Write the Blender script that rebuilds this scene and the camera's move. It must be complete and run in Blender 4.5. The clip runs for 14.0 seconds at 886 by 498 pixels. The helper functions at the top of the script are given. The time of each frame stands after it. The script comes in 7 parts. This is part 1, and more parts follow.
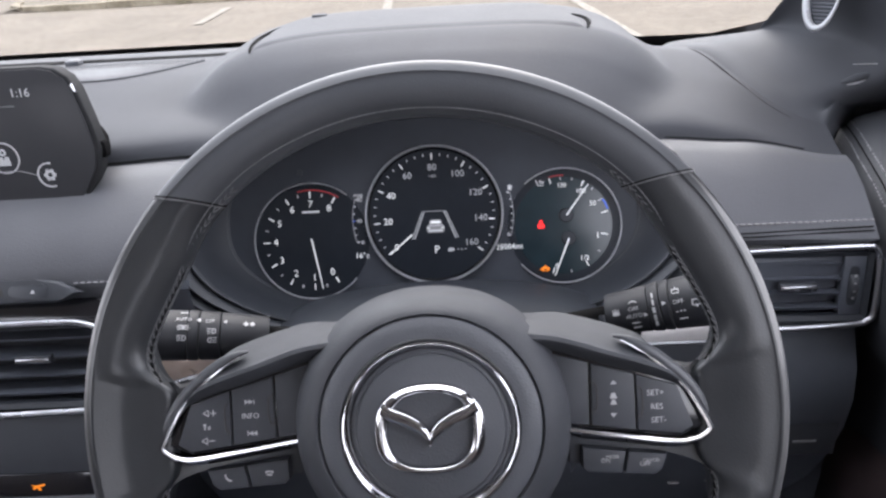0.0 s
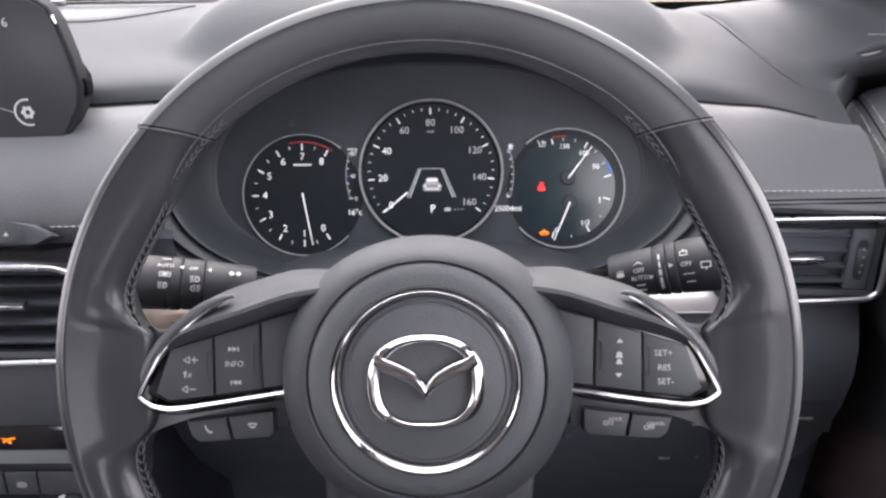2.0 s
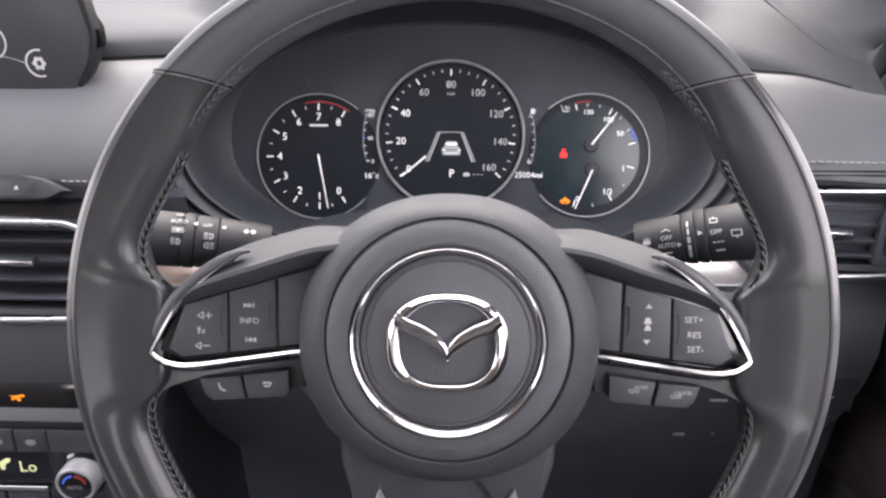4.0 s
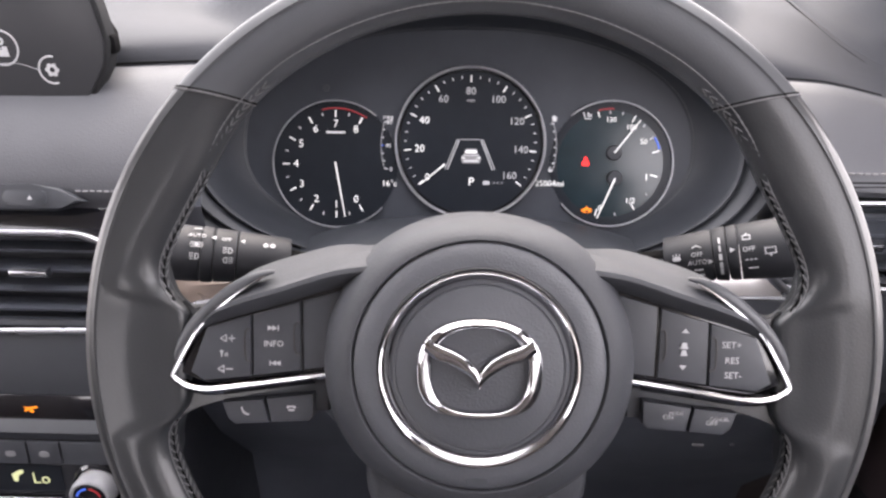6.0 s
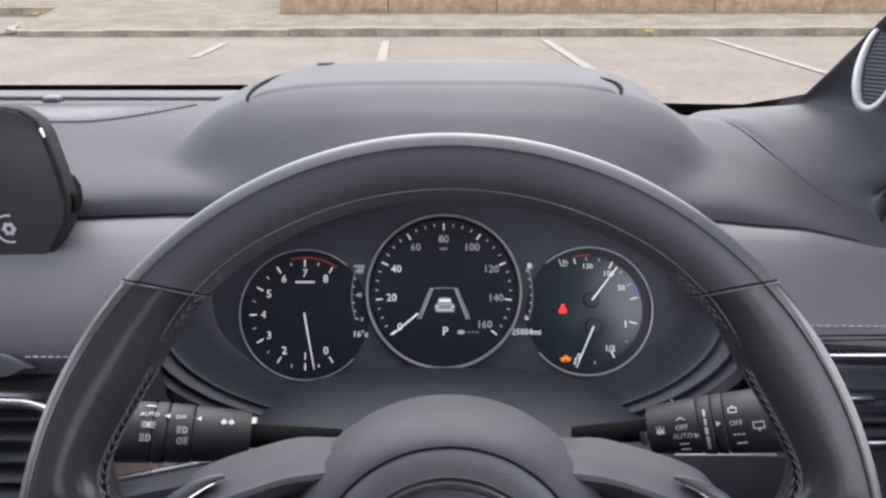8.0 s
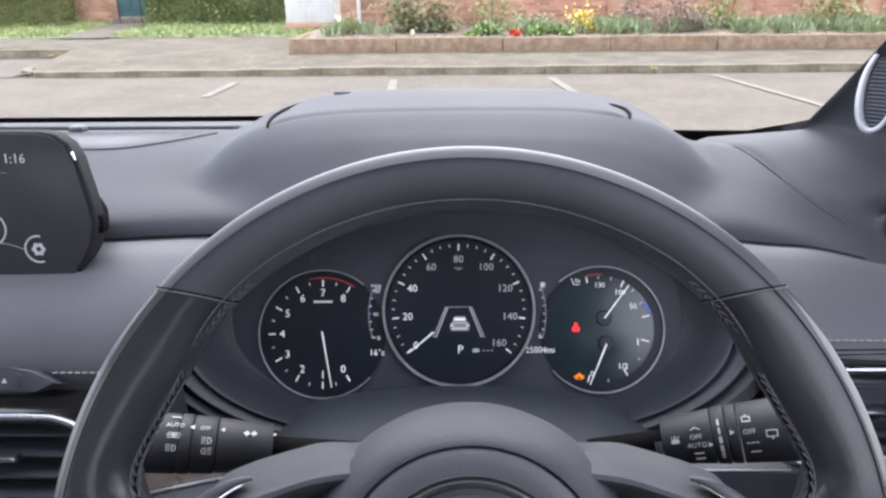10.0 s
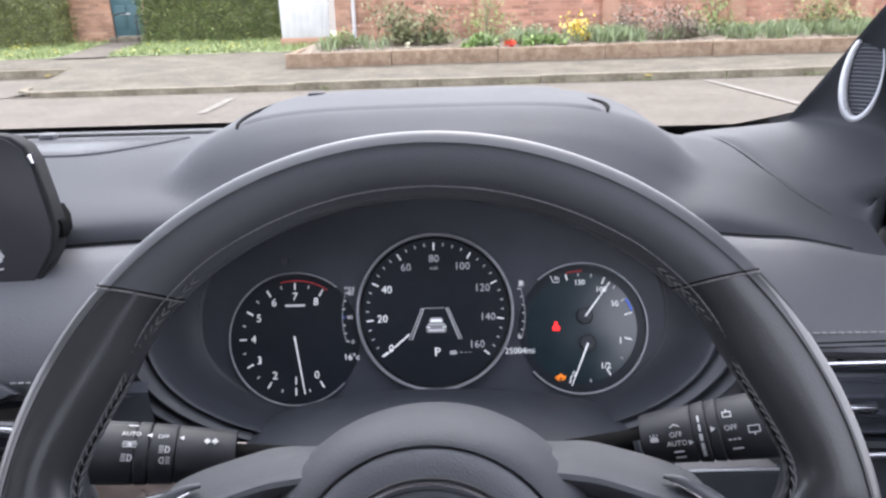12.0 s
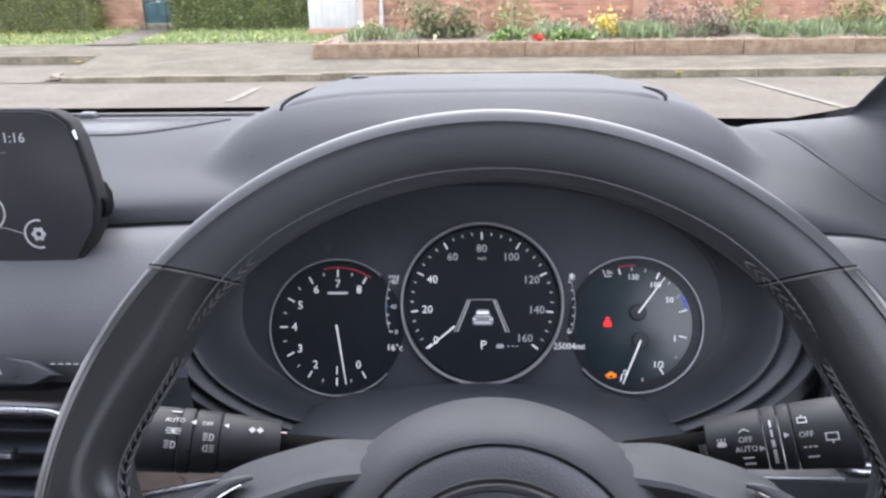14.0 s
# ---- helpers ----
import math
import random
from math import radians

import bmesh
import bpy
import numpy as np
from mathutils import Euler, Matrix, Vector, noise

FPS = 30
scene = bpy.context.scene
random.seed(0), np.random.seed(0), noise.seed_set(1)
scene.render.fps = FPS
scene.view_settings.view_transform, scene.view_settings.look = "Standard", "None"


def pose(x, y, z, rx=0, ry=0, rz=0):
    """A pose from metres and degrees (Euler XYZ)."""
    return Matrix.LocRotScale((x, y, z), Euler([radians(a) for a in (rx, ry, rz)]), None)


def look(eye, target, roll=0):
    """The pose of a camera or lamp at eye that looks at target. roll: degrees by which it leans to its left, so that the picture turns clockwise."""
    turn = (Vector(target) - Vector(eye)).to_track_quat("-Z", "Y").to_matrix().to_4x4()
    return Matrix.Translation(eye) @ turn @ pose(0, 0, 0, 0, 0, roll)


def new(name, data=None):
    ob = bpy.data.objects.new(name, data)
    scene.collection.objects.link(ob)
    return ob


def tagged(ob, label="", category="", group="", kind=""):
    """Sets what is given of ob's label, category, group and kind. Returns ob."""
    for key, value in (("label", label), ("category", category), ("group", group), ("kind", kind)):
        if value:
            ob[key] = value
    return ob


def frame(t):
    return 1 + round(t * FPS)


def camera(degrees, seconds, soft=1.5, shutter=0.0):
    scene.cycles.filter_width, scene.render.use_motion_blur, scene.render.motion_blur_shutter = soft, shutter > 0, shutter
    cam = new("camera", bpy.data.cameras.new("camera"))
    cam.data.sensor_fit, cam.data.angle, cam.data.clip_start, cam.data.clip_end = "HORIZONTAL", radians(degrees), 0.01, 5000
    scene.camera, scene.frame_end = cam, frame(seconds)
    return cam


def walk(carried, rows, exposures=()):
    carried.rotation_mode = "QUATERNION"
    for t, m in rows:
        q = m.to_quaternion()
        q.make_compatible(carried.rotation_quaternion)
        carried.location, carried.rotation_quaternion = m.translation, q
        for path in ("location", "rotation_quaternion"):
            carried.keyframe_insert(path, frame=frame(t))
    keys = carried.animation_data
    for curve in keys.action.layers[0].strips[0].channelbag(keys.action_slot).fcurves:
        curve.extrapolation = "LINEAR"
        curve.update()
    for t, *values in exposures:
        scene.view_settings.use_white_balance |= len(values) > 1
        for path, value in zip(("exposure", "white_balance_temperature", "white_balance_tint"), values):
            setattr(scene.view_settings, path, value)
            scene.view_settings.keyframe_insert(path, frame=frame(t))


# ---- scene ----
cam = camera(62.8, 14.0, soft=2.5)
EXPOSURES = [(0.0, 2.2, 6450, 10), (0.5, 2.66, 6480, 10), (1.0, 2.64, 6600, 11), (2.0, 2.65, 6850, 12), (5.5, 2.83, 7050, 14), (6.0, 2.8, 7050, 14), (6.5, 2.67, 7000, 14), (7.0, 2.2, 6950, 13), (7.5, 2.04, 6730, 12), (8.0, 2.0, 6540, 11), (11.0, 2.11, 6220, 11), (14.0, 2.13, 6220, 11)]
PATH = [
    (0, (0.022, 0.03, 1.339), (-0.039, 1.817, 0.443), -3.6),
    (0.5, (0.031, 0.04, 1.318), (-0.005, 1.799, 0.366), -2.8),
    (1, (0.019, 0.048, 1.316), (0.002, 1.798, 0.346), -1.7),
    (1.5, (0.017, 0.037, 1.321), (0.001, 1.8, 0.379), -1.1),
    (2, (0.013, 0.042, 1.312), (-0.011, 1.807, 0.371), -1.0),
    (2.5, (0.015, 0.034, 1.314), (-0.014, 1.797, 0.37), -0.7),
    (3, (0.011, 0.043, 1.302), (-0.023, 1.802, 0.349), -0.4),
    (3.2, (0.006, 0.048, 1.296), (-0.028, 1.801, 0.333), -0.2),
    (5.5, (0.003, 0.05, 1.302), (-0.048, 1.775, 0.291), 0.1),
    (6, (-0.009, 0.065, 1.304), (-0.06, 1.789, 0.291), 0.1),
    (6.5, (-0.017, 0.07, 1.307), (-0.058, 1.817, 0.335), 0.4),
    (7, (-0.013, 0.072, 1.316), (-0.045, 1.851, 0.404), 0.6),
    (7.5, (0.004, 0.088, 1.324), (-0.021, 1.899, 0.477), 0.2),
    (8, (-0.001, 0.104, 1.336), (-0.012, 1.941, 0.546), -0.1),
    (8.2, (-0.004, 0.094, 1.338), (-0.006, 1.934, 0.556), 0.0),
    (10.3, (-0.008, 0.083, 1.324), (-0.041, 1.96, 0.636), -0.6),
    (10.5, (-0.023, 0.08, 1.319), (-0.051, 1.959, 0.634), -0.5),
    (11, (-0.024, 0.081, 1.32), (-0.056, 1.962, 0.644), -0.1),
    (11.5, (0.001, 0.076, 1.319), (-0.037, 1.962, 0.652), -2.4),
    (12, (0.013, 0.099, 1.314), (-0.02, 1.984, 0.648), -1.8),
    (12.5, (0.013, 0.1, 1.313), (-0.022, 1.985, 0.645), -2.1),
    (13, (0.01, 0.101, 1.315), (-0.029, 1.984, 0.642), -1.9),
    (13.5, (0.001, 0.1, 1.312), (-0.044, 1.983, 0.639), -1.6),
    (14, (-0.008, 0.115, 1.305), (-0.098, 1.993, 0.624), -0.9),
]
walk(cam, [(t, look(eye, target, roll)) for t, eye, target, roll in PATH], EXPOSURES)

# ---- daylight: bright overcast sky ----
world = bpy.data.worlds.new("overcast_sky")
scene.world = world
world.use_nodes = True
wn, wl = world.node_tree.nodes, world.node_tree.links
wn.clear()
sky = wn.new("ShaderNodeTexSky")
sky.sky_type = "NISHITA"
sky.sun_disc = False
sky.sun_elevation, sky.sun_rotation = radians(53), radians(13)
sky.air_density, sky.dust_density, sky.ozone_density = 1.0, 6.0, 1.0
grey = wn.new("ShaderNodeMixRGB")
grey.inputs["Fac"].default_value = 0.72
grey.inputs["Color2"].default_value = (8.85, 8.75, 9.55, 1)
back = wn.new("ShaderNodeBackground")
back.inputs["Strength"].default_value = 0.15
wout = wn.new("ShaderNodeOutputWorld")
wl.new(sky.outputs[0], grey.inputs["Color1"])
wl.new(grey.outputs[0], back.inputs[0])
wl.new(back.outputs[0], wout.inputs[0])
sun_data = bpy.data.lights.new("sun", "SUN")
sun_data.energy, sun_data.angle, sun_data.color = 0.5, radians(60), (1.0, 0.97, 0.93)
sun = new("sun", sun_data)
sun.matrix_world = look((0, 0, 30), (5, -22, 0))


# ---- materials ----
def material(name, color, rough=0.5, metal=0.0, color2=None, scale=40.0, bump=0.0, bump_scale=400.0, spread=0.0,
             emit=0.0, coat=0.0, rough2=None, spec=0.5, detail=4.0, coat_rough=0.08, speck=0.0, speck_scale=60.0):
    m = bpy.data.materials.new(name)
    m.use_nodes = True
    n, l = m.node_tree.nodes, m.node_tree.links
    b = n["Principled BSDF"]
    b.inputs["Base Color"].default_value = (*color, 1)
    b.inputs["Roughness"].default_value = rough
    b.inputs["Metallic"].default_value = metal
    b.inputs["Coat Weight"].default_value = coat
    b.inputs["Coat Roughness"].default_value = coat_rough
    b.inputs["Specular IOR Level"].default_value = spec
    if emit:
        b.inputs["Emission Color"].default_value = (*color, 1)
        b.inputs["Emission Strength"].default_value = emit
    co = n.new("ShaderNodeTexCoord")
    if color2 or rough2 is not None or spread:
        t = n.new("ShaderNodeTexNoise")
        t.inputs["Scale"].default_value, t.inputs["Detail"].default_value = scale, detail
        l.new(co.outputs["Object"], t.inputs["Vector"])
        if color2:
            r = n.new("ShaderNodeValToRGB")
            r.color_ramp.elements[0].position, r.color_ramp.elements[1].position = 0.35, 0.68
            r.color_ramp.elements[0].color, r.color_ramp.elements[1].color = (*color, 1), (*color2, 1)
            l.new(t.outputs["Fac"], r.inputs[0])
            last = r.outputs[0]
            if spread:
                oi = n.new("ShaderNodeNewGeometry")
                mx = n.new("ShaderNodeHueSaturation")
                mr = n.new("ShaderNodeMapRange")
                mr.inputs["To Min"].default_value, mr.inputs["To Max"].default_value = 1 - spread, 1 + spread
                l.new(oi.outputs["Random Per Island"], mr.inputs["Value"])
                l.new(mr.outputs[0], mx.inputs["Value"])
                l.new(last, mx.inputs["Color"])
                last = mx.outputs[0]
            if speck:
                sn = n.new("ShaderNodeTexNoise")
                sn.inputs["Scale"].default_value, sn.inputs["Detail"].default_value, sn.inputs["Roughness"].default_value = speck_scale, 6, 0.75
                sr = n.new("ShaderNodeMapRange")
                sr.inputs["From Min"].default_value, sr.inputs["From Max"].default_value = 0.3, 0.7
                sr.inputs["To Min"].default_value, sr.inputs["To Max"].default_value = 1 - speck, 1 + speck
                sh = n.new("ShaderNodeHueSaturation")
                l.new(co.outputs["Object"], sn.inputs["Vector"])
                l.new(sn.outputs["Fac"], sr.inputs["Value"])
                l.new(sr.outputs[0], sh.inputs["Value"])
                l.new(last, sh.inputs["Color"])
                last = sh.outputs[0]
            l.new(last, b.inputs["Base Color"])
        if rough2 is not None:
            t2 = n.new("ShaderNodeTexNoise")
            t2.inputs["Scale"].default_value, t2.inputs["Detail"].default_value = scale * 0.37, 5
            l.new(co.outputs["Object"], t2.inputs["Vector"])
            r2 = n.new("ShaderNodeMapRange")
            r2.inputs["From Min"].default_value, r2.inputs["From Max"].default_value = 0.3, 0.7
            r2.inputs["To Min"].default_value, r2.inputs["To Max"].default_value = rough, rough2
            l.new(t2.outputs["Fac"], r2.inputs["Value"])
            l.new(r2.outputs[0], b.inputs["Roughness"])
    if bump:
        v = n.new("ShaderNodeTexVoronoi")
        v.inputs["Scale"].default_value = bump_scale
        bp = n.new("ShaderNodeBump")
        bp.inputs["Strength"].default_value, bp.inputs["Distance"].default_value = bump, 0.5 / bump_scale
        l.new(co.outputs["Object"], v.inputs["Vector"])
        l.new(v.outputs["Distance"], bp.inputs["Height"])
        l.new(bp.outputs[0], b.inputs["Normal"])
    return m


M_DASH = material("grained_soft_dash_vinyl", (0.0306, 0.0326, 0.0380), 0.6, color2=(0.0362, 0.0384, 0.0446), scale=14, bump=0.25, bump_scale=900, rough2=0.68, spec=0.22)
M_PAD = material("dark_grained_pad_vinyl", (0.0520, 0.0540, 0.0612), 0.5, color2=(0.0608, 0.0630, 0.0708), scale=12, bump=0.25, bump_scale=900, rough2=0.58, spec=0.35)
M_LEATHER = material("worn_black_leather", (0.0150, 0.0166, 0.0192), 0.33, color2=(0.0215, 0.0236, 0.0270), scale=22, bump=0.12, bump_scale=900, rough2=0.44, spec=0.45, coat=0.3, coat_rough=0.14)
# Rubbed bevel leather, its colour paled to stand for side-window sheen.
M_WORNSHEEN = material("rubbed_leather_sheen", (0.105, 0.104, 0.104), 0.3, color2=(0.055, 0.056, 0.059), scale=26, bump=0.12, bump_scale=900, rough2=0.4, spec=0.5, coat=0.4, coat_rough=0.15)
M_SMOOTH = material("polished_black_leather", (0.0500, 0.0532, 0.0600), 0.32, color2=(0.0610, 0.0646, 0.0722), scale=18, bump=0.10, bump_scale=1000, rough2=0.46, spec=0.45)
M_PLASTIC = material("satin_black_plastic", (0.0350, 0.0382, 0.0455), 0.45, color2=(0.0420, 0.0458, 0.0540), scale=60, bump=0.12, bump_scale=1500, rough2=0.52)
M_HUB = material("dark_grey_airbag_vinyl", (0.0630, 0.0668, 0.0770), 0.5, color2=(0.0725, 0.0765, 0.0870), scale=30, bump=0.25, bump_scale=900, rough2=0.58)
M_SPOKE = material("graphite_satin_plastic", (0.0390, 0.0415, 0.0478), 0.55, color2=(0.0460, 0.0488, 0.0556), scale=40, rough2=0.64, bump=0.22, bump_scale=900, spec=0.3)
M_FASCIA = material("dark_grey_knee_plastic", (0.0649, 0.0720, 0.0886), 0.5, color2=(0.0764, 0.0840, 0.1013), scale=30, bump=0.12, bump_scale=1500, rough2=0.58)
M_GLOSS = material("piano_black_plastic", (0.006, 0.0065, 0.009), 0.1, coat=0.6, color2=(0.008, 0.008, 0.011), scale=30, rough2=0.16)
M_BEZEL = material("matt_black_cluster_plastic", (0.0172, 0.0200, 0.0258), 0.5, color2=(0.0204, 0.0236, 0.0300), scale=50, bump=0.1, bump_scale=1400, rough2=0.62)
M_FACE = material("black_dial_face", (0.0100, 0.0126, 0.0175), 0.36, color2=(0.0116, 0.0145, 0.0200), scale=80, spec=0.25)
M_PLATE = material("dark_cluster_back_plate", (0.0330, 0.0374, 0.0466), 0.5, color2=(0.0368, 0.0416, 0.0516), scale=50, spec=0.35)
# Teal colour stands for light reflected in the cluster lens.
M_GAUGE = material("gauge_lens_reflection", (0.0112, 0.0212, 0.0268), 0.26, color2=(0.0150, 0.0275, 0.0342), scale=30, spec=0.6)
M_STALK = material("matt_black_stalk_plastic", (0.0180, 0.0190, 0.0225), 0.52, color2=(0.0225, 0.0237, 0.0275), scale=60, bump=0.12, bump_scale=1500, rough2=0.6, spec=0.3)
M_CHROME = material("bright_chrome", (0.60, 0.60, 0.62), 0.07, metal=1.0, color2=(0.54, 0.54, 0.56), scale=90, rough2=0.13)
M_SATIN = material("satin_silver_trim", (0.52, 0.53, 0.56), 0.24, metal=1.0, color2=(0.46, 0.47, 0.5), scale=70, rough2=0.32)
M_RING = material("satin_grey_dial_ring", (0.40, 0.41, 0.43), 0.35, metal=0.4, color2=(0.34, 0.35, 0.37), scale=70, rough2=0.42)
M_LINING = material("dark_grey_hood_lining", (0.0812, 0.0890, 0.1055), 0.7, color2=(0.0955, 0.1040, 0.1213), scale=40)
M_WOOD = material("brown_satin_wood_trim", (0.30, 0.235, 0.20), 0.25, color2=(0.38, 0.31, 0.27), scale=55, rough2=0.33, coat=0.5, metal=0.3)
# Paler copy of the wood trim, the sky's reflection put into its colour.
M_SHEENWOOD = material("sky_sheen_trim", (0.58, 0.56, 0.55), 0.3, color2=(0.66, 0.64, 0.63), scale=55, rough2=0.3, coat=0.5, metal=0.5)
M_DARK = material("black_footwell_carpet", (0.0955, 0.1070, 0.1319), 0.9, color2=(0.1289, 0.1420, 0.1709), scale=150, bump=0.4, bump_scale=700)
M_THREAD = material("grey_stitch_thread", (0.21, 0.21, 0.22), 0.8, color2=(0.14, 0.14, 0.15), scale=400)
M_SEAMTHREAD = material("dull_grey_seam_thread", (0.150, 0.150, 0.156), 0.8, color2=(0.105, 0.105, 0.112), scale=400)
M_PRINT = material("white_printed_marking", (0.40, 0.403, 0.415), 0.5)
M_DIMPRINT = material("grey_printed_marking", (0.22, 0.22, 0.23), 0.5)
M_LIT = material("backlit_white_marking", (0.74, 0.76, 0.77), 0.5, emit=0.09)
M_LITDIM = material("backlit_grey_marking", (0.34, 0.35, 0.37), 0.5, emit=0.07)
M_LITMID = material("backlit_pale_marking", (0.52, 0.53, 0.55), 0.5, emit=0.08)
M_RED = material("red_warning_light", (1.0, 0.02, 0.02), 0.5, emit=0.28)
M_AMBER = material("amber_warning_light", (0.9, 0.24, 0.01), 0.5, emit=0.11)
M_REDLINE = material("red_dial_marking", (0.30, 0.02, 0.025), 0.5, emit=0.03)
M_BLUE = material("blue_dial_marking", (0.03, 0.1, 0.55), 0.5, emit=0.1)
M_GREENLCD = material("pale_green_segment_display", (0.6, 0.64, 0.36), 0.5, emit=0.09)
M_ROOF = material("light_grey_headlining", (0.72, 0.71, 0.69), 0.9, color2=(0.67, 0.66, 0.64), scale=200, bump=0.2, bump_scale=900)
M_SEAT = material("dark_cabin_trim", (0.078, 0.068, 0.066), 0.6, color2=(0.098, 0.086, 0.083), scale=30)
M_PILLAR = material("charcoal_pillar_trim", (0.0355, 0.0380, 0.0440), 0.62, color2=(0.0415, 0.0442, 0.0508), scale=16, bump=0.2, bump_scale=1000, rough2=0.72, spec=0.25)
M_DOOR = material("black_door_leather", (0.034, 0.036, 0.041), 0.5, color2=(0.043, 0.045, 0.050), scale=22, bump=0.2, bump_scale=1000, rough2=0.6, spec=0.3)
M_SEAL = material("black_seal_rubber", (0.016, 0.0165, 0.018), 0.8, color2=(0.021, 0.0215, 0.023), scale=60, spec=0.2)
M_FRIT = material("black_windscreen_border", (0.026, 0.024, 0.024), 0.5, color2=(0.033, 0.031, 0.030), scale=40)
M_SLOT = material("dull_black_gap", (0.006, 0.006, 0.0065), 0.95, color2=(0.008, 0.008, 0.008), scale=40, spec=0.05)


def glass_material(name, gloss):
    m = bpy.data.materials.new(name)
    m.use_nodes = True
    n, l = m.node_tree.nodes, m.node_tree.links
    n.clear()
    out, mix, tr, gl = [n.new(k) for k in ("ShaderNodeOutputMaterial", "ShaderNodeMixShader", "ShaderNodeBsdfTransparent", "ShaderNodeBsdfGlossy")]
    gl.inputs["Roughness"].default_value = 0.02
    mix.inputs[0].default_value = gloss
    tr.inputs["Color"].default_value = (0.95, 0.97, 0.96, 1)
    l.new(tr.outputs[0], mix.inputs[1])
    l.new(gl.outputs[0], mix.inputs[2])
    l.new(mix.outputs[0], out.inputs[0])
    return m


M_GLASS = glass_material("clear_glass", 0.03)


# ---- mesh helpers ----
def mesh_from(name, verts, faces, mat, smooth=True):
    me = bpy.data.meshes.new(name)
    me.from_pydata([tuple(v) for v in verts], [], [tuple(f) for f in faces])
    me.materials.append(mat)
    if smooth:
        me.polygons.foreach_set("use_smooth", [True] * len(me.polygons))
    me.update()
    return me


def put(name, me, parent=None, label="", at=None):
    ob = new(name, me)
    if parent is not None:
        ob.parent = parent
    if at is not None:
        ob.matrix_local = at
    if label:
        ob["label"] = label
    return ob


def part(name, bm, mat, parent=None, label="", at=None, smooth=True):
    me = bpy.data.meshes.new(name)
    bmesh.ops.recalc_face_normals(bm, faces=bm.faces[:])
    bm.to_mesh(me)
    bm.free()
    me.materials.append(mat)
    if smooth:
        me.polygons.foreach_set("use_smooth", [True] * len(me.polygons))
        me.set_sharp_from_angle(angle=radians(38))
    return put(name, me, parent, label, at)


def empty(name, m, label, category, group="", kind=""):
    ob = new(name)
    ob.empty_display_size = 0.02
    ob.matrix_world = m
    return tagged(ob, label, category, group, kind)


def grid_faces(rows, cols, wrap=False):
    out = []
    for i in range(rows - 1):
        for j in range(cols if wrap else cols - 1):
            k = (j + 1) % cols
            out.append((i * cols + j, i * cols + k, (i + 1) * cols + k, (i + 1) * cols + j))
    return out


def loft(name, sections, mat, parent=None, label="", wrap=True, caps=True, at=None, sharp=None):
    cols = len(sections[0])
    verts = [p for sec in sections for p in sec]
    bm = bmesh.new()
    vs = [bm.verts.new(p) for p in verts]
    for f in grid_faces(len(sections), cols, wrap):
        bm.faces.new([vs[i] for i in f])
    if caps and wrap:
        bm.faces.new(vs[:cols])
        bm.faces.new(vs[-cols:])
    ob = part(name, bm, mat, parent, label, at)
    return ob


def smooth_path(pts, n):
    """Catmull-Rom through the points, n steps per leg."""
    pts = [Vector(p) for p in pts]
    ext = [pts[0] * 2 - pts[1], *pts, pts[-1] * 2 - pts[-2]]
    out = []
    for i in range(1, len(ext) - 2):
        a, b, c, d = ext[i - 1:i + 3]
        for k in range(n):
            t = k / n
            out.append(0.5 * (2 * b + (c - a) * t + (2 * a - 5 * b + 4 * c - d) * t * t + (3 * b - a - 3 * c + d) * t ** 3))
    out.append(pts[-1])
    return out


def tube(name, path, radius, mat, parent=None, label="", closed=False, sides=8, flat=1.0, up=(0, 0, 1), at=None):
    """A bar along a path; flat squeezes it along up."""
    path = [Vector(p) for p in path]
    secs = []
    for i, p in enumerate(path):
        a = path[i - 1] if (i or closed) else p
        b = path[(i + 1) % len(path)] if (i < len(path) - 1 or closed) else p
        d = (b - a).normalized()
        upv = Vector(up)
        side = d.cross(upv)
        if side.length < 1e-6:
            side = d.cross(Vector((0, 1, 0.01)))
        side.normalize()
        upn = side.cross(d).normalized()
        r = radius[i] if isinstance(radius, (list, tuple)) else radius
        secs.append([p + side * (math.cos(k * 2 * math.pi / sides) * r) + upn * (math.sin(k * 2 * math.pi / sides) * r * flat) for k in range(sides)])
    if closed:
        secs.append(secs[0])
    return loft(name, secs, mat, parent, label, caps=not closed, at=at)


def slab(name, outline, z0, z1, mat, parent=None, label="", bevel=0.0, segs=2, at=None):
    """A plate: an outline in XY, raised from z0 to z1, its upper edge rounded."""
    bm = bmesh.new()
    lo = [bm.verts.new((x, y, z0)) for x, y in outline]
    hi = [bm.verts.new((x, y, z1)) for x, y in outline]
    k = len(outline)
    top = bm.faces.new(hi)
    bm.faces.new(lo[::-1])
    for i in range(k):
        bm.faces.new((lo[i], lo[(i + 1) % k], hi[(i + 1) % k], hi[i]))
    if bevel:
        bmesh.ops.bevel(bm, geom=list(top.edges), offset=bevel, segments=segs, profile=0.6, affect="EDGES")
    return part(name, bm, mat, parent, label, at)


def box(name, lo, hi, mat, parent=None, label="", bevel=0.0, at=None, segs=2):
    bm = bmesh.new()
    bmesh.ops.create_cube(bm, size=1.0)
    lo, hi = Vector(lo), Vector(hi)
    for v in bm.verts:
        v.co = Vector(((lo[i] + hi[i]) / 2 + v.co[i] * (hi[i] - lo[i]) for i in range(3)))
    if bevel:
        bmesh.ops.bevel(bm, geom=bm.edges[:], offset=bevel, segments=segs, profile=0.5, affect="EDGES")
    return part(name, bm, mat, parent, label, at)


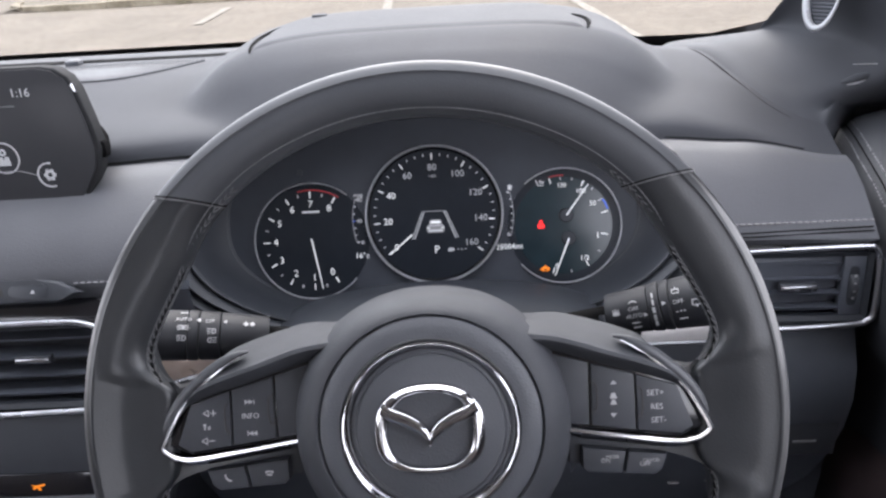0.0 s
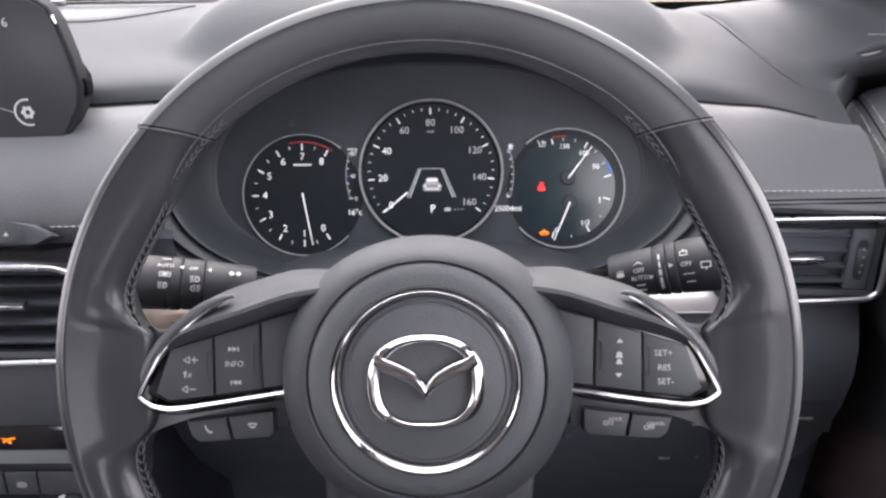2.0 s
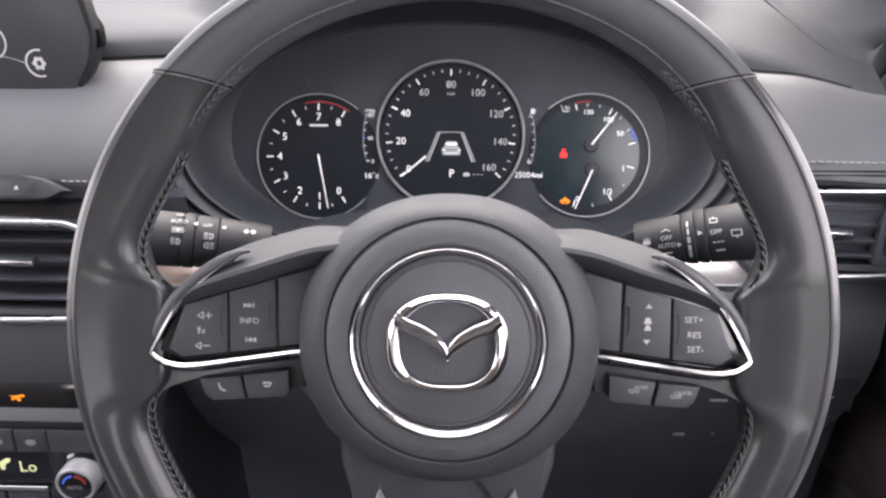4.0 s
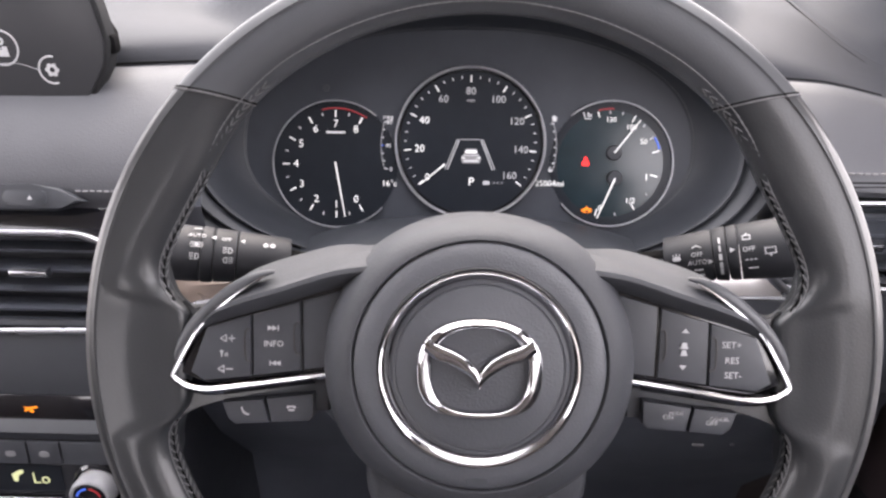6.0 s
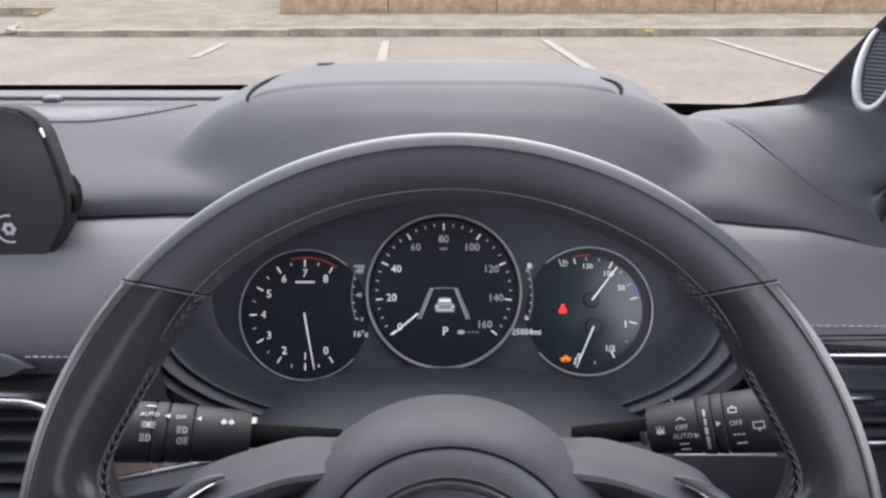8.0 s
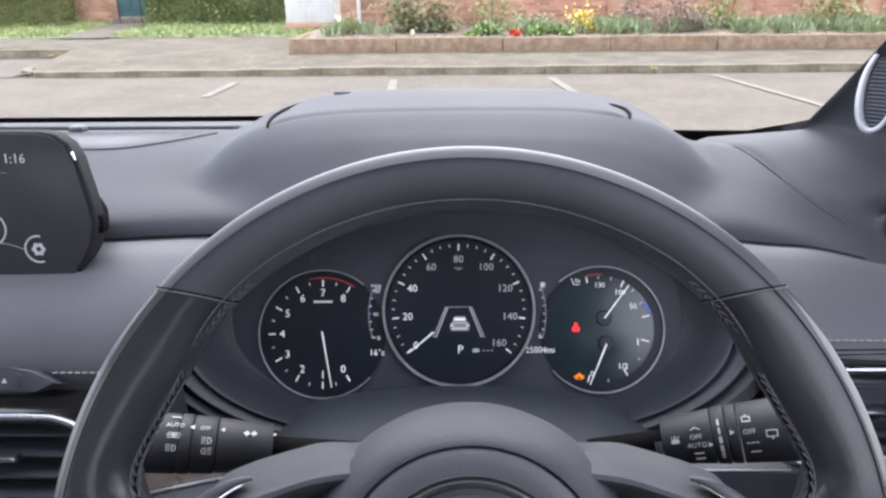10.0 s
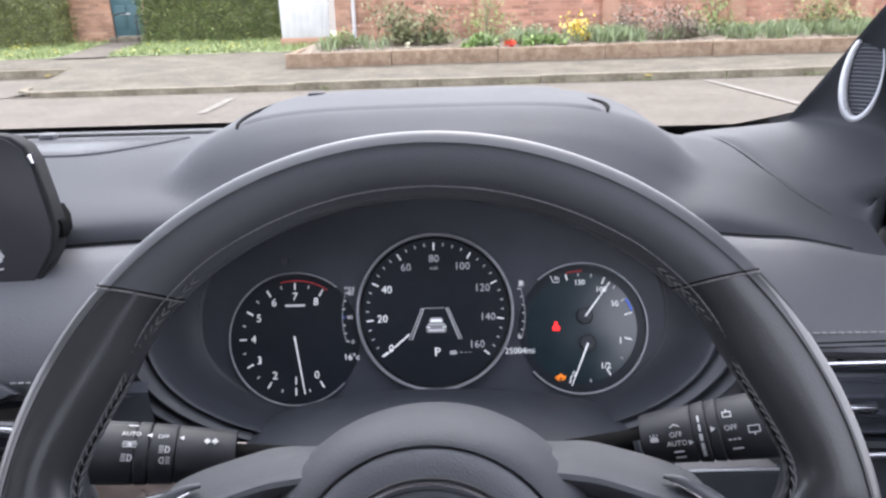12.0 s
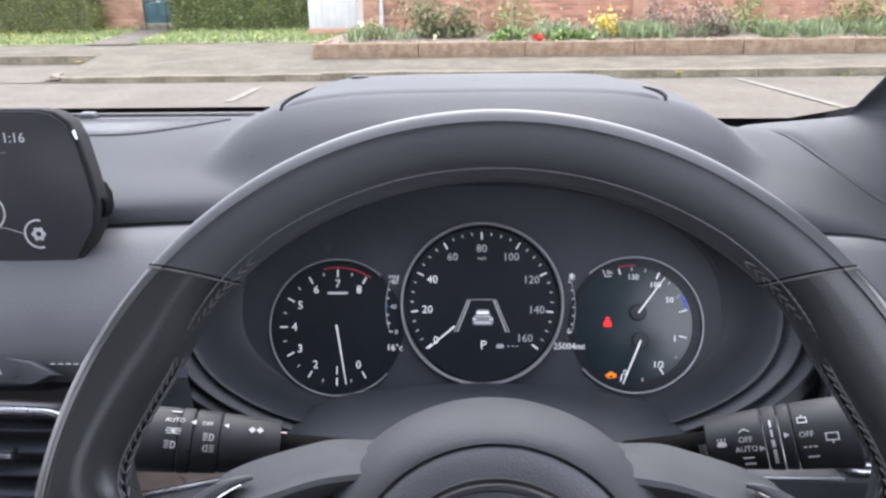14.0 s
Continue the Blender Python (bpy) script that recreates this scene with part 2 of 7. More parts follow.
def lathe(name, profile, mat, parent=None, label="", steps=64, at=None, a0=0.0, a1=360.0, center=(0, 0)):
    """Turns (radius, height) pairs round local Z."""
    full = abs(a1 - a0) > 359
    cnt = steps if full else steps + 1
    secs = []
    for r, h in profile:
        secs.append([(center[0] + r * math.cos(radians(a0 + (a1 - a0) * k / steps)), center[1] + r * math.sin(radians(a0 + (a1 - a0) * k / steps)), h) for k in range(cnt)])
    return loft(name, secs, mat, parent, label, wrap=full, caps=False, at=at)


def ring_arc(name, c, r, width, z, mat, parent, a0=0.0, a1=360.0, label="", height=0.0012, steps=72):
    w = width / 2
    prof = [(r - w, z - height), (r - w, z), (r - w * 0.4, z + height * 0.6), (r + w * 0.4, z + height * 0.6), (r + w, z), (r + w, z - height)]
    return lathe(name, prof, mat, parent, label, steps, a0=a0, a1=a1, center=c)


def text(name, body, size, mat, parent, at, label="", depth=0.00015):
    """Lettering in Blender's own font, centred at the pose."""
    cu = bpy.data.curves.new(name, "FONT")
    cu.body, cu.size, cu.align_x, cu.align_y, cu.extrude = body, size * 1.4, "CENTER", "CENTER", depth
    cu.resolution_u = 2
    tmp = bpy.data.objects.new(name, cu)
    scene.collection.objects.link(tmp)
    bpy.context.view_layer.update()
    me = bpy.data.meshes.new_from_object(tmp.evaluated_get(bpy.context.evaluated_depsgraph_get()))
    bpy.data.objects.remove(tmp)
    bpy.data.curves.remove(cu)
    me.name = name
    me.materials.clear()
    me.materials.append(mat)
    return put(name, me, parent, label, at)


def superellipse(cx, cy, a, b, p, n=64, rot=0.0):
    out = []
    for k in range(n):
        t = 2 * math.pi * k / n
        c, s = math.cos(t), math.sin(t)
        out.append((cx + a * math.copysign(abs(c) ** (2 / p), c), cy + b * math.copysign(abs(s) ** (2 / p), s)))
    return out


def smoothstep(a, b, x):
    t = min(1.0, max(0.0, (x - a) / (b - a)))
    return t * t * (3 - 2 * t)


def smax(a, b, k):
    h = max(k - abs(a - b), 0.0) / k
    return max(a, b) + h * h * k * 0.25


def lerp_table(table, x):
    """Reads a value from rows of (x, value), gliding through them without overshoot."""
    n = len(table)
    if x <= table[0][0]:
        return table[0][1]
    if x >= table[-1][0]:
        return table[-1][1]
    d = [(table[i + 1][1] - table[i][1]) / (table[i + 1][0] - table[i][0]) for i in range(n - 1)]
    g = [d[0]] + [0.0 if d[i - 1] * d[i] <= 0 else 2 * d[i - 1] * d[i] / (d[i - 1] + d[i]) for i in range(1, n - 1)] + [d[-1]]
    for i in range(n - 1):
        (x0, v0), (x1, v1) = table[i], table[i + 1]
        if x <= x1:
            h = x1 - x0
            t = (x - x0) / h
            return v0 * (1 + 2 * t) * (1 - t) ** 2 + g[i] * h * t * (1 - t) ** 2 + v1 * t * t * (3 - 2 * t) + g[i + 1] * h * t * t * (t - 1)
    return table[-1][1]


from mathutils.bvhtree import BVHTree
# ---- the car's dashboard ----
HOOD_TOP = [(0.54, 1.19), (0.606, 1.203), (0.645, 1.2135), (0.70, 1.2255), (0.80, 1.2255), (0.90, 1.208), (1.0, 1.16), (1.08, 1.12)]
HOOD_HALF = [(0.54, 0.190), (0.606, 0.198), (0.64, 0.212), (0.70, 0.236), (0.82, 0.24), (0.95, 0.235), (1.08, 0.22)]
HOOD_POWER = [(0.606, 2.0), (0.64, 2.8), (0.70, 4.4)]
BASE = [(0.606, 1.138), (0.612, 1.152), (0.625, 1.159), (0.68, 1.171), (0.76, 1.187), (0.80, 1.189), (0.90, 1.176), (1.00, 1.160), (1.08, 1.145)]


def edge_drop(x):
    """How far the pad's front edge falls towards the driver's door."""
    return 0.006 * smoothstep(0.18, 0.25, x) + 0.006 * smoothstep(0.25, 0.34, x)


def dash_height(x, y):
    base = lerp_table(BASE, y)
    base -= 0.022 * smoothstep(0.2, 0.36, x) * smoothstep(0.95, 0.6, y) + 0.012 * smoothstep(0.22, 0.36, x) * smoothstep(0.86, 0.70, y)
    base += 0.003 * smoothstep(-0.10, -0.25, x) * smoothstep(0.80, 0.88, y)
    base -= 0.021 * smoothstep(0.12, 0.22, x) * smoothstep(0.40, 0.29, x) * smoothstep(0.74, 0.85, y)
    base += 0.005 * smoothstep(-0.32, -0.19, x) * smoothstep(0.0, -0.1, x) * smoothstep(0.68, 0.61, y)
    base -= edge_drop(x) * smoothstep(0.70, 0.62, y)
    a, top = lerp_table(HOOD_HALF, y), lerp_table(HOOD_TOP, y)
    a += 0.013 * smoothstep(0.0, -0.1, x) * smoothstep(0.62, 0.68, y)
    u = min(1.0, abs(x) / a)
    hood = 1.09 + (top - 1.09) * (1 - u ** lerp_table(HOOD_POWER, y)) ** (1 / 2.2)
    hood -= 0.22 * max(0.0, 0.646 + 0.45 * x * x - y)
    return smax(base, hood, 0.014)


def dash_front(x):
    return 0.606


def dash_back(x):
    return 1.06 - 0.18 * smoothstep(-0.1, 0.42, x) - 0.16 * smoothstep(-0.65, -1.15, x)


dashboard = empty("dashboard", pose(0, 0, 0), "dark grey grained soft-touch car dashboard with instrument hood", "dashboard")
xs = [-1.14 + 0.02 * i for i in range(36)] + [-0.42 + 0.008 * i for i in range(97)]
sec = []
for j in range(60):
    s = (j / 59) ** 1.25
    row = []
    for x in xs:
        y = dash_front(x) + (dash_back(x) - dash_front(x)) * s
        row.append((x, y, dash_height(x, y)))
    sec.append(row)
loft("upper_pad", sec, M_DASH, dashboard, "soft grained upper dash pad", wrap=False, caps=False)
for x0, x1 in ((-1.14, -0.190), (0.190, 0.348)):
    edge = [(x0 + (x1 - x0) * i / 40, dash_front(x0 + (x1 - x0) * i / 40)) for i in range(41)]
    loft("pad_lip", [[(x, y, dash_height(x, y)) for x, y in edge], [(x, y + 0.004, dash_height(x, y) - 0.005) for x, y in edge], [(x, y + 0.03, dash_height(x, y) - 0.012) for x, y in edge]], M_DASH, dashboard, "turned-under edge of the upper pad", wrap=False, caps=False)


BROW = [(0.0, 1.2000), (0.068, 1.1923), (0.132, 1.1680), (0.172, 1.1395), (0.21, 1.103), (0.247, 1.0555)]
lip_edge = [(x, 0.606, dash_height(x, 0.606)) for x in [-0.200 + 0.400 * i / 80 for i in range(81)]]
brow_lip = [(x, 0.578, lerp_table(BROW, abs(x))) for x, y, z in lip_edge]
loft("hood_brow", [lip_edge, [(a[0], 0.594, a[2] * 0.6 + b[2] * 0.4 + 0.0015) for a, b in zip(lip_edge, brow_lip)], [(x, 0.581, z + 0.001) for x, y, z in brow_lip], brow_lip, [(x, y + 0.001, z - 0.003) for x, y, z in brow_lip]],
     M_DASH, dashboard, "front brow of the instrument hood", wrap=False, caps=False)
loft("hood_lining", [[(x, y + 0.001, z - 0.003) for x, y, z in brow_lip], [(x, y + 0.02, z - 0.003) for x, y, z in brow_lip], [(x * 1.05, y + 0.10, z - 0.012) for x, y, z in brow_lip]],
     M_LINING, dashboard, "dark lining under the instrument hood", wrap=False, caps=False)

# lower rolled pad, from the crease down to the stitched edge
LOWER = [(0.612, 1.140), (0.600, 1.1435), (0.585, 1.138), (0.565, 1.124), (0.548, 1.108), (0.536, 1.094), (0.531, 1.084), (0.530, 1.076), (0.533, 1.068), (0.545, 1.062)]
for x0, x1, nx in ((-1.14, -0.165, 74), (0.180, 0.338, 33)):
    sec = []
    for k, (y, z) in enumerate(LOWER):
        row = []
        for i in range(nx):
            cut = 0.034 * smoothstep(0.5, 4.0, k)
            xa, xb = (x0, x1 - cut * 1.25) if x0 < 0 else (x0 + cut, x1)
            x = xa + i * ((xb - xa) / (nx - 1))
            drop = (0.012 * smoothstep(0.24, 0.34, x) + edge_drop(x)) * (1 - k / 9) - 0.005 * smoothstep(-0.32, -0.19, x) * (x < 0) * max(0, 1 - k / 5)
            left = smoothstep(-0.05, -0.25, x)
            row.append((x, y - 0.018 * left * smoothstep(0.62, 0.55, y), z - drop + 0.010 * (x > 0) * smoothstep(4, 8, k)))
        sec.append(row)
    loft("lower_pad", sec, M_PAD, dashboard, "rolled grained lower dash pad", wrap=False, caps=False)


for x0, x1, r in ((-0.90, -0.17, 0.0010), (0.19, 0.305, 0.0006)):
    gap_x = [x0 + (x1 - x0) * k / 40 for k in range(41)]
    tube("pad_joint", [(x, 0.6045, 1.1442 - (0.012 * smoothstep(0.24, 0.34, x) + edge_drop(x)) * 0.89 + 0.0044 * smoothstep(-0.32, -0.19, x) * (x < 0)) for x in gap_x], r, M_SLOT, dashboard, "dark joint between the dash pads", sides=6)


def stitch_row(name, path, length, gap, radius, mat, parent, label="", flat=0.7):
    """A seam of single stitches along a path, one mesh."""
    path = [Vector(p) for p in path]
    verts, faces, run = [], [], 0.0
    for a, b in zip(path, path[1:]):
        d = b - a
        span = d.length
        if span < 1e-9:
            continue
        d.normalize()
        side = d.cross(Vector((0, -0.4, 0.9))).normalized()
        up = side.cross(d)
        while run < span:
            p, q = a + d * run, a + d * min(span, run + length)
            k = len(verts)
            for e, g in ((p, 0.5), (p * 0.75 + q * 0.25, 1.0), (p * 0.25 + q * 0.75, 1.0), (q, 0.5)):
                for n in range(6):
                    t = n * math.pi / 3
                    verts.append(e + side * (math.cos(t) * radius * g) + up * (math.sin(t) * radius * g * flat))
            faces += [tuple(k + i for i in f) for f in grid_faces(4, 6, True)]
            run += length + gap
        run -= span
    return tagged(put(name, mesh_from(name, verts, faces, mat), parent, label), kind="stuff")


stitch_row("stitching", [(0.20, 0.5350, 1.0945), (0.334, 0.5350, 1.0935)], 0.0042, 0.0012, 0.0010, M_SEAMTHREAD, dashboard, "grey stitched seam")
for end_a, end_b in (((0.232, 0.5310, 1.0886), (0.335, 0.5364, 1.0870)), ((0.232, 0.5296, 1.0859), (0.335, 0.5341, 1.0847))):
    tube("seam_groove", [end_a, end_b], 0.0006, M_SLOT, dashboard, "fine dark groove along the pad", sides=6)
stitch_row("stitching", [(-0.278, 0.5122, 1.083), (-0.20, 0.5122, 1.083)], 0.0038, 0.0012, 0.0008, M_THREAD, dashboard, "light stitched seam")
# fascia under the pad
FASCIA = [(0.545, 1.064), (0.540, 1.058), (0.545, 1.0), (0.534, 0.982), (0.524, 0.962), (0.519, 0.935), (0.523, 0.90), (0.536, 0.86), (0.56, 0.81), (0.62, 0.72), (0.70, 0.60), (0.75, 0.35)]
for x0, x1, top in ((-1.14, -0.203, 0), (-0.203, 0.203, 4), (0.203, 0.341, 0)):
    loft("fascia", [[(x, y + 0.035 * smoothstep(0.252, 0.226, x) * smoothstep(1.004, 1.04, z) * (x0 > 0), z) for x in [x0 + (x1 - x0) * i / 20 for i in range(21)]] for y, z in FASCIA[top:]], M_FASCIA, dashboard, "black satin lower fascia", wrap=False, caps=False)
loft("end_cap", [[(0.340, 0.533, 1.085), (0.340, 0.60, 1.10), (0.341, 0.70, 1.105), (0.341, 0.9, 1.10)], [(0.341, 0.535, 1.0), (0.343, 0.60, 1.0), (0.343, 0.78, 1.0), (0.343, 0.9, 1.0)],
                 [(0.341, 0.545, 0.7), (0.343, 0.60, 0.7), (0.343, 0.78, 0.7), (0.343, 0.9, 0.7)]], M_PLASTIC, dashboard, wrap=False, caps=False)

# lid over the head-up display, with its two end slots
lid = []
for j in range(25):
    v = j / 24
    row = []
    for i in range(61):
        x = -0.1625 + 0.3015 * i / 60
        u = abs(i - 30) / 30
        y0, y1 = 0.693 + 0.004 * (1 - u * u), 0.823 - 0.010 * u * u
        if x < 0:
            y1 -= 0.034 * smoothstep(-0.125, -0.1625, x)
        else:
            y1 -= 0.066 * smoothstep(0.105, 0.139, x)
        y = y0 + (y1 - y0) * v
        edge = min(smoothstep(0.0, 0.07, v), smoothstep(0, 1.6, 30 - abs(i - 30)))
        row.append((x, y, dash_height(x, y) - 0.0005 + 0.0024 * edge))
    lid.append(row)
loft("display_lid", lid, M_DASH, dashboard, "shallow raised head-up display lid", wrap=False, caps=False)
slab("lid_stop", superellipse(-0.116, 0.0, 0.008, 0.006, 4, 24), -0.006, 0.0036, M_DASH, dashboard, "raised stop at the lid's rear edge", bevel=0.0018, segs=3, at=Matrix.Translation((0, 0.806, dash_height(-0.116, 0.806))))
for sx in (-1, 1):
    pts = smooth_path([(sx * x, y, 0) for x, y in (((0.140, 0.694), (0.144, 0.712), (0.146, 0.730), (0.145, 0.743), (0.140, 0.751), (0.134, 0.754)) if sx > 0 else ((0.163, 0.690), (0.166, 0.710), (0.168, 0.732), (0.166, 0.754), (0.158, 0.772), (0.146, 0.784), (0.132, 0.791)))], 3)
    pts = [(x, y, dash_height(x, y) + 0.0010) for x, y, z in pts]
    tube("lid_slot", pts, [0.0005 + 0.0019 * math.sin(math.pi * (0.08 + 0.84 * k / (len(pts) - 1))) for k in range(len(pts))], M_SLOT, dashboard, "dark crescent slot", sides=6, flat=0.5)

# defroster grille strip, slot and ribs near the windscreen
def grille_front(x):
    return 0.742 + 0.052 * min(1.0, max(0.0, (x + 0.335) / 0.095)) ** 2


grille_x = [-0.80 + 0.0112 * i for i in range(51)]
loft("grille_bed", [[(x, y0 + (0.797 - y0) * v, dash_height(x, y0 + (0.797 - y0) * v) + 0.0002) for x, y0 in [(x, grille_front(x)) for x in grille_x]] for v in (0, 0.33, 0.66, 1)], M_PLASTIC, dashboard, "dark bed of the speaker grille", wrap=False, caps=False)
rverts, rfaces = [], []
for i in range(140):
    x = -0.80 + i * 0.0040
    y0, y1 = grille_front(x), 0.797
    k = len(rverts)
    for y in (y0, y1):
        z = dash_height(x, y) + 0.0001
        rverts += [(x - 0.0013, y, z), (x, y, z + 0.0013), (x + 0.0013, y, z)]
    rfaces += [(k, k + 1, k + 4, k + 3), (k + 1, k + 2, k + 5, k + 4)]
tagged(put("grille_ribs", mesh_from("grille_ribs", rverts, rfaces, M_DASH, False), dashboard, "fine ribs of the speaker grille"), kind="stuff")
tube("grille_edge", [(x, grille_front(x), dash_height(x, grille_front(x)) + 0.0004) for x in grille_x], 0.0009, M_DASH, dashboard, "rolled front edge of the speaker grille", sides=6)
slot = []
for j in range(3):
    slot.append([(x, 0.817 + 0.006 * j + 0.002 * smoothstep(-0.25, -0.5, x) * j, dash_height(x, 0.817 + 0.006 * j) + 0.0012) for x in [-1.0 + 0.775 * i / 40 for i in range(41)]])
loft("defroster_slot", slot, M_SLOT, dashboard, "dark defroster slot", wrap=False, caps=False)
box("sensor_bump", (-0.394, 0.804, 1.186), (-0.378, 0.817, 1.1945), M_PLASTIC, dashboard, bevel=0.003)

# ---- instrument cluster ----
cluster = empty("instrument_cluster", pose(0, 0.600, 1.060, 67.6, 0, 0), "black instrument cluster with three lit round dials and silver rings", "instrument cluster")


COS, SIN = math.cos(radians(22.4)), math.sin(radians(22.4))


def oval(scale, n, dv=0.0, cut=None):
    out = []
    for x, y in superellipse(-0.006, 0.02, 0.184 * scale, 0.080 * scale, 2.3, 96):
        y = 0.02 + (y - 0.02) * (1.2 if y > 0.02 else 1.0) + dv
        while n > 0.01 and y > 0.02 and 1.060 + y * COS + n * SIN > lerp_table(BROW, abs(x)) - 0.0025:
            x, y = x + (-0.006 - x) * 0.01, y + (0.02 - y) * 0.01
        out.append((x, y, n))
    return out


loft("bezel", [oval(0.96, 0.001), oval(0.985, 0.004), oval(1.0, 0.008), oval(1.02, 0.012), oval(1.05, 0.025), oval(1.090, 0.0415), oval(1.100, 0.0445), oval(1.106, 0.0452), oval(1.112, 0.0445), oval(1.120, 0.0415), oval(1.126, 0.0410)],
     M_BEZEL, cluster, "deep matt black oval surround", caps=False)
loft("surround_step", [oval(1.118, 0.0385), oval(1.126, 0.0415), oval(1.165, 0.0455), oval(1.178, 0.0472), oval(1.186, 0.0468), oval(1.194, 0.0430), oval(1.196, 0.036)], M_BEZEL, cluster, "first stepped ledge of the surround", caps=False)
loft("surround_step", [oval(1.190, 0.0370), oval(1.200, 0.0400), oval(1.245, 0.0445), oval(1.256, 0.0455), oval(1.264, 0.0450), oval(1.272, 0.0400), oval(1.280, 0.0300)], M_BEZEL, cluster, "second stepped ledge of the surround", caps=False)
loft("surround_skirt", [oval(1.265, 0.0350), oval(1.34, 0.036), oval(1.44, 0.022)], M_BEZEL, cluster, "outer skirt of the surround", caps=False)
slab("face_plate", [(x, y) for x, y, _ in oval(0.99, 0)], -0.004, 0.0015, M_PLATE, cluster)
tube("surround_line", oval(0.975, 0.0030), 0.0004, M_PAD, cluster, "faint oval edge of the back plate", closed=True, sides=6)
TACH, SPEED, SIDE = (-0.111, 0.0064), (-0.0035, 0.0246), (0.108, 0.0095)


def dial_face(name, c, r, label):
    lathe(name, [(0.0, 0.0022), (r, 0.0022), (r, 0.0012)], M_FACE, cluster, label, center=c)


dial_face("dial_face", TACH, 0.0500, "black rev counter face")
dial_face("dial_face", SIDE, 0.0485, "black temperature and fuel gauge face")
# Disc that paints the lens reflection over the black gauge face.
lathe("gauge_disc", [(0.0, 0.00235), (0.0415, 0.00235), (0.0425, 0.0021)], M_GAUGE, cluster, "teal lens reflection painted as a disc on the gauge", center=SIDE)
lathe("display_face", [(0.0, 0.0034), (0.058, 0.0034), (0.058, 0.001)], M_FACE, cluster, "black round digital speedometer display", center=SPEED)
ring_arc("silver_ring", TACH, 0.0505, 0.0011, 0.004, M_RING, cluster, 50, 318, "thin silver arc")
ring_arc("silver_ring", SIDE, 0.0495, 0.0014, 0.004, M_RING, cluster, -140, 131, "thin silver arc")
ring_arc("silver_ring", SPEED, 0.0592, 0.0020, 0.0055, M_RING, cluster, 0, 360, "silver dial ring", height=0.003, steps=128)
ring_arc("inner_ring", SPEED, 0.0566, 0.0016, 0.004, M_GLOSS, cluster, 0, 360, height=0.001, steps=96)


def polar(c, r, deg, z):
    return Vector((c[0] + r * math.cos(radians(deg)), c[1] + r * math.sin(radians(deg)), z))


def tick(c, r0, r1, deg, width, z, mat, name="tick"):
    m = Matrix.Translation((c[0], c[1], 0)) @ Matrix.Rotation(radians(deg), 4, "Z")
    return box(name, (r0, -width / 2, z), (r1, width / 2, z + 0.0004), mat, cluster, at=m)


for k in range(9):
    deg = -60 - 30 * k
    tick(TACH, 0.0375, 0.043, deg, 0.0010, 0.0024, M_LIT)
    p = polar(TACH, 0.0322, deg, 0.0026)
    text("numeral", str(k), 0.0060, M_LIT, cluster, Matrix.Translation(p))
    if k < 8:
        tick(TACH, 0.0395, 0.042, deg - 15, 0.0008, 0.0024, M_LITMID)
ring_arc("red_zone", TACH, 0.0445, 0.0011, 0.0026, M_REDLINE, cluster, 56, 104, "dim red rev limit arc", height=0.0004)
box("unit_marking", (-0.0075, -0.0008, 0.0024), (0.0075, 0.0008, 0.0027), M_LITMID, cluster, "small unreadable unit line", at=Matrix.Translation((TACH[0], TACH[1] + 0.0255, 0)))
for k in range(33):
    deg = 219.0 - k * 258 / 32
    if k % 4 == 0:
        v = k * 5
        bright = v <= 40
        tick(SPEED, 0.0475, 0.0528, deg, 0.0010, 0.0036, M_LIT)
        text("numeral", str(v), 0.0058, M_LIT if bright else M_LITDIM, cluster, Matrix.Translation(polar(SPEED, 0.0405 if v else 0.0435, deg, 0.0038)))
    else:
        tick(SPEED, 0.0505, 0.0528, deg, 0.0007, 0.0036, M_LITMID)
text("unit_marking", "mph", 0.0026, M_LITDIM, cluster, Matrix.Translation((SPEED[0], SPEED[1] + 0.0335, 0.0038)))


def needle(c, r0, r1, deg, w, z, name="needle"):
    a, b = radians(deg), radians(deg + 90)
    d, s = Vector((math.cos(a), math.sin(a), 0)), Vector((math.cos(b), math.sin(b), 0))
    o = Vector((*c, z))
    pts = [o + d * r0 + s * w, o + d * r1 + s * w * 0.5, o + d * r1 - s * w * 0.5, o + d * r0 - s * w]
    slab(name, [(p.x, p.y) for p in pts], z, z + 0.0008, M_LIT, cluster, "slim white needle")


needle(TACH, -0.002, 0.0425, -80, 0.0006, 0.0045)
needle(SPEED, 0.026, 0.0515, 220, 0.0007, 0.0045)
TEMPC, FUELC = (0.1105, 0.0185), (0.112, -0.0015)
for c, deg, r in ((TEMPC, 53, 0.032), (FUELC, 247.5, 0.0345)):
    lathe("needle_hub", [(0.0, 0.0052), (0.0052, 0.0050), (0.0060, 0.0040), (0.0060, 0.002)], M_BEZEL, cluster, "round black needle hub", steps=24, center=c)
    needle(c, 0.0, r, deg, 0.0006, 0.0056)
for deg, r0, r1, mat in ((105, 0.038, 0.0425, M_LIT), (92, 0.0395, 0.042, M_LITDIM), (78, 0.0395, 0.042, M_LITDIM), (64, 0.037, 0.0425, M_LIT), (50, 0.0385, 0.041, M_LITDIM), (33, 0.036, 0.040, M_LITDIM), (16, 0.034, 0.040, M_LIT),
                         (-14, 0.033, 0.039, M_LIT), (-38, 0.037, 0.039, M_LITDIM), (-60, 0.036, 0.0415, M_LIT), (-82, 0.039, 0.0415, M_LITDIM), (-104, 0.037, 0.0425, M_LIT)):
    tick(SIDE, r0, r1, deg, 0.0009, 0.0024, mat)
ring_arc("blue_zone", SIDE, 0.0405, 0.0013, 0.0026, M_BLUE, cluster, 18, 32, "blue cold zone arc", height=0.0004)
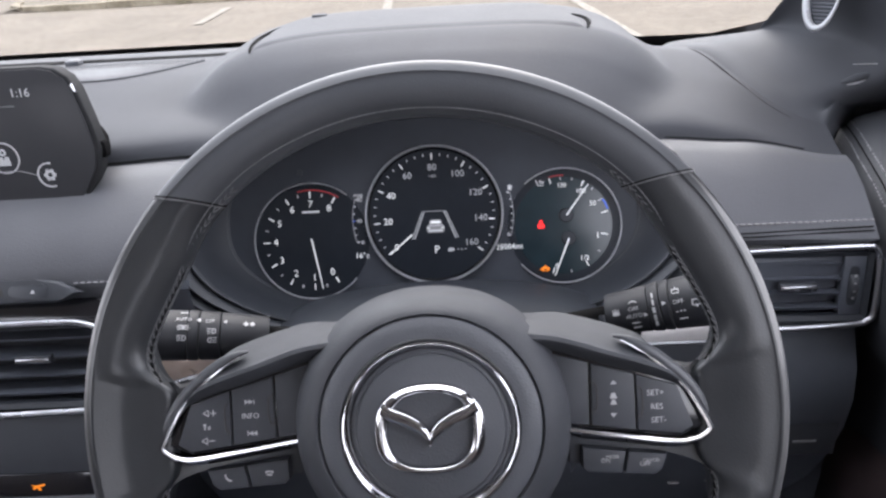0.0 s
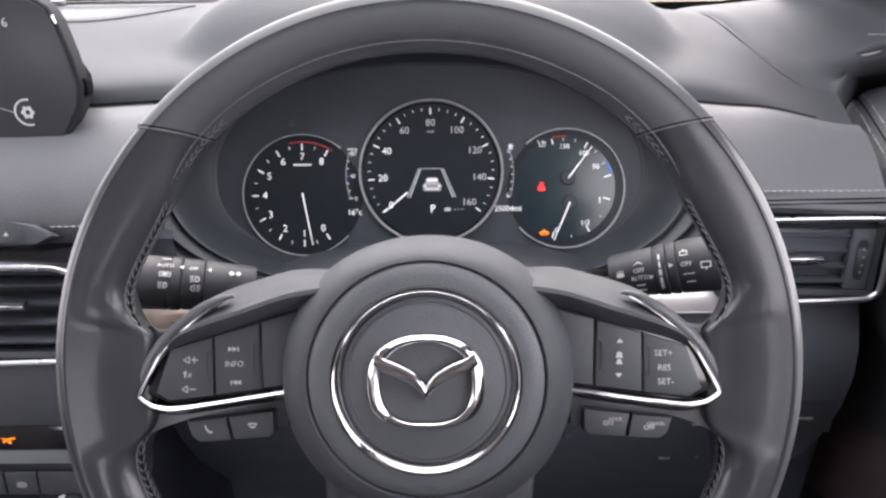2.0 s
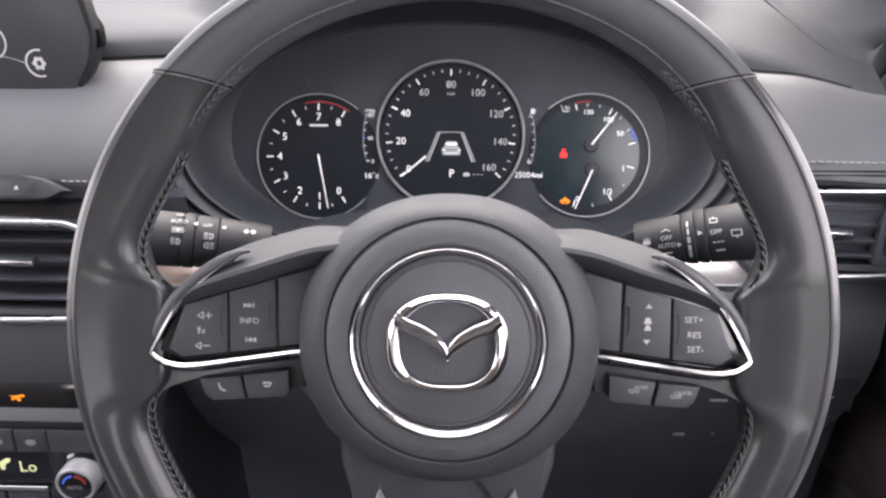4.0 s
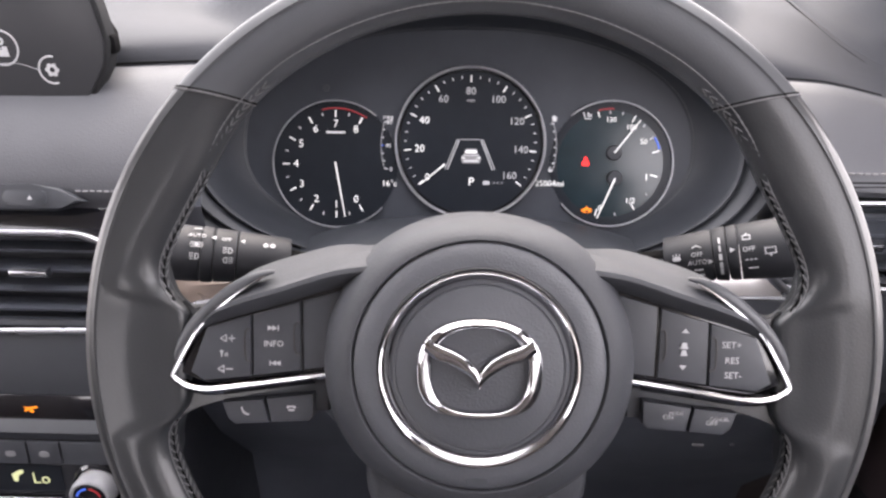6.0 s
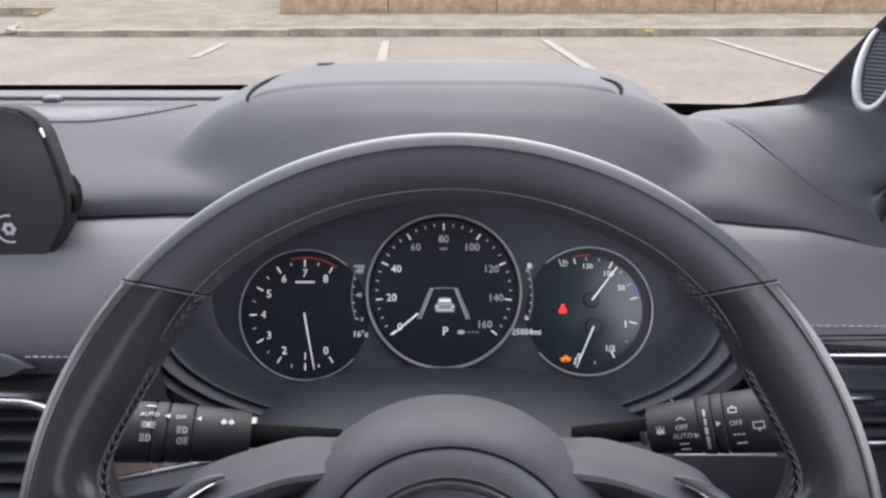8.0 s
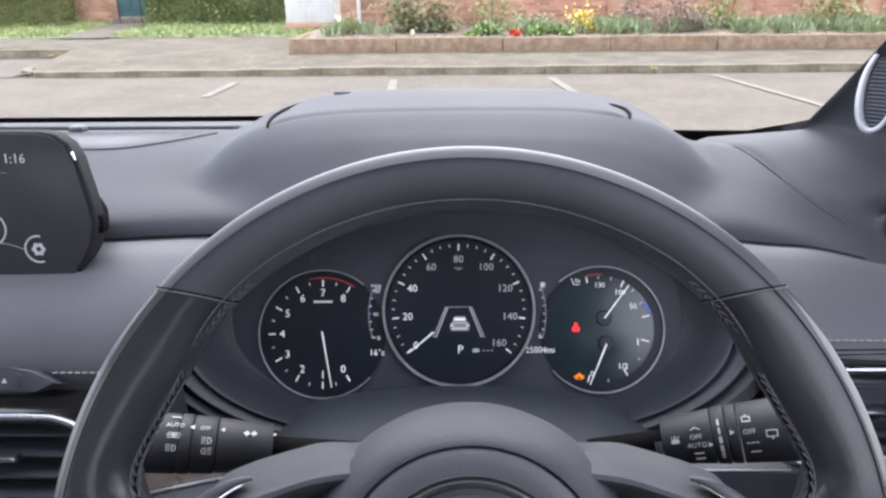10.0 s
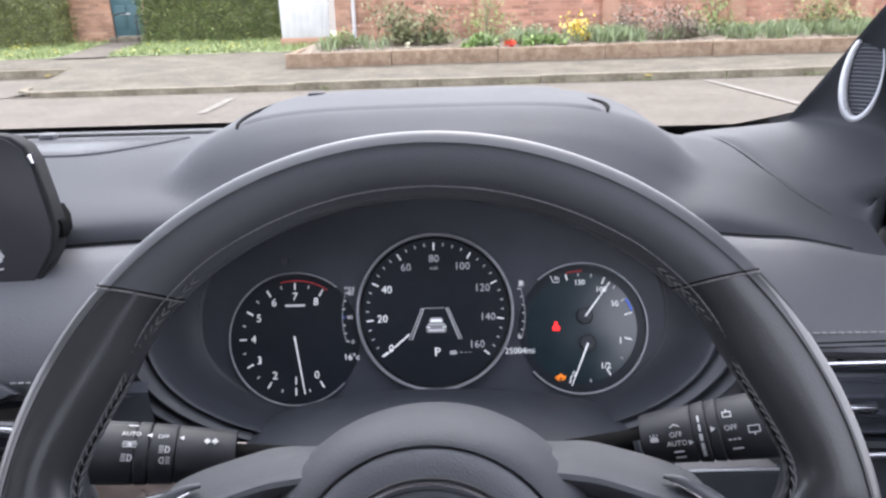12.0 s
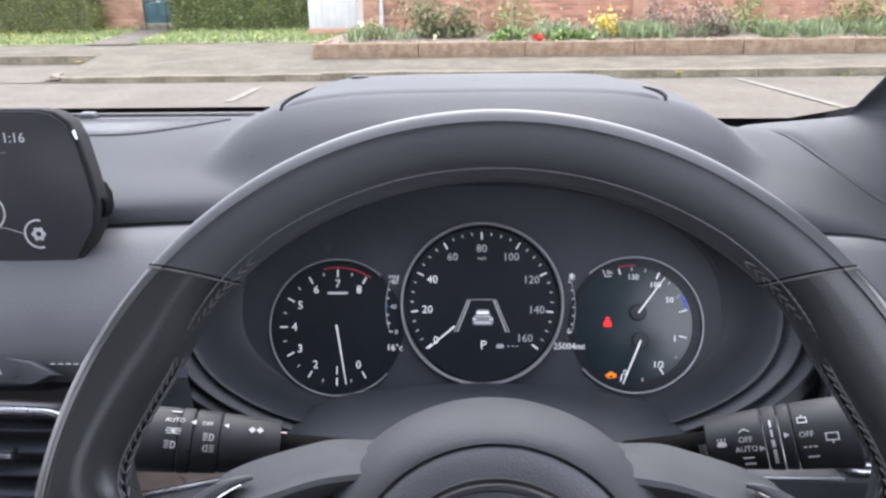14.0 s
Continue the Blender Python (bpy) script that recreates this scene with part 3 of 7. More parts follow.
ring_arc("red_zone", SIDE, 0.0435, 0.0011, 0.0026, M_REDLINE, cluster, 88, 104, "dim red hot zone arc", height=0.0004)
for s, x, y, h, mat in (("130", 0.1075, 0.0443, 0.0040, M_LIT), ("100", 0.1237, 0.0386, 0.0042, M_LIT), ("50", 0.1338, 0.0275, 0.0042, M_LIT), ("1", 0.1372, -0.0006, 0.0052, M_LIT), ("1/2", 0.1252, -0.0195, 0.0046, M_LIT), ("0", 0.1012, -0.0254, 0.0044, M_LIT)):
    text("numeral", s, h, mat, cluster, Matrix.Translation((x, y, 0.0026)))


def icon_blob(name, outline, z, mat, parent, at=None, label=""):
    return slab(name, outline, z, z + 0.0003, mat, parent, label, at=at)


temperature_at = Matrix.Translation((0.0885, 0.0462, 0))
icon_blob("temperature_symbol", [(-0.0036, 0.0030), (-0.0030, 0.0030), (-0.0016, -0.0016), (0.0034, -0.0016), (0.0034, -0.0009), (-0.0011, -0.0009), (-0.0026, 0.0036), (-0.0036, 0.0036)], 0.0024, M_LITMID, cluster, temperature_at)
for k in range(3):
    box("temperature_mark", (0.0002 + 0.0014 * k, 0.0002, 0.0024), (0.0009 + 0.0014 * k, 0.0034 - 0.0006 * k, 0.0027), M_LITMID, cluster, at=temperature_at)
# seat belt and engine warning lights
belt_at = Matrix.Translation((0.0886, 0.0113, 0))
icon_blob("seat_belt_light", [(-0.0026, -0.0032), (0.0026, -0.0032), (0.0029, -0.0006), (0.0016, 0.0009), (-0.0016, 0.0009), (-0.0029, -0.0006)], 0.0026, M_RED, cluster, belt_at, "lit red warning light")
lathe("seat_belt_light", [(0.0, 0.0029), (0.0013, 0.0029), (0.0014, 0.0026)], M_RED, cluster, "lit red warning light", steps=14, center=(0.0886, 0.0136))
engine_at = Matrix.Translation((0.0908, -0.0271, 0))
for outline in ([(-0.0026, -0.0024), (0.0022, -0.0024), (0.0028, -0.0014), (0.0028, 0.0008), (0.0020, 0.0014), (-0.0018, 0.0014), (-0.0026, 0.0006)], [(-0.0040, -0.0012), (-0.0030, -0.0012), (-0.0030, 0.0004), (-0.0040, 0.0004)],
                [(0.0031, -0.0016), (0.0039, -0.0020), (0.0039, 0.0010), (0.0031, 0.0006)], [(-0.0008, 0.0017), (0.0012, 0.0017), (0.0012, 0.0025), (-0.0008, 0.0025)]):
    icon_blob("engine_light", outline, 0.0026, M_AMBER, cluster, engine_at, "lit amber warning light")
icon_blob("engine_mark", [(-0.0012, -0.0018), (0.0014, -0.0018), (0.0014, -0.0004), (-0.0012, -0.0004)], 0.00295, M_FACE, cluster, engine_at)
# centre display: lane lines, small car picture, gear
for sx in (-1, 1):
    for off, w in ((0.0, 0.0005), (0.0016, 0.00035)):
        a, b = Vector((sx * (0.0085 + off), 0.0030, 0)), Vector((sx * (0.0180 + off * 1.3), -0.0210, 0))
        n = Vector((a.y - b.y, b.x - a.x, 0)).normalized() * w
        icon_blob("lane_line", [((a + n).x, (a + n).y), ((a - n).x, (a - n).y), ((b - n).x, (b - n).y), ((b + n).x, (b + n).y)], 0.0036, M_LITDIM, cluster, Matrix.Translation((SPEED[0], SPEED[1], 0)))
box("lane_line", (-0.0075, 0.0026, 0.0036), (0.0075, 0.0031, 0.0039), M_LITDIM, cluster, at=Matrix.Translation((SPEED[0], SPEED[1], 0)))
car_at = Matrix.Translation((SPEED[0] + 0.0008, SPEED[1] - 0.0095, 0))
icon_blob("car_symbol_roof", [(-0.0056, 0.0012), (-0.0048, 0.0044), (-0.0036, 0.0052), (0.0036, 0.0052), (0.0048, 0.0044), (0.0056, 0.0012)], 0.0036, M_DIMPRINT, cluster, car_at)
icon_blob("car_symbol_window", [(-0.0047, 0.0016), (-0.0041, 0.0040), (0.0041, 0.0040), (0.0047, 0.0016)], 0.0039, M_LIT, cluster, car_at)
icon_blob("car_symbol_body", [(-0.0066, -0.0064), (-0.0076, -0.0052), (-0.0079, -0.0014), (-0.0060, 0.0008), (0.0060, 0.0008), (0.0079, -0.0014), (0.0076, -0.0052), (0.0066, -0.0064)], 0.0036, M_DIMPRINT, cluster, car_at)
box("car_symbol_line", (-0.0062, -0.0003, 0.0039), (0.0062, 0.0003, 0.0041), M_LITMID, cluster, at=car_at)
for sx in (-1, 1):
    icon_blob("car_symbol_lamp", [(sx * 0.0072, -0.0024), (sx * 0.0072, -0.0012), (sx * 0.0046, -0.0020), (sx * 0.0050, -0.0028)], 0.0039, M_LIT, cluster, car_at)
box("car_symbol_bumper", (-0.0060, -0.0052, 0.0039), (0.0060, -0.0038, 0.0041), M_LITMID, cluster, at=car_at)
text("gear_letter", "P", 0.0066, M_LIT, cluster, Matrix.Translation((SPEED[0] + 0.0012, SPEED[1] - 0.0308, 0.0038)))
icon_blob("hold_symbol", [(-0.003, -0.0015), (0.002, -0.0015), (0.003, 0.0), (0.0016, 0.0016), (-0.0024, 0.0014)], 0.0036, M_LITDIM, cluster, Matrix.Translation((SPEED[0] + 0.0135, SPEED[1] - 0.0312, 0)))
for k in range(3):
    box("dash_marking", (-0.0009, -0.0003, 0.0036), (0.0009, 0.0003, 0.0039), M_LITDIM, cluster, at=Matrix.Translation((SPEED[0] + 0.0195 + 0.0032 * k, SPEED[1] - 0.0312, 0)))
text("temperature_reading", "16°c", 0.0048, M_LIT, cluster, Matrix.Translation((-0.0680, -0.0085, 0.0026)))
text("odometer_reading", "25004mi", 0.0047, M_LIT, cluster, Matrix.Translation((0.0605, -0.0067, 0.0026)))
for sx, x0 in ((-1, -0.0735), (1, 0.0640)):
    for k in range(7):
        y = 0.0035 + 0.0062 * k
        bend = 0.0028 * ((k - 3) / 3) ** 2
        w = 0.0026 if k in (0, 6) else 0.0016
        xx = x0 - sx * bend
        box("scale_tick", (xx - w / 2, y - 0.0004, 0.0023), (xx + w / 2, y + 0.0004, 0.0027), M_BLUE if (sx < 0 and k == 3) else M_LITMID, cluster)
for s, x, y in (("mpg", -0.0690, 0.0445), ("80", -0.0680, 0.0402), ("40", -0.0690, 0.0218), ("0", -0.0668, 0.0030)):
    text("scale_numeral", s, 0.0034, M_LITMID, cluster, Matrix.Translation((x, y, 0.0025)))
for sx, x0 in ((-1, -0.0735), (1, 0.0640)):
    arc = [(x0 - sx * 0.0028 * ((k - 6) / 6) ** 2 + sx * 0.0012, 0.0035 + 0.0031 * k, 0.0024) for k in range(13)]
    tube("scale_arc", arc, 0.00022, M_LITDIM, cluster, "faint curved scale line", sides=6)
box("pump_symbol", (0.0612, 0.0432, 0.0023), (0.0640, 0.0468, 0.0027), M_LITMID, cluster, bevel=0.0003)
box("pump_hose", (0.0645, 0.0436, 0.0023), (0.0650, 0.0462, 0.0027), M_LITMID, cluster)
box("pump_foot", (0.0604, 0.0424, 0.0023), (0.0648, 0.0429, 0.0027), M_LITMID, cluster)
text("scale_numeral", "6", 0.0042, M_LITMID, cluster, Matrix.Translation((0.0605, 0.0045, 0.0025)))
lathe("sensor_dot", [(0.0, 0.0020), (0.0026, 0.0020), (0.003, 0.0012)], M_PLASTIC, cluster, steps=20, center=(-0.1185, 0.0665))

# ---- steering wheel ----
wheel = empty("steering_wheel", pose(0, 0.3459, 1.080, 66, 0, 0), "black leather steering wheel with chrome trim and switches", "steering wheel")

def catmull_closed(pts, n):
    """A smooth closed line through 2D points, n steps per leg."""
    k, out = len(pts), []
    for i in range(k):
        a, b, c, d = [Vector(pts[(i + j) % k]) for j in (-1, 0, 1, 2)]
        for j in range(n):
            t = j / n
            out.append(0.5 * (2 * b + (c - a) * t + (2 * a - 5 * b + 4 * c - d) * t * t + (3 * b - a - 3 * c + d) * t ** 3))
    return out


INSIDE_UP = [(0, 0.1435), (6, 0.1436), (7.6, 0.1450), (9, 0.1490), (10.4, 0.1535), (12.9, 0.1575), (16, 0.1588), (20, 0.1580), (25, 0.1568), (31, 0.1562), (36, 0.1581), (41, 0.1604), (47, 0.1617), (60, 0.1620)]
INSIDE_LOW = [(0, 0.1435), (8.7, 0.1447), (11.7, 0.1476), (13, 0.1514), (14.7, 0.1556), (17.1, 0.1580), (20, 0.1594), (26, 0.1600), (45, 0.1640)]


def rim_inside(deg):
    """Radius of the rim's inner edge: it swells into the grips and runs in to the spokes."""
    d = abs((deg + 180) % 360 - 180)
    d = d if d < 90 else 180 - d
    return lerp_table(INSIDE_UP if math.sin(radians(deg)) > 0 else INSIDE_LOW, d)


LACE = 36


def rim_section(deg, grow=0.0, skew=0.0):
    """Cross-section of the rim: a bevelled outer flank, a firm ridge and a broad face sloping inwards."""
    ri = rim_inside(deg)
    w = smoothstep(0.1585, 0.1450, ri)
    mix_ = lambda p, q: (p[0] + (q[0] - p[0]) * w, p[1] + (q[1] - p[1]) * w)
    core = [(0.1913, -0.003), (0.1909, 0.0040), (0.1900, 0.0082), (0.1884, 0.0108), (0.1846, 0.0125), (0.1838, 0.0126), (0.1828, 0.0121), mix_((0.1748 + (ri - 0.162) * 0.4, 0.0122), (0.1690, 0.0104)), mix_((ri + 0.0046, 0.0084), (0.1535, 0.0066)),
            (ri, 0.0005 + 0.0030 * w), (ri + 0.0018, -0.0080), (0.1700, -0.0150), (0.1780, -0.0172), (0.1850, -0.0150), (0.1898, -0.0090)]
    pts = []
    for p in catmull_closed(core, 4):
        out_ = (p - Vector((0.1775, -0.001))).normalized() * grow
        rad, h = p.x + out_.x, p.y + out_.y
        ang = deg - skew * (rad - 0.1765) / 0.0145
        pts.append((rad * math.cos(radians(ang)), rad * math.sin(radians(ang)), h))
    return pts


def seam_skew(deg):
    """How far a section near a seam leans: the seams run level, not radially."""
    return 3.1 * (max(0.0, 1 - abs(deg - SEAM) / 18) - max(0.0, 1 - abs(deg - 180 + SEAM) / 18))


SEAM = 44.4
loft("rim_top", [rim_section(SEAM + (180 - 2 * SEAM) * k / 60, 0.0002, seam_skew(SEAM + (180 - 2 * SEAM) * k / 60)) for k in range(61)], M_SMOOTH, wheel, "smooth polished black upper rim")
angles, deg = [180 - SEAM], 180 - SEAM
while deg < 360 + SEAM - 0.3:
    deg = min(deg + (0.6 if abs((deg + 90) % 180 - 90) < 24 else 2.0), 360 + SEAM)
    angles.append(deg)
loft("rim_grip", [rim_section(d, 0.0, seam_skew((d + 90) % 360 - 90)) for d in angles], M_LEATHER, wheel, "worn black leather lower rim swelling into the spokes")
for a in (SEAM, 180 - SEAM):
    for shift, mat, r, nm in ((0.0, M_SLOT, 0.0006, "rim_seam_gap"), (-0.30 if a < 90 else 0.30, M_SEAMTHREAD, 0.0006, "rim_seam")):
        c0 = [Vector(p) for p in rim_section(a + shift, 0.0002, seam_skew(a))]
        tube(nm, c0, r, mat, wheel, "seam between the rim leathers", closed=True, sides=6, up=(math.cos(radians(a + 90)), math.sin(radians(a + 90)), 0))


# Pale strips paint the window's sheen onto the rubbed outer bevel.
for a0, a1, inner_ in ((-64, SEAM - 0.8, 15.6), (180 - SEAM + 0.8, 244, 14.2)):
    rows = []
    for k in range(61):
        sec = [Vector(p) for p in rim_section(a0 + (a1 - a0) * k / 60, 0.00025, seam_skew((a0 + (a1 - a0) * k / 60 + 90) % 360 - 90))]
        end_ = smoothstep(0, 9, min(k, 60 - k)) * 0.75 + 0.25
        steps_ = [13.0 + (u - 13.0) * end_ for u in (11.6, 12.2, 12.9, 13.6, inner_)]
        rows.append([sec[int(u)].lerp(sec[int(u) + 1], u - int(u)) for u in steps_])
    loft("worn_edge", rows, M_WORNSHEEN, wheel, "rubbed leather along the outer bevel, its window sheen painted pale grey", wrap=False, caps=False)


def rim_inner(deg, lift, extra=0.0):
    p = Vector(rim_section(deg)[LACE - lift])
    return p + (p - Vector((0.1775 * math.cos(radians(deg)), 0.1775 * math.sin(radians(deg)), -0.001))).normalized() * extra


def rim_point(deg, lift, extra):
    """A point on the rim's inner side; lift counts section steps towards the driver."""
    i = math.floor(lift)
    return rim_inner(deg, i, extra).lerp(rim_inner(deg, i + 1, extra), lift - i)


def upper(deg):
    """1 along the top of the rim, where the seam lies further out on the face."""
    return smoothstep(50, 32, abs(deg - 90))


def edge_lift(deg):
    return 1.9 + 1.0 * math.exp(-((abs(deg - 90) - 48) / 10) ** 2) + 1.9 * upper(deg)


def lacing(a0, a1):
    """Herringbone lacing along the inner side of the rim."""
    count = int(abs(a1 - a0) * 0.62)
    verts, faces = [], []
    for j in range(count):
        for k0, k1 in ((2.1, 0.75), (-0.65, 0.55)):
            d0 = a0 + (a1 - a0) * j / count
            shift, out_by = edge_lift(d0) - 2.2, 0.0004 * smoothstep(58, 46, abs(d0 - 90))
            small = 1 - 0.45 * smoothstep(58, 46, abs(d0 - 90))
            k0, k1 = k0 * small + shift, k1 * small + shift
            p, q = rim_point(d0, k0, 0.0005 + out_by), rim_point(d0 + (a1 - a0) / count * 0.9, k1, 0.0003 + out_by)
            d = (q - p).normalized()
            out_ = -Vector((math.cos(radians(d0)), math.sin(radians(d0)), -0.4)).normalized()
            side = d.cross(out_).normalized()
            n = len(verts)
            for e, g in ((p, 0.5), (p.lerp(q, 0.25), 1.0), (p.lerp(q, 0.75), 1.0), (q, 0.4)):
                for m in range(6):
                    verts.append(e + side * (math.cos(m * math.pi / 3) * 0.00038 * g) + out_ * (math.sin(m * math.pi / 3) * 0.00034 * g))
            faces += [tuple(n + i for i in f) for f in grid_faces(4, 6, True)]
    tagged(put("lacing", mesh_from("lacing", verts, faces, M_SEAMTHREAD), wheel, "grey herringbone lacing of the rim leather"), kind="stuff")


for a0, a1 in ((9.2, 170.8), (-67, -13.5), (193.5, 247)):
    tube("lacing_groove", [rim_point(a, 0.6 + 2.4 * upper(a), -0.0005) for a in [a0 + (a1 - a0) * k / 80 for k in range(81)]], [0.0012 - 0.0008 * smoothstep(58, 46, abs(a0 + (a1 - a0) * k / 80 - 90)) for k in range(81)], M_SLOT, wheel, "dark recessed lacing seam", sides=8, flat=0.7)
    for b0, b1 in (((a0, 52), (128, a1)) if a0 > 0 and a1 < 180 else ((a0, a1),)):
        lacing(b0, b1)
    tube("edge_thread", [rim_point(a, edge_lift(a), 0.0002 + 0.0007 * smoothstep(58, 46, abs(a - 90))) for a in [a0 + (a1 - a0) * k / 90 for k in range(91)]], 0.00028, M_SEAMTHREAD, wheel, "thin grey thread along the rim seam", sides=6)
    stitch_row("edge_stitching", [rim_point(a, edge_lift(a), 0.0002 + 0.0007 * smoothstep(58, 46, abs(a - 90))) for a in [a0 + (a1 - a0) * k / int((a1 - a0) * 0.8) for k in range(int((a1 - a0) * 0.8) + 1)]], 0.0026, 0.0009, 0.00042, M_SEAMTHREAD, wheel, "pale stitched edge along the lacing")


# hub and airbag cover
def hub_ring(k, z):
    """From the round groove (k = 0) to the wider egg-shaped outline of the shell (k = 1)."""
    out = []
    for j in range(120):
        t = 2 * math.pi * j / 120
        c, s_ = math.cos(t), math.sin(t)
        x1 = 0.0768 * math.copysign(abs(c) ** 0.94, c)
        y1 = -0.0040 + (0.0722 if s_ > 0 else 0.0745) * math.copysign(abs(s_) ** 0.94, s_)
        out.append((0.0583 * c * (1 - k) + x1 * k, 0.0583 * s_ * (1 - k) + y1 * k, z))
    return out


loft("hub_body", [hub_ring(k, z) for k, z in ((-0.03, 0.0235), (0.0, 0.0266), (0.03, 0.0272), (0.12, 0.0268), (0.28, 0.0252), (0.45, 0.0224), (0.60, 0.0186), (0.74, 0.0136), (0.86, 0.0074), (0.94, 0.0012), (0.99, -0.0060), (1.0, -0.0130), (0.96, -0.028), (0.80, -0.045))], M_SPOKE, wheel, "dark grey grained hub shell", caps=False)
lathe("airbag_cover", [(0.0578, 0.022), (0.0574, 0.0262), (0.0560, 0.0276), (0.0500, 0.0284), (0.0466, 0.0284), (0.0458, 0.0262)], M_HUB, wheel, "dark grey ring of the airbag cover", steps=96)
lathe("hub_disc", [(0.0412, 0.0250), (0.0406, 0.0272), (0.0390, 0.0280), (0.0384, 0.0276), (0.0378, 0.0284), (0.030, 0.0300), (0.0, 0.0310)], M_HUB, wheel, "flat dark grey centre disc", steps=96)
lathe("chrome_ring", [(0.0405, 0.0252), (0.0406, 0.0264), (0.0409, 0.0262), (0.0412, 0.0265), (0.0439, 0.0297), (0.0444, 0.0301), (0.0451, 0.0300), (0.0456, 0.0288), (0.0458, 0.0258)], M_CHROME, wheel, "bright dished chrome ring", steps=120, center=(0.0, -0.0004))


# badge: a plain oval ring with a winged V
def badge_line(grow, z):
    """The badge ring's outline between its inner (0) and outer (1) edge."""
    out = []
    for j in range(96):
        t = 2 * math.pi * j / 96
        c, s_ = math.cos(t), math.sin(t)
        p = 2.3 if s_ > 0 else 2.75
        a, b, cy = 0.0214 + 0.0068 * grow, 0.0192 + 0.0039 * grow, 0.0007 + 0.0003 * grow
        out.append((a * math.copysign(abs(c) ** (2 / p), c), cy + b * math.copysign(abs(s_) ** (2 / p), s_), z))
    return out


loft("badge_ring", [badge_line(0.0, 0.0300), badge_line(0.0, 0.0330), badge_line(0.06, 0.0340), badge_line(0.14, 0.0345), badge_line(0.46, 0.0353), badge_line(0.54, 0.0353), badge_line(0.84, 0.0340), badge_line(0.94, 0.0334), badge_line(1.0, 0.0322), badge_line(1.0, 0.0296)], M_CHROME, wheel, "chrome oval badge ring", caps=False)
WING_TOP = [(0.0228, 0.0160), (0.0189, 0.0128), (0.0112, 0.0096), (0.0050, 0.0058), (0.0019, 0.0026), (0.0, -0.0004)]
WING_LOW = [(0.0252, 0.0098), (0.0208, 0.0064), (0.0144, 0.0040), (0.0067, -0.0002), (0.0017, -0.0046), (0.0, -0.0082)]
for sx in (-1, 1):
    top_, low_ = smooth_path([(sx * x, y, 0) for x, y in WING_TOP], 4), smooth_path([(sx * x, y, 0) for x, y in WING_LOW], 4)
    rows = []
    for u, z in ((0.0, 0.0300), (0.0, 0.0340), (0.06, 0.0348), (0.12, 0.0352), (0.34, 0.0362), (0.42, 0.0363), (0.88, 0.0357), (0.95, 0.0354), (1.0, 0.0346), (1.0, 0.0300)):
        rows.append([(p.x + (q.x - p.x) * u, p.y + (q.y - p.y) * u, z) for p, q in zip(top_, low_)])
    loft("badge_wing", rows, M_CHROME, wheel, "chrome V-shaped badge wing", wrap=False, caps=False)
slab("airbag_mark", superellipse(0.0, -0.0532, 0.005, 0.0016, 3, 16), 0.0279, 0.0284, M_PLASTIC, wheel)


def mir(pts, sx):
    return [(x * -sx, y) for x, y in (pts if sx < 0 else pts[::-1])]


def smooth_closed(pts, n=4):
    return [(p.x, p.y) for p in catmull_closed(pts, n)]


ARM_TOP = [(-0.1375, 0.0085), (-0.1335, 0.0150), (-0.120, 0.0262), (-0.1068, 0.0322), (-0.0923, 0.0368), (-0.0758, 0.0414), (-0.060, 0.0466), (-0.048, 0.0490), (-0.036, 0.0470)]
ARM_CREASE = [(-0.1375, 0.0075), (-0.1335, 0.0135), (-0.1247, 0.0205), (-0.0940, 0.0312), (-0.0628, 0.0406), (-0.036, 0.0440)]
ARM_LOW = [(-0.1375, 0.0065), (-0.1320, 0.0118), (-0.1000, 0.0222), (-0.0683, 0.0322), (-0.036, 0.0400)]


def spoke_arm(sx):
    """Upper spoke cover: a lit upper facet, a crease, and an undercut facet over the switches."""
    rows = []
    for k in range(37):
        x = -0.1370 + 0.101 * k / 36
        t, c, b = lerp_table(ARM_TOP, x), lerp_table(ARM_CREASE, x), lerp_table(ARM_LOW, x)
        hub = smoothstep(-0.078, -0.050, x)
        end = smoothstep(-0.118, -0.1365, x)
        zc = 0.0142 + 0.0030 * hub - 0.0052 * end
        zt = 0.0082 - 0.0030 * hub + 0.0005 * end
        back_ = (1 - end) * (1 - 0.8 * hub)
        m = t + (c - t) * 0.45
        sec_ = [(t + 0.008 * back_, -0.022), (t + 0.0045 * back_, -0.009), (t + 0.0012 * (1 - end), zt - 0.0035), (t - 0.0012 * (1 - end), zt), (m, zt + (zc - zt) * 0.52), (c + 0.0022 * (1 - end), zc - 0.0010), (c, zc - 0.0002), (c - 0.0010 * (1 - end), zc - 0.0012), (b + 0.0006, 0.0068), (b, 0.0056), (b, -0.012)]
        rows.append([(-sx * x, y, z) for y, z in sec_])
    loft("spoke_arm", rows, M_SPOKE, wheel, "graphite upper spoke cover", wrap=False, caps=False)


TRIM_LINE = [(-0.1020, 0.0378, 0.0002), (-0.1062, 0.0356, 0.0005), (-0.1115, 0.0322, 0.0009), (-0.1212, 0.0250, 0.0011), (-0.1338, 0.0135, 0.0012), (-0.1420, 0.0005, 0.0013), (-0.1478, -0.0105, 0.0016), (-0.1474, -0.0132, 0.0022), (-0.1440, -0.0158, 0.0028), (-0.1400, -0.0175, 0.0033), (-0.1300, -0.0184, 0.0038), (-0.1050, -0.0148, 0.0042), (-0.0640, -0.0086, 0.0044)]


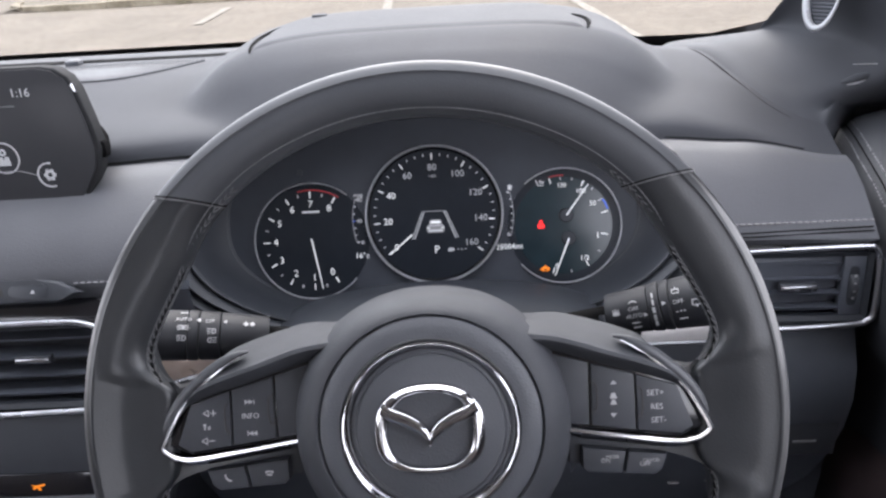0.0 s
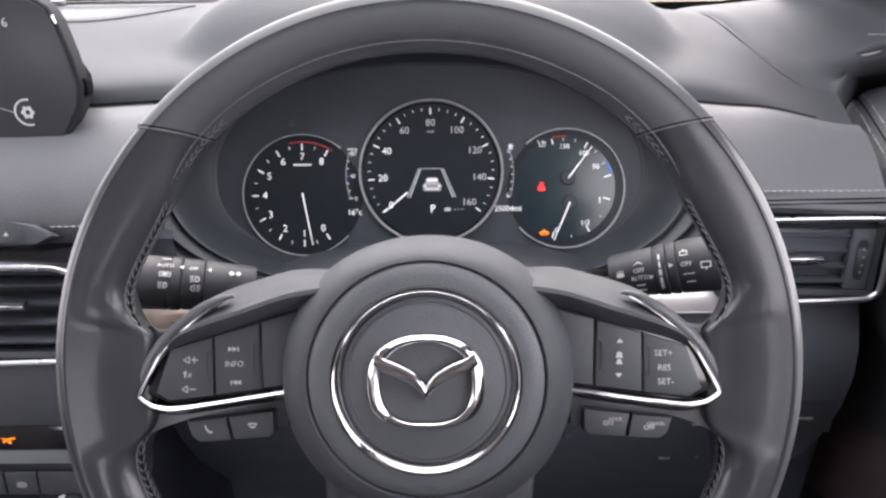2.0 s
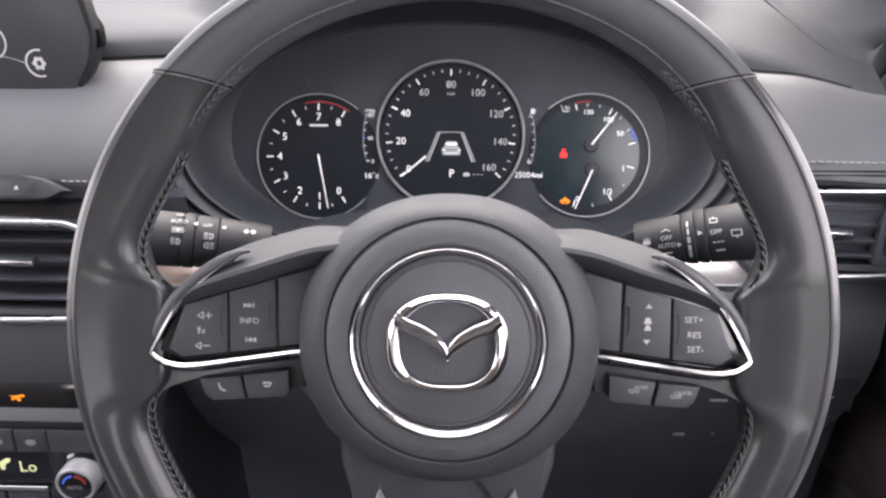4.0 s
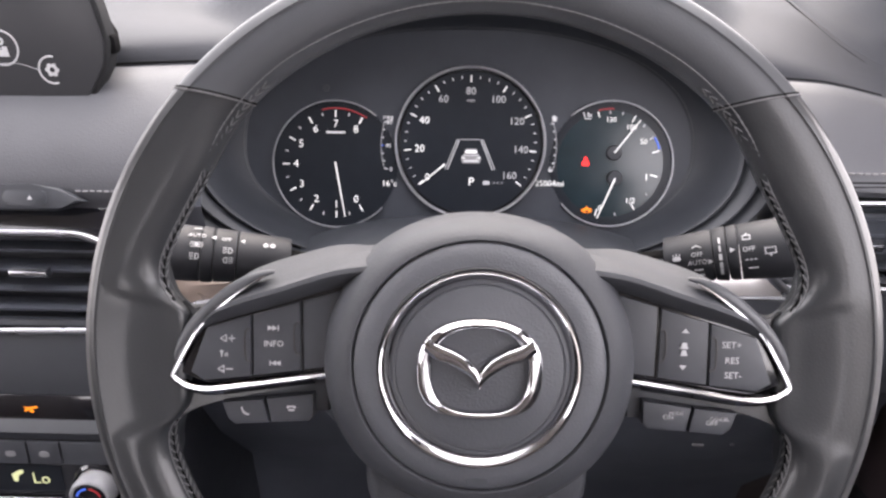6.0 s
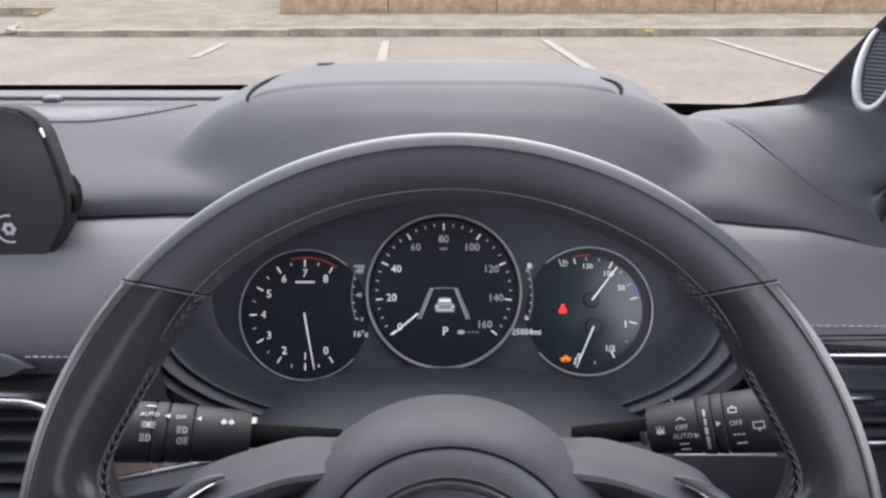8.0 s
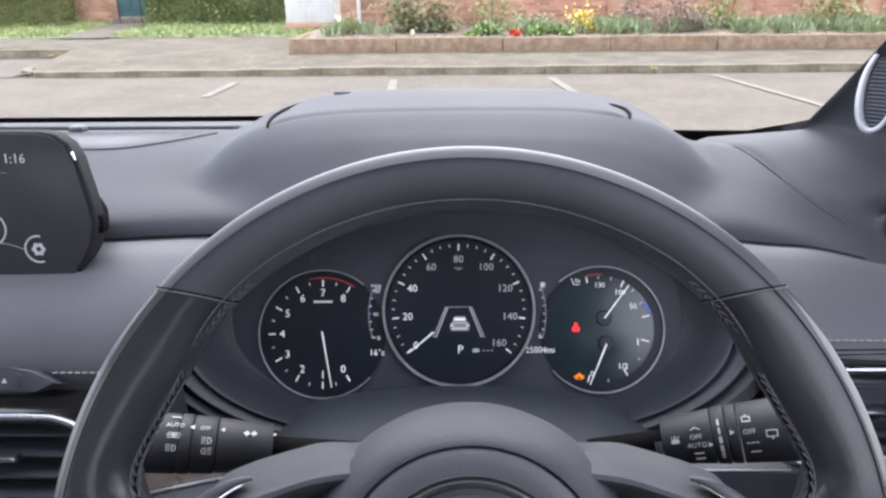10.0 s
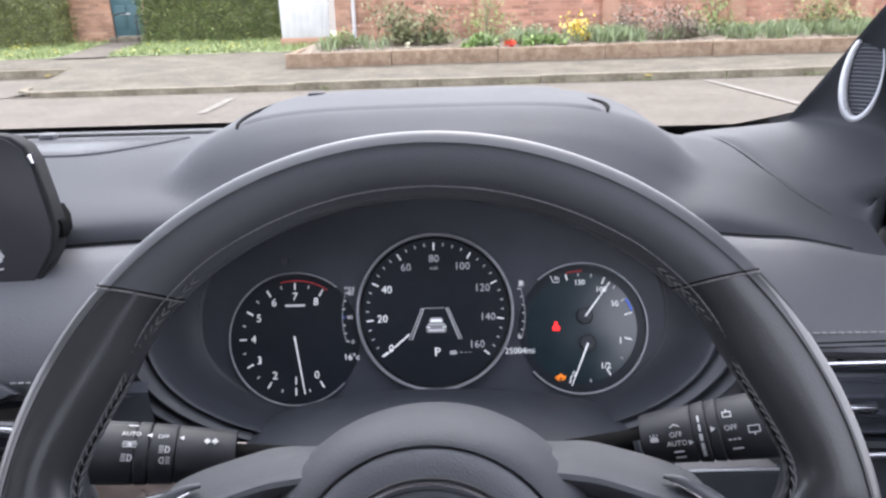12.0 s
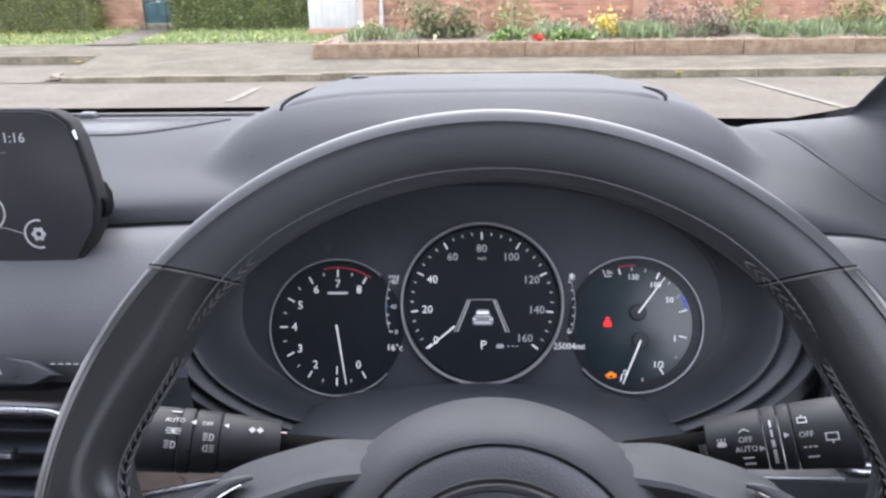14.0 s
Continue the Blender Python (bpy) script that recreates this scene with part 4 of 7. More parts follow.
def chrome_trim(sx):
    """A bevelled chrome strip: bright ridge, outer flank widening along the lower leg."""
    line = smooth_path([(x, y, w) for x, y, w in TRIM_LINE], 5)
    rows = []
    for i, p in enumerate(line):
        q, r = line[max(0, i - 1)], line[min(len(line) - 1, i + 1)]
        d = Vector((r.x - q.x, r.y - q.y)).normalized()
        n = Vector((d.y, -d.x))
        n = n if n.dot(Vector((p.x + 0.10, p.y - 0.008))) > 0 else -n
        z, w = 0.0084 + 0.0010 * smoothstep(0.012, 0.034, p.y), p.z
        f = 0.30 + 0.70 * smoothstep(0.040, 0.010, p.y)
        rows.append([(-sx * (p.x + n.x * o * f), p.y + n.y * o * f, z + h) for o, h in ((-0.0013, -0.0050), (-0.0012, -0.0006), (-0.0007, 0.0), (0.0004, 0.0), (0.0007, -0.0003), (w + 0.0004, -0.0004 - w * 1.05), (w + 0.0009, -0.0014 - w * 1.15), (w + 0.0011, -0.0075))])
    loft("chrome_trim", rows, M_CHROME, wheel, "bevelled chrome trim round the switches", wrap=False, caps=False)


slab("lower_spoke_plate", [(-0.033, -0.055), (0.033, -0.055), (0.030, -0.100), (0.029, -0.150), (-0.029, -0.150), (-0.030, -0.100)], -0.020, -0.0035, M_PLASTIC, wheel, "dark grey plate between the lower spokes", bevel=0.002)
for sx in (-1, 1):
    spoke_arm(sx)
    root = smooth_closed([(-0.050, 0.036), (-0.092, 0.0315), (-0.1068, 0.0285), (-0.1294, 0.0225), (-0.1434, 0.0188), (-0.1490, 0.0206), (-0.1530, 0.0255), (-0.1560, 0.0330), (-0.1600, 0.0460), (-0.170, 0.0460), (-0.172, 0.0), (-0.168, -0.070), (-0.1560, -0.0640), (-0.1525, -0.0545), (-0.1525, -0.0465), (-0.1505, -0.0395), (-0.1455, -0.0340), (-0.1375, -0.0300), (-0.122, -0.0255), (-0.100, -0.0208), (-0.078, -0.0165), (-0.060, -0.0140), (-0.050, -0.012)], 3)
    slab("spoke_core", mir(root, sx), -0.016, -0.0012, M_LEATHER, wheel, "black leather spoke core", bevel=0.0045, segs=4)
    strip_ = smooth_path([(-sx * x, y, z) for x, y, z in ((-0.0990, 0.0392, 0.0040), (-0.1040, 0.0382, 0.0048), (-0.1115, 0.0345, 0.0050), (-0.1235, 0.0262, 0.0048), (-0.1370, 0.0135, 0.0042), (-0.1450, 0.0010, 0.0030), (-0.1495, -0.0110, 0.0010))], 5)
    tube("spoke_edge", strip_, [0.0010 + 0.0026 * smoothstep(0, 14, k) for k in range(len(strip_))], M_SMOOTH, wheel, "rounded black edge beside the chrome trim", sides=12)
    bed = [(-0.066, 0.0330), (-0.108, 0.0212), (-0.1335, 0.0140), (-0.1450, -0.0110), (-0.1320, -0.0165), (-0.064, -0.0078)]
    slab("switch_bed", mir(bed, sx), -0.010, 0.0052, M_GLOSS, wheel, "gloss black switch surround", bevel=0.001)
    chrome_trim(sx)
    keys = [[(-0.1392, -0.0098), (-0.1310, 0.0122), (-0.1095, 0.0188), (-0.1100, -0.0115), (-0.1330, -0.0140)],
            [(-0.1086, 0.0190), (-0.0860, 0.0254), (-0.0855, -0.0082), (-0.1090, -0.0113)],
            [(-0.0846, 0.0258), (-0.0665, 0.0310), (-0.0665, -0.0060), (-0.0843, -0.0080)]]
    for k, o in enumerate(keys):
        slab("switch", mir(o, sx), 0.003, 0.0082 - 0.0006 * k, M_PLASTIC, wheel, "black rocker switch", bevel=0.0010)
    for x, y0, y1 in ((-0.1092, -0.004, 0.012), (-0.0852, 0.000, 0.0155)):
        tube("switch_notch", smooth_path([(-sx * x, y1, 0.0084), (-sx * (x + 0.0030 * -1), y1 - 0.0016, 0.0084), (-sx * (x + 0.0030 * -1), y0 + 0.0016, 0.0084), (-sx * x, y0, 0.0084)], 4), 0.0004, M_FRIT, wheel, sides=6)
    for o in ([(-0.1262, -0.0265), (-0.1235, -0.0348), (-0.1195, -0.0378), (-0.1030, -0.0366), (-0.1055, -0.0245)], [(-0.1043, -0.0243), (-0.1018, -0.0365), (-0.0830, -0.0354), (-0.0805, -0.0328), (-0.0805, -0.0212)]):
        slab("lower_switch", mir(o, sx), -0.006, 0.0030, M_PLASTIC, wheel, "small black lower switch", bevel=0.0016)
    slab("lower_switch_bed", mir([(-0.128, -0.020), (-0.1225, -0.0345), (-0.074, -0.0320), (-0.074, -0.0120)], sx), -0.012, -0.003, M_PLASTIC, wheel, bevel=0.002)
    prong = [(-0.056, -0.050), (-0.0545, -0.070), (-0.047, -0.095), (-0.040, -0.130), (-0.036, -0.168), (-0.020, -0.170), (-0.024, -0.120), (-0.030, -0.085), (-0.020, -0.072), (-0.005, -0.066), (-0.005, -0.050)]
    slab("lower_spoke", mir(prong, sx), -0.020, 0.002, M_SPOKE, wheel, "dark grey lower spoke", bevel=0.006, segs=4)
    slab("lower_spoke_trim", mir([(-0.0345, -0.0805), (-0.0405, -0.100), (-0.0335, -0.150), (-0.0275, -0.150), (-0.0290, -0.090)], sx), -0.006, 0.0045, M_SATIN, wheel, "silver insert of the lower spoke", bevel=0.0012)


def mark(s, x, y, h, z=0.0084, mat=M_PRINT):
    text("switch_lettering", s, h, mat, wheel, Matrix.Translation((x, y, z)))


mark("INFO", -0.0985, 0.0048, 0.0030)
mark("SET+", 0.1195, 0.0085, 0.0031)
mark("RES", 0.1200, 0.0010, 0.0031)
mark("SET-", 0.1208, -0.0062, 0.0031)
mark("MODE", 0.0965, -0.0270, 0.0017, 0.0034)
mark("ON", 0.0928, -0.0290, 0.0024, 0.0034)
mark("CANCEL", 0.1175, -0.0295, 0.0017, 0.0034)
mark("OFF", 0.1140, -0.0315, 0.0024, 0.0034)


def wheel_icon(name, polys, x, y, z=0.0083, mat=M_PRINT):
    bm = bmesh.new()
    for poly in polys:
        lo = [bm.verts.new((px * 0.78 + x, py * 0.78 + y, z)) for px, py in poly]
        hi = [bm.verts.new((px * 0.78 + x, py * 0.78 + y, z + 0.0003)) for px, py in poly]
        bm.faces.new(hi)
        for i in range(len(poly)):
            bm.faces.new((lo[i], lo[(i + 1) % len(poly)], hi[(i + 1) % len(poly)], hi[i]))
    return part(name, bm, mat, wheel, smooth=False)


def tri(x, h, flip=1):
    return [(x - flip * h * 0.5, -h * 0.55), (x + flip * h * 0.5, 0), (x - flip * h * 0.5, h * 0.55)]


def bar(x0, y0, x1, y1):
    return [(x0, y0), (x1, y0), (x1, y1), (x0, y1)]


def outline(pts, w):
    """Thin strokes along a closed line."""
    out = []
    for p, q in zip(pts, pts[1:] + pts[:1]):
        d = Vector((q[0] - p[0], q[1] - p[1])).normalized() * w
        out.append([(p[0] + d.y, p[1] - d.x), (q[0] + d.y, q[1] - d.x), (q[0] - d.y, q[1] + d.x), (p[0] - d.y, p[1] + d.x)])
    return out


horn = outline([(-0.0026, 0.0), (0.0010, -0.0022), (0.0010, 0.0022)], 0.00028)
wheel_icon("track_symbol", [tri(-0.0026, 0.003), tri(0.0002, 0.003), bar(0.002, -0.0016, 0.0026, 0.0016)], -0.0980, 0.0126)
wheel_icon("track_symbol", [tri(0.0026, 0.003, -1), tri(-0.0002, 0.003, -1), bar(-0.0026, -0.0016, -0.002, 0.0016)], -0.0985, -0.0046)
wheel_icon("volume_symbol", horn + [bar(0.0022, -0.0003, 0.0066, 0.0003), bar(0.0041, -0.0022, 0.0047, 0.0022)], -0.1222, 0.0072)
wheel_icon("volume_symbol", horn + [bar(0.0022, -0.0003, 0.0066, 0.0003)], -0.1237, -0.0080)
wheel_icon("voice_symbol", [[(-0.002, 0.0016), (-0.0006, 0.0024), (0.0004, 0.0014), (-0.0004, 0.0002), (-0.0004, -0.002), (-0.0012, -0.002), (-0.0012, 0.0006), (-0.0016, 0.001)], bar(0.0012, -0.0018, 0.0017, 0.0004), bar(0.0024, -0.0018, 0.0029, 0.001)], -0.1232, -0.0004)
wheel_icon("arrow_symbol", [[(-0.0022, -0.0012), (0.0022, -0.0012), (0.0, 0.0016)]], 0.0975, 0.0150)
wheel_icon("arrow_symbol", [[(-0.0022, 0.0012), (0.0, -0.0016), (0.0022, 0.0012)]], 0.0970, -0.0026)
wheel_icon("distance_symbol", [[(-0.0020, 0.0006), (-0.0014, 0.0036), (0.0014, 0.0036), (0.0020, 0.0006)], bar(-0.0024, -0.0002, 0.0024, 0.0008), [(-0.0010, -0.001), (0.0010, -0.001), (0.0022, -0.0044), (-0.0022, -0.0044)]], 0.0972, 0.0065)
wheel_icon("phone_symbol", [[(-0.0026, 0.0024), (-0.0016, 0.0026), (-0.0012, 0.0006), (0.0006, -0.0014), (0.0024, -0.0016), (0.0026, -0.0026), (0.0006, -0.0028), (-0.0018, -0.0008)]], -0.1145, -0.0305, 0.0032)
wheel_icon("phone_symbol", [[(-0.0030, 0.0002), (-0.0026, 0.0018), (0.0026, 0.0018), (0.0030, 0.0002), (0.0018, 0.0), (0.0012, 0.0008), (-0.0012, 0.0008), (-0.0018, 0.0)], bar(-0.0018, -0.0016, 0.0018, -0.0004)], -0.0915, -0.0288, 0.0032)
# ---- steering column shroud and stalks ----
column = empty("steering_column", pose(0, 0, 0), "dark plastic steering column shroud behind the wheel", "steering column")


def arch(y, zt, half, zb, n=28, p=2.2):
    out = []
    for k in range(n):
        t = math.pi * k / (n - 1)
        c, s_ = math.cos(t), math.sin(t)
        out.append((half * math.copysign(abs(c) ** (2 / p), c), y, zb + (zt - zb) * abs(s_) ** (2 / p)))
    return out


loft("upper_shroud", [arch(0.395, 1.046, 0.085, 0.985), arch(0.43, 1.052, 0.112, 0.985), arch(0.47, 1.0555, 0.140, 0.98), arch(0.51, 1.0555, 0.160, 0.975), arch(0.56, 1.044, 0.172, 0.97), arch(0.60, 1.02, 0.175, 0.96)],
     M_BEZEL, column, "arched upper column shroud", wrap=False, caps=False)
loft("lower_shroud", [[(x, y, 0.985 - (z - 0.985) * 0.9) for x, y, z in arch(yy, 1.05, h, 0.985)] for yy, h in ((0.395, 0.072), (0.47, 0.10), (0.56, 0.12), (0.66, 0.11))], M_PLASTIC, column, "rounded lower column shroud", wrap=False, caps=False)


def stalk(name, a, b, label, radii, squeeze=1.0):
    """A stalk along its axis; local Z runs from the column to the tip."""
    a, b = Vector(a), Vector(b)
    z = (b - a).normalized()
    face = Vector((0, -0.80, 0.60))
    y = (face - z * face.dot(z)).normalized()
    x = y.cross(z)
    m = Matrix.Translation(a) @ Matrix((x, y, z)).transposed().to_4x4()
    ob = empty(name, m, label, "stalk")
    for k, (z0, z1, r0, r1, nm) in enumerate(radii):
        z0, z1 = z0 * squeeze, z1 * squeeze
        prof = [(0.0, z0), (r0 * 0.96, z0), (r0, z0 + 0.0008), (r1, z1 - 0.0008), (r1 * 0.96, z1), (0.0, z1)]
        secs = []
        for r, h in prof:
            secs.append([(1.0 * r * math.cos(2 * math.pi * j / 40), 0.86 * r * math.sin(2 * math.pi * j / 40), h) for j in range(40)])
        loft(nm, secs, M_SLOT if nm == "stem" else M_STALK, ob, caps=False)
    return ob


def stalk_at(flip, along, turn, r):
    """A pose on the stalk's skin, its lettering upright to the driver."""
    t = radians(90 + turn if flip else 90 - turn)
    r = r if flip else r * 0.942
    p = Vector((r * math.cos(t), 0.86 * r * math.sin(t), along * (1.0 if flip else 0.81)))
    n = Vector((math.cos(t), math.sin(t) / 0.86, 0)).normalized()
    right = Vector((0, 0, -1 if flip else 1))
    up = n.cross(right)
    return Matrix.Translation(p + n * 0.0002) @ Matrix((right, up, n)).transposed().to_4x4()


light_stalk = stalk("light_stalk", (-0.1142, 0.4575, 1.0625), (-0.2392, 0.4335, 1.0865), "black headlight stalk with white symbols behind the wheel",
                    [(-0.05, 0.004, 0.0060, 0.0070, "stem"), (0.004, 0.036, 0.0142, 0.0160, "sleeve"), (0.0365, 0.050, 0.0164, 0.0168, "fog_light_collar"), (0.0505, 0.0575, 0.0172, 0.0174, "pointer_collar"), (0.0580, 0.100, 0.0172, 0.0178, "light_switch_knob")])
wiper_stalk = stalk("wiper_stalk", (0.1128, 0.4535, 1.0700), (0.2318, 0.4225, 1.1075), "black wiper stalk with white symbols behind the wheel",
                    [(-0.05, 0.006, 0.0055, 0.0065, "stem"), (0.006, 0.0405, 0.0136, 0.0155, "sleeve"), (0.041, 0.050, 0.0158, 0.0165, "speed_ring"), (0.0505, 0.058, 0.0162, 0.0168, "pointer_collar"), (0.0585, 0.094, 0.0167, 0.0180, "rear_wiper_knob")], 0.81)


def stalk_text(ob, flip, s, along, turn, r, h):
    text("stalk_lettering", s, h, M_PRINT, ob, stalk_at(flip, along, turn, r))


def stalk_icon(ob, flip, polys, along, turn, r, name="stalk_symbol", mat=M_PRINT):
    bm = bmesh.new()
    for poly in polys:
        poly = [(x * 0.88, y * 0.88) for x, y in poly]
        vs = [bm.verts.new((x, y, 0)) for x, y in poly]
        up_ = [bm.verts.new((x, y, 0.0003)) for x, y in poly]
        bm.faces.new(up_)
        for i in range(len(poly)):
            bm.faces.new((vs[i], vs[(i + 1) % len(poly)], up_[(i + 1) % len(poly)], up_[i]))
    part(name, bm, mat, ob, at=stalk_at(flip, along, turn, r), smooth=False)


def hollow(w, h, t):
    return [bar(-w, -h, w, -h + t), bar(-w, h - t, w, h), bar(-w, -h + t, -w + t, h - t), bar(w - t, -h + t, w, h - t)]


lampD = [bar(0.0, -0.0022, 0.0007, 0.0022), [(0.0007, 0.0022), (0.0007, 0.0016), (0.0022, 0.0010), (0.0022, -0.0010), (0.0007, -0.0016), (0.0007, -0.0022), (0.0024, -0.0018), (0.0032, 0.0), (0.0024, 0.0018)]]
beams = [bar(-0.0036, y, -0.0008, y + 0.0005) for y in (-0.002, -0.0007, 0.0006, 0.0018)]
stalk_text(light_stalk, True, "AUTO", 0.0600, 34, 0.0176, 0.0026)
stalk_icon(light_stalk, True, [bar(-0.0045, -0.0002, -0.0008, 0.0004), bar(-0.004, 0.0012, -0.001, 0.0018), bar(-0.004, -0.0018, -0.001, -0.0012), bar(0.0008, -0.0002, 0.0045, 0.0004), bar(0.001, 0.0012, 0.004, 0.0018), bar(0.001, -0.0018, 0.004, -0.0012), bar(-0.001, -0.0016, 0.001, 0.0016)], 0.0600, 14, 0.0176)
stalk_icon(light_stalk, True, beams + lampD, 0.0605, -9, 0.0177)
stalk_icon(light_stalk, True, [tri(0, 0.0030, -1)], 0.0505, 32, 0.0174)
stalk_text(light_stalk, True, "OFF", 0.0432, 32, 0.0167, 0.0024)
stalk_icon(light_stalk, True, beams + lampD, 0.0415, 7, 0.0167)
stalk_icon(light_stalk, True, [[(-x, y) for x, y in q][::-1] for q in beams + lampD], 0.0415, -13, 0.0167)
stalk_icon(light_stalk, True, [tri(0, 0.0028, -1)], 0.0335, 32, 0.0160)
stalk_icon(light_stalk, True, [[(-0.0045, 0), (-0.002, 0.0024), (-0.002, 0.001), (-0.0006, 0.001), (-0.0006, -0.001), (-0.002, -0.001), (-0.002, -0.0024)], [(0.0045, 0), (0.002, -0.0024), (0.002, -0.001), (0.0006, -0.001), (0.0006, 0.001), (0.002, 0.001), (0.002, 0.0024)]], 0.0175, 28, 0.0152)
stalk_icon(light_stalk, True, [bar(-0.003, -0.0004, 0.003, 0.0004)], 0.0600, 54, 0.0176)

spray = [[(-0.0028, -0.001), (-0.002, 0.0012), (0.002, 0.0012), (0.0028, -0.001), (0.0018, -0.0018), (-0.0018, -0.0018)], bar(-0.0004, 0.0014, 0.0004, 0.0032), bar(-0.0024, 0.0016, -0.0017, 0.0028), bar(0.0017, 0.0016, 0.0024, 0.0028)]
stalk_icon(wiper_stalk, False, spray, 0.0152, -4, 0.0161)
stalk_icon(wiper_stalk, False, [[(-0.003, -0.0008), (0, 0.0008), (0.003, -0.0008), (0.003, -0.0002), (0, 0.0015), (-0.003, -0.0002)]], 0.0296, 16, 0.0167)
stalk_text(wiper_stalk, False, "OFF", 0.0296, 0, 0.0167, 0.0028)
stalk_text(wiper_stalk, False, "AUTO", 0.0294, -17, 0.0167, 0.0028)
stalk_icon(wiper_stalk, False, [bar(-0.003, -0.0004, 0.003, 0.0004)], 0.0296, -34, 0.0167)
stalk_icon(wiper_stalk, False, [bar(-0.003, -0.0007, 0.003, 0.0007)], 0.0300, -48, 0.0167)
stalk_icon(wiper_stalk, False, [tri(0, 0.0030, 1)], 0.0387, -17, 0.0172)
for t0 in (0, -17, -34, -51, -66):
    stalk_icon(wiper_stalk, False, [bar(-0.0006 - 0.0004 * (t0 < -30), -0.0021, 0.0006 + 0.0004 * (t0 < -30), 0.0021)], 0.0455, t0 + 24, 0.0174, "speed_mark")
stalk_icon(wiper_stalk, False, [tri(0, 0.0030, 1)], 0.0539, 2, 0.0179)
stalk_text(wiper_stalk, False, "OFF", 0.0648, 0, 0.0181, 0.0028)
stalk_icon(wiper_stalk, False, hollow(0.0026, 0.0018, 0.0006) + [bar(-0.0004, 0.0018, 0.0004, 0.003)], 0.0639, 24, 0.0181)
stalk_icon(wiper_stalk, False, hollow(0.0034, 0.0022, 0.0006) + [bar(-0.0004, -0.0036, 0.0004, -0.0022)], 0.0787, -6, 0.0185)
stalk_icon(wiper_stalk, False, [bar(-0.0035 + 0.0026 * k, -0.0003, -0.0017 + 0.0026 * k, 0.0003) for k in range(3)], 0.0657, -20, 0.0182)
stalk_icon(wiper_stalk, False, [bar(-0.003, -0.0004, 0.003, 0.0004)], 0.0666, -38, 0.0182)
lathe("stem_clip", [(0.0118, 0.0005), (0.0130, 0.0005 + 0.001), (0.0130, 0.0005 + 0.003), (0.0118, 0.0005 + 0.004)], M_PLASTIC, wiper_stalk, "grey clip on the stem", steps=14, a0=92, a1=128)

# ---- infotainment screen ----
screen = empty("infotainment_screen", pose(-0.3745, 0.572, 1.1798, 84, 0, 0), "black tablet-style car touchscreen showing a dark menu on the dash", "screen")
half = [(0.0, -0.0575), (0.086, -0.0575), (0.094, -0.0540), (0.103, -0.040), (0.1120, -0.026), (0.1155, -0.010), (0.1120, 0.012), (0.1068, 0.036), (0.1020, 0.046), (0.093, 0.0525), (0.082, 0.0545), (0.0, 0.0545)]
body = [(x, y) for x, y in half] + [(-x, y) for x, y in half[::-1][1:-1]]
slab("body", body, -0.013, 0.0, M_SEAL, screen, "black rounded casing", bevel=0.002, segs=3)
inner = [(x * 0.968, y * 0.972) for x, y in body]
M_SCREEN = material("dark_screen_glass", (0.0150, 0.0155, 0.0180), 0.3, color2=(0.0165, 0.0170, 0.0195), scale=60, emit=0.26, spec=0.3)
slab("display", inner, -0.001, 0.0012, M_SCREEN, screen, "smooth dark display glass", bevel=0.0005)
# Small satin chip stands in for the light glint on the casing's corner.
slab("corner_highlight", [(0.1032, 0.0400), (0.1044, 0.0406), (0.1062, 0.0348), (0.1050, 0.0342)], -0.002, 0.0016, M_SATIN, screen, "bright highlight set on the corner of the casing", bevel=0.0006)
loft("mount", [[(x, y, -0.013) for x, y in [(0.06, -0.05), (0.100, -0.024), (0.105, -0.016), (0.105, -0.006), (0.100, 0.002), (-0.06, 0.03), (-0.100, 0.004), (-0.105, -0.016), (-0.100, -0.024), (-0.06, -0.05)]],
               [(x, y, -0.045) for x, y in [(0.06, -0.055), (0.098, -0.026), (0.102, -0.018), (0.102, -0.008), (0.098, 0.0), (-0.06, 0.02), (-0.098, -0.004), (-0.102, -0.018), (-0.098, -0.026), (-0.06, -0.055)]]], M_SLOT, screen, "black screen mount")
for sx in (-1, 1):
    slab("edge_knob", superellipse(sx * 0.1150, -0.0115, 0.0030, 0.0066, 3, 24), -0.011, -0.003, M_SLOT, screen, "small black edge knob", bevel=0.0012)


def sc(x, z):
    return Matrix.Translation((x + 0.372, (z - 1.182) / math.cos(radians(6)), 0.0014))


text("clock_reading", "1:16", 0.0066, M_PRINT, screen, sc(-0.3085, 1.2175))
box("status_line", (-0.030, -0.0002, 0), (0.030, 0.0002, 0.0002), M_DIMPRINT, screen, at=sc(-0.345, 1.208))
box("status_mark", (-0.0012, -0.002, 0), (0.0012, 0.002, 0.0002), M_DIMPRINT, screen, at=sc(-0.330, 1.214))
c = sc(-0.334, 1.1685).translation
ring_arc("menu_ring", (c.x, c.y), 0.0120, 0.0012, c.z + 0.0002, M_PRINT, screen, 0, 360, "lit round menu ring", height=0.0003)
slab("map_symbol", [(c.x - 0.005, c.y - 0.006), (c.x + 0.005, c.y - 0.006), (c.x + 0.004, c.y + 0.001), (c.x + 0.001, c.y + 0.001), (c.x, c.y - 0.002), (c.x - 0.001, c.y + 0.001), (c.x - 0.004, c.y + 0.001)], c.z, c.z + 0.0003, M_PRINT, screen)
ring_arc("pin_symbol", (c.x, c.y + 0.0045), 0.0020, 0.0016, c.z + 0.0002, M_PRINT, screen, 0, 360, height=0.0003, steps=24)
c = sc(-0.3005, 1.1535).translation
ring_arc("menu_ring", (c.x, c.y), 0.0095, 0.0013, c.z + 0.0002, M_PRINT, screen, 75, 290, "lit partial menu ring", height=0.0003)
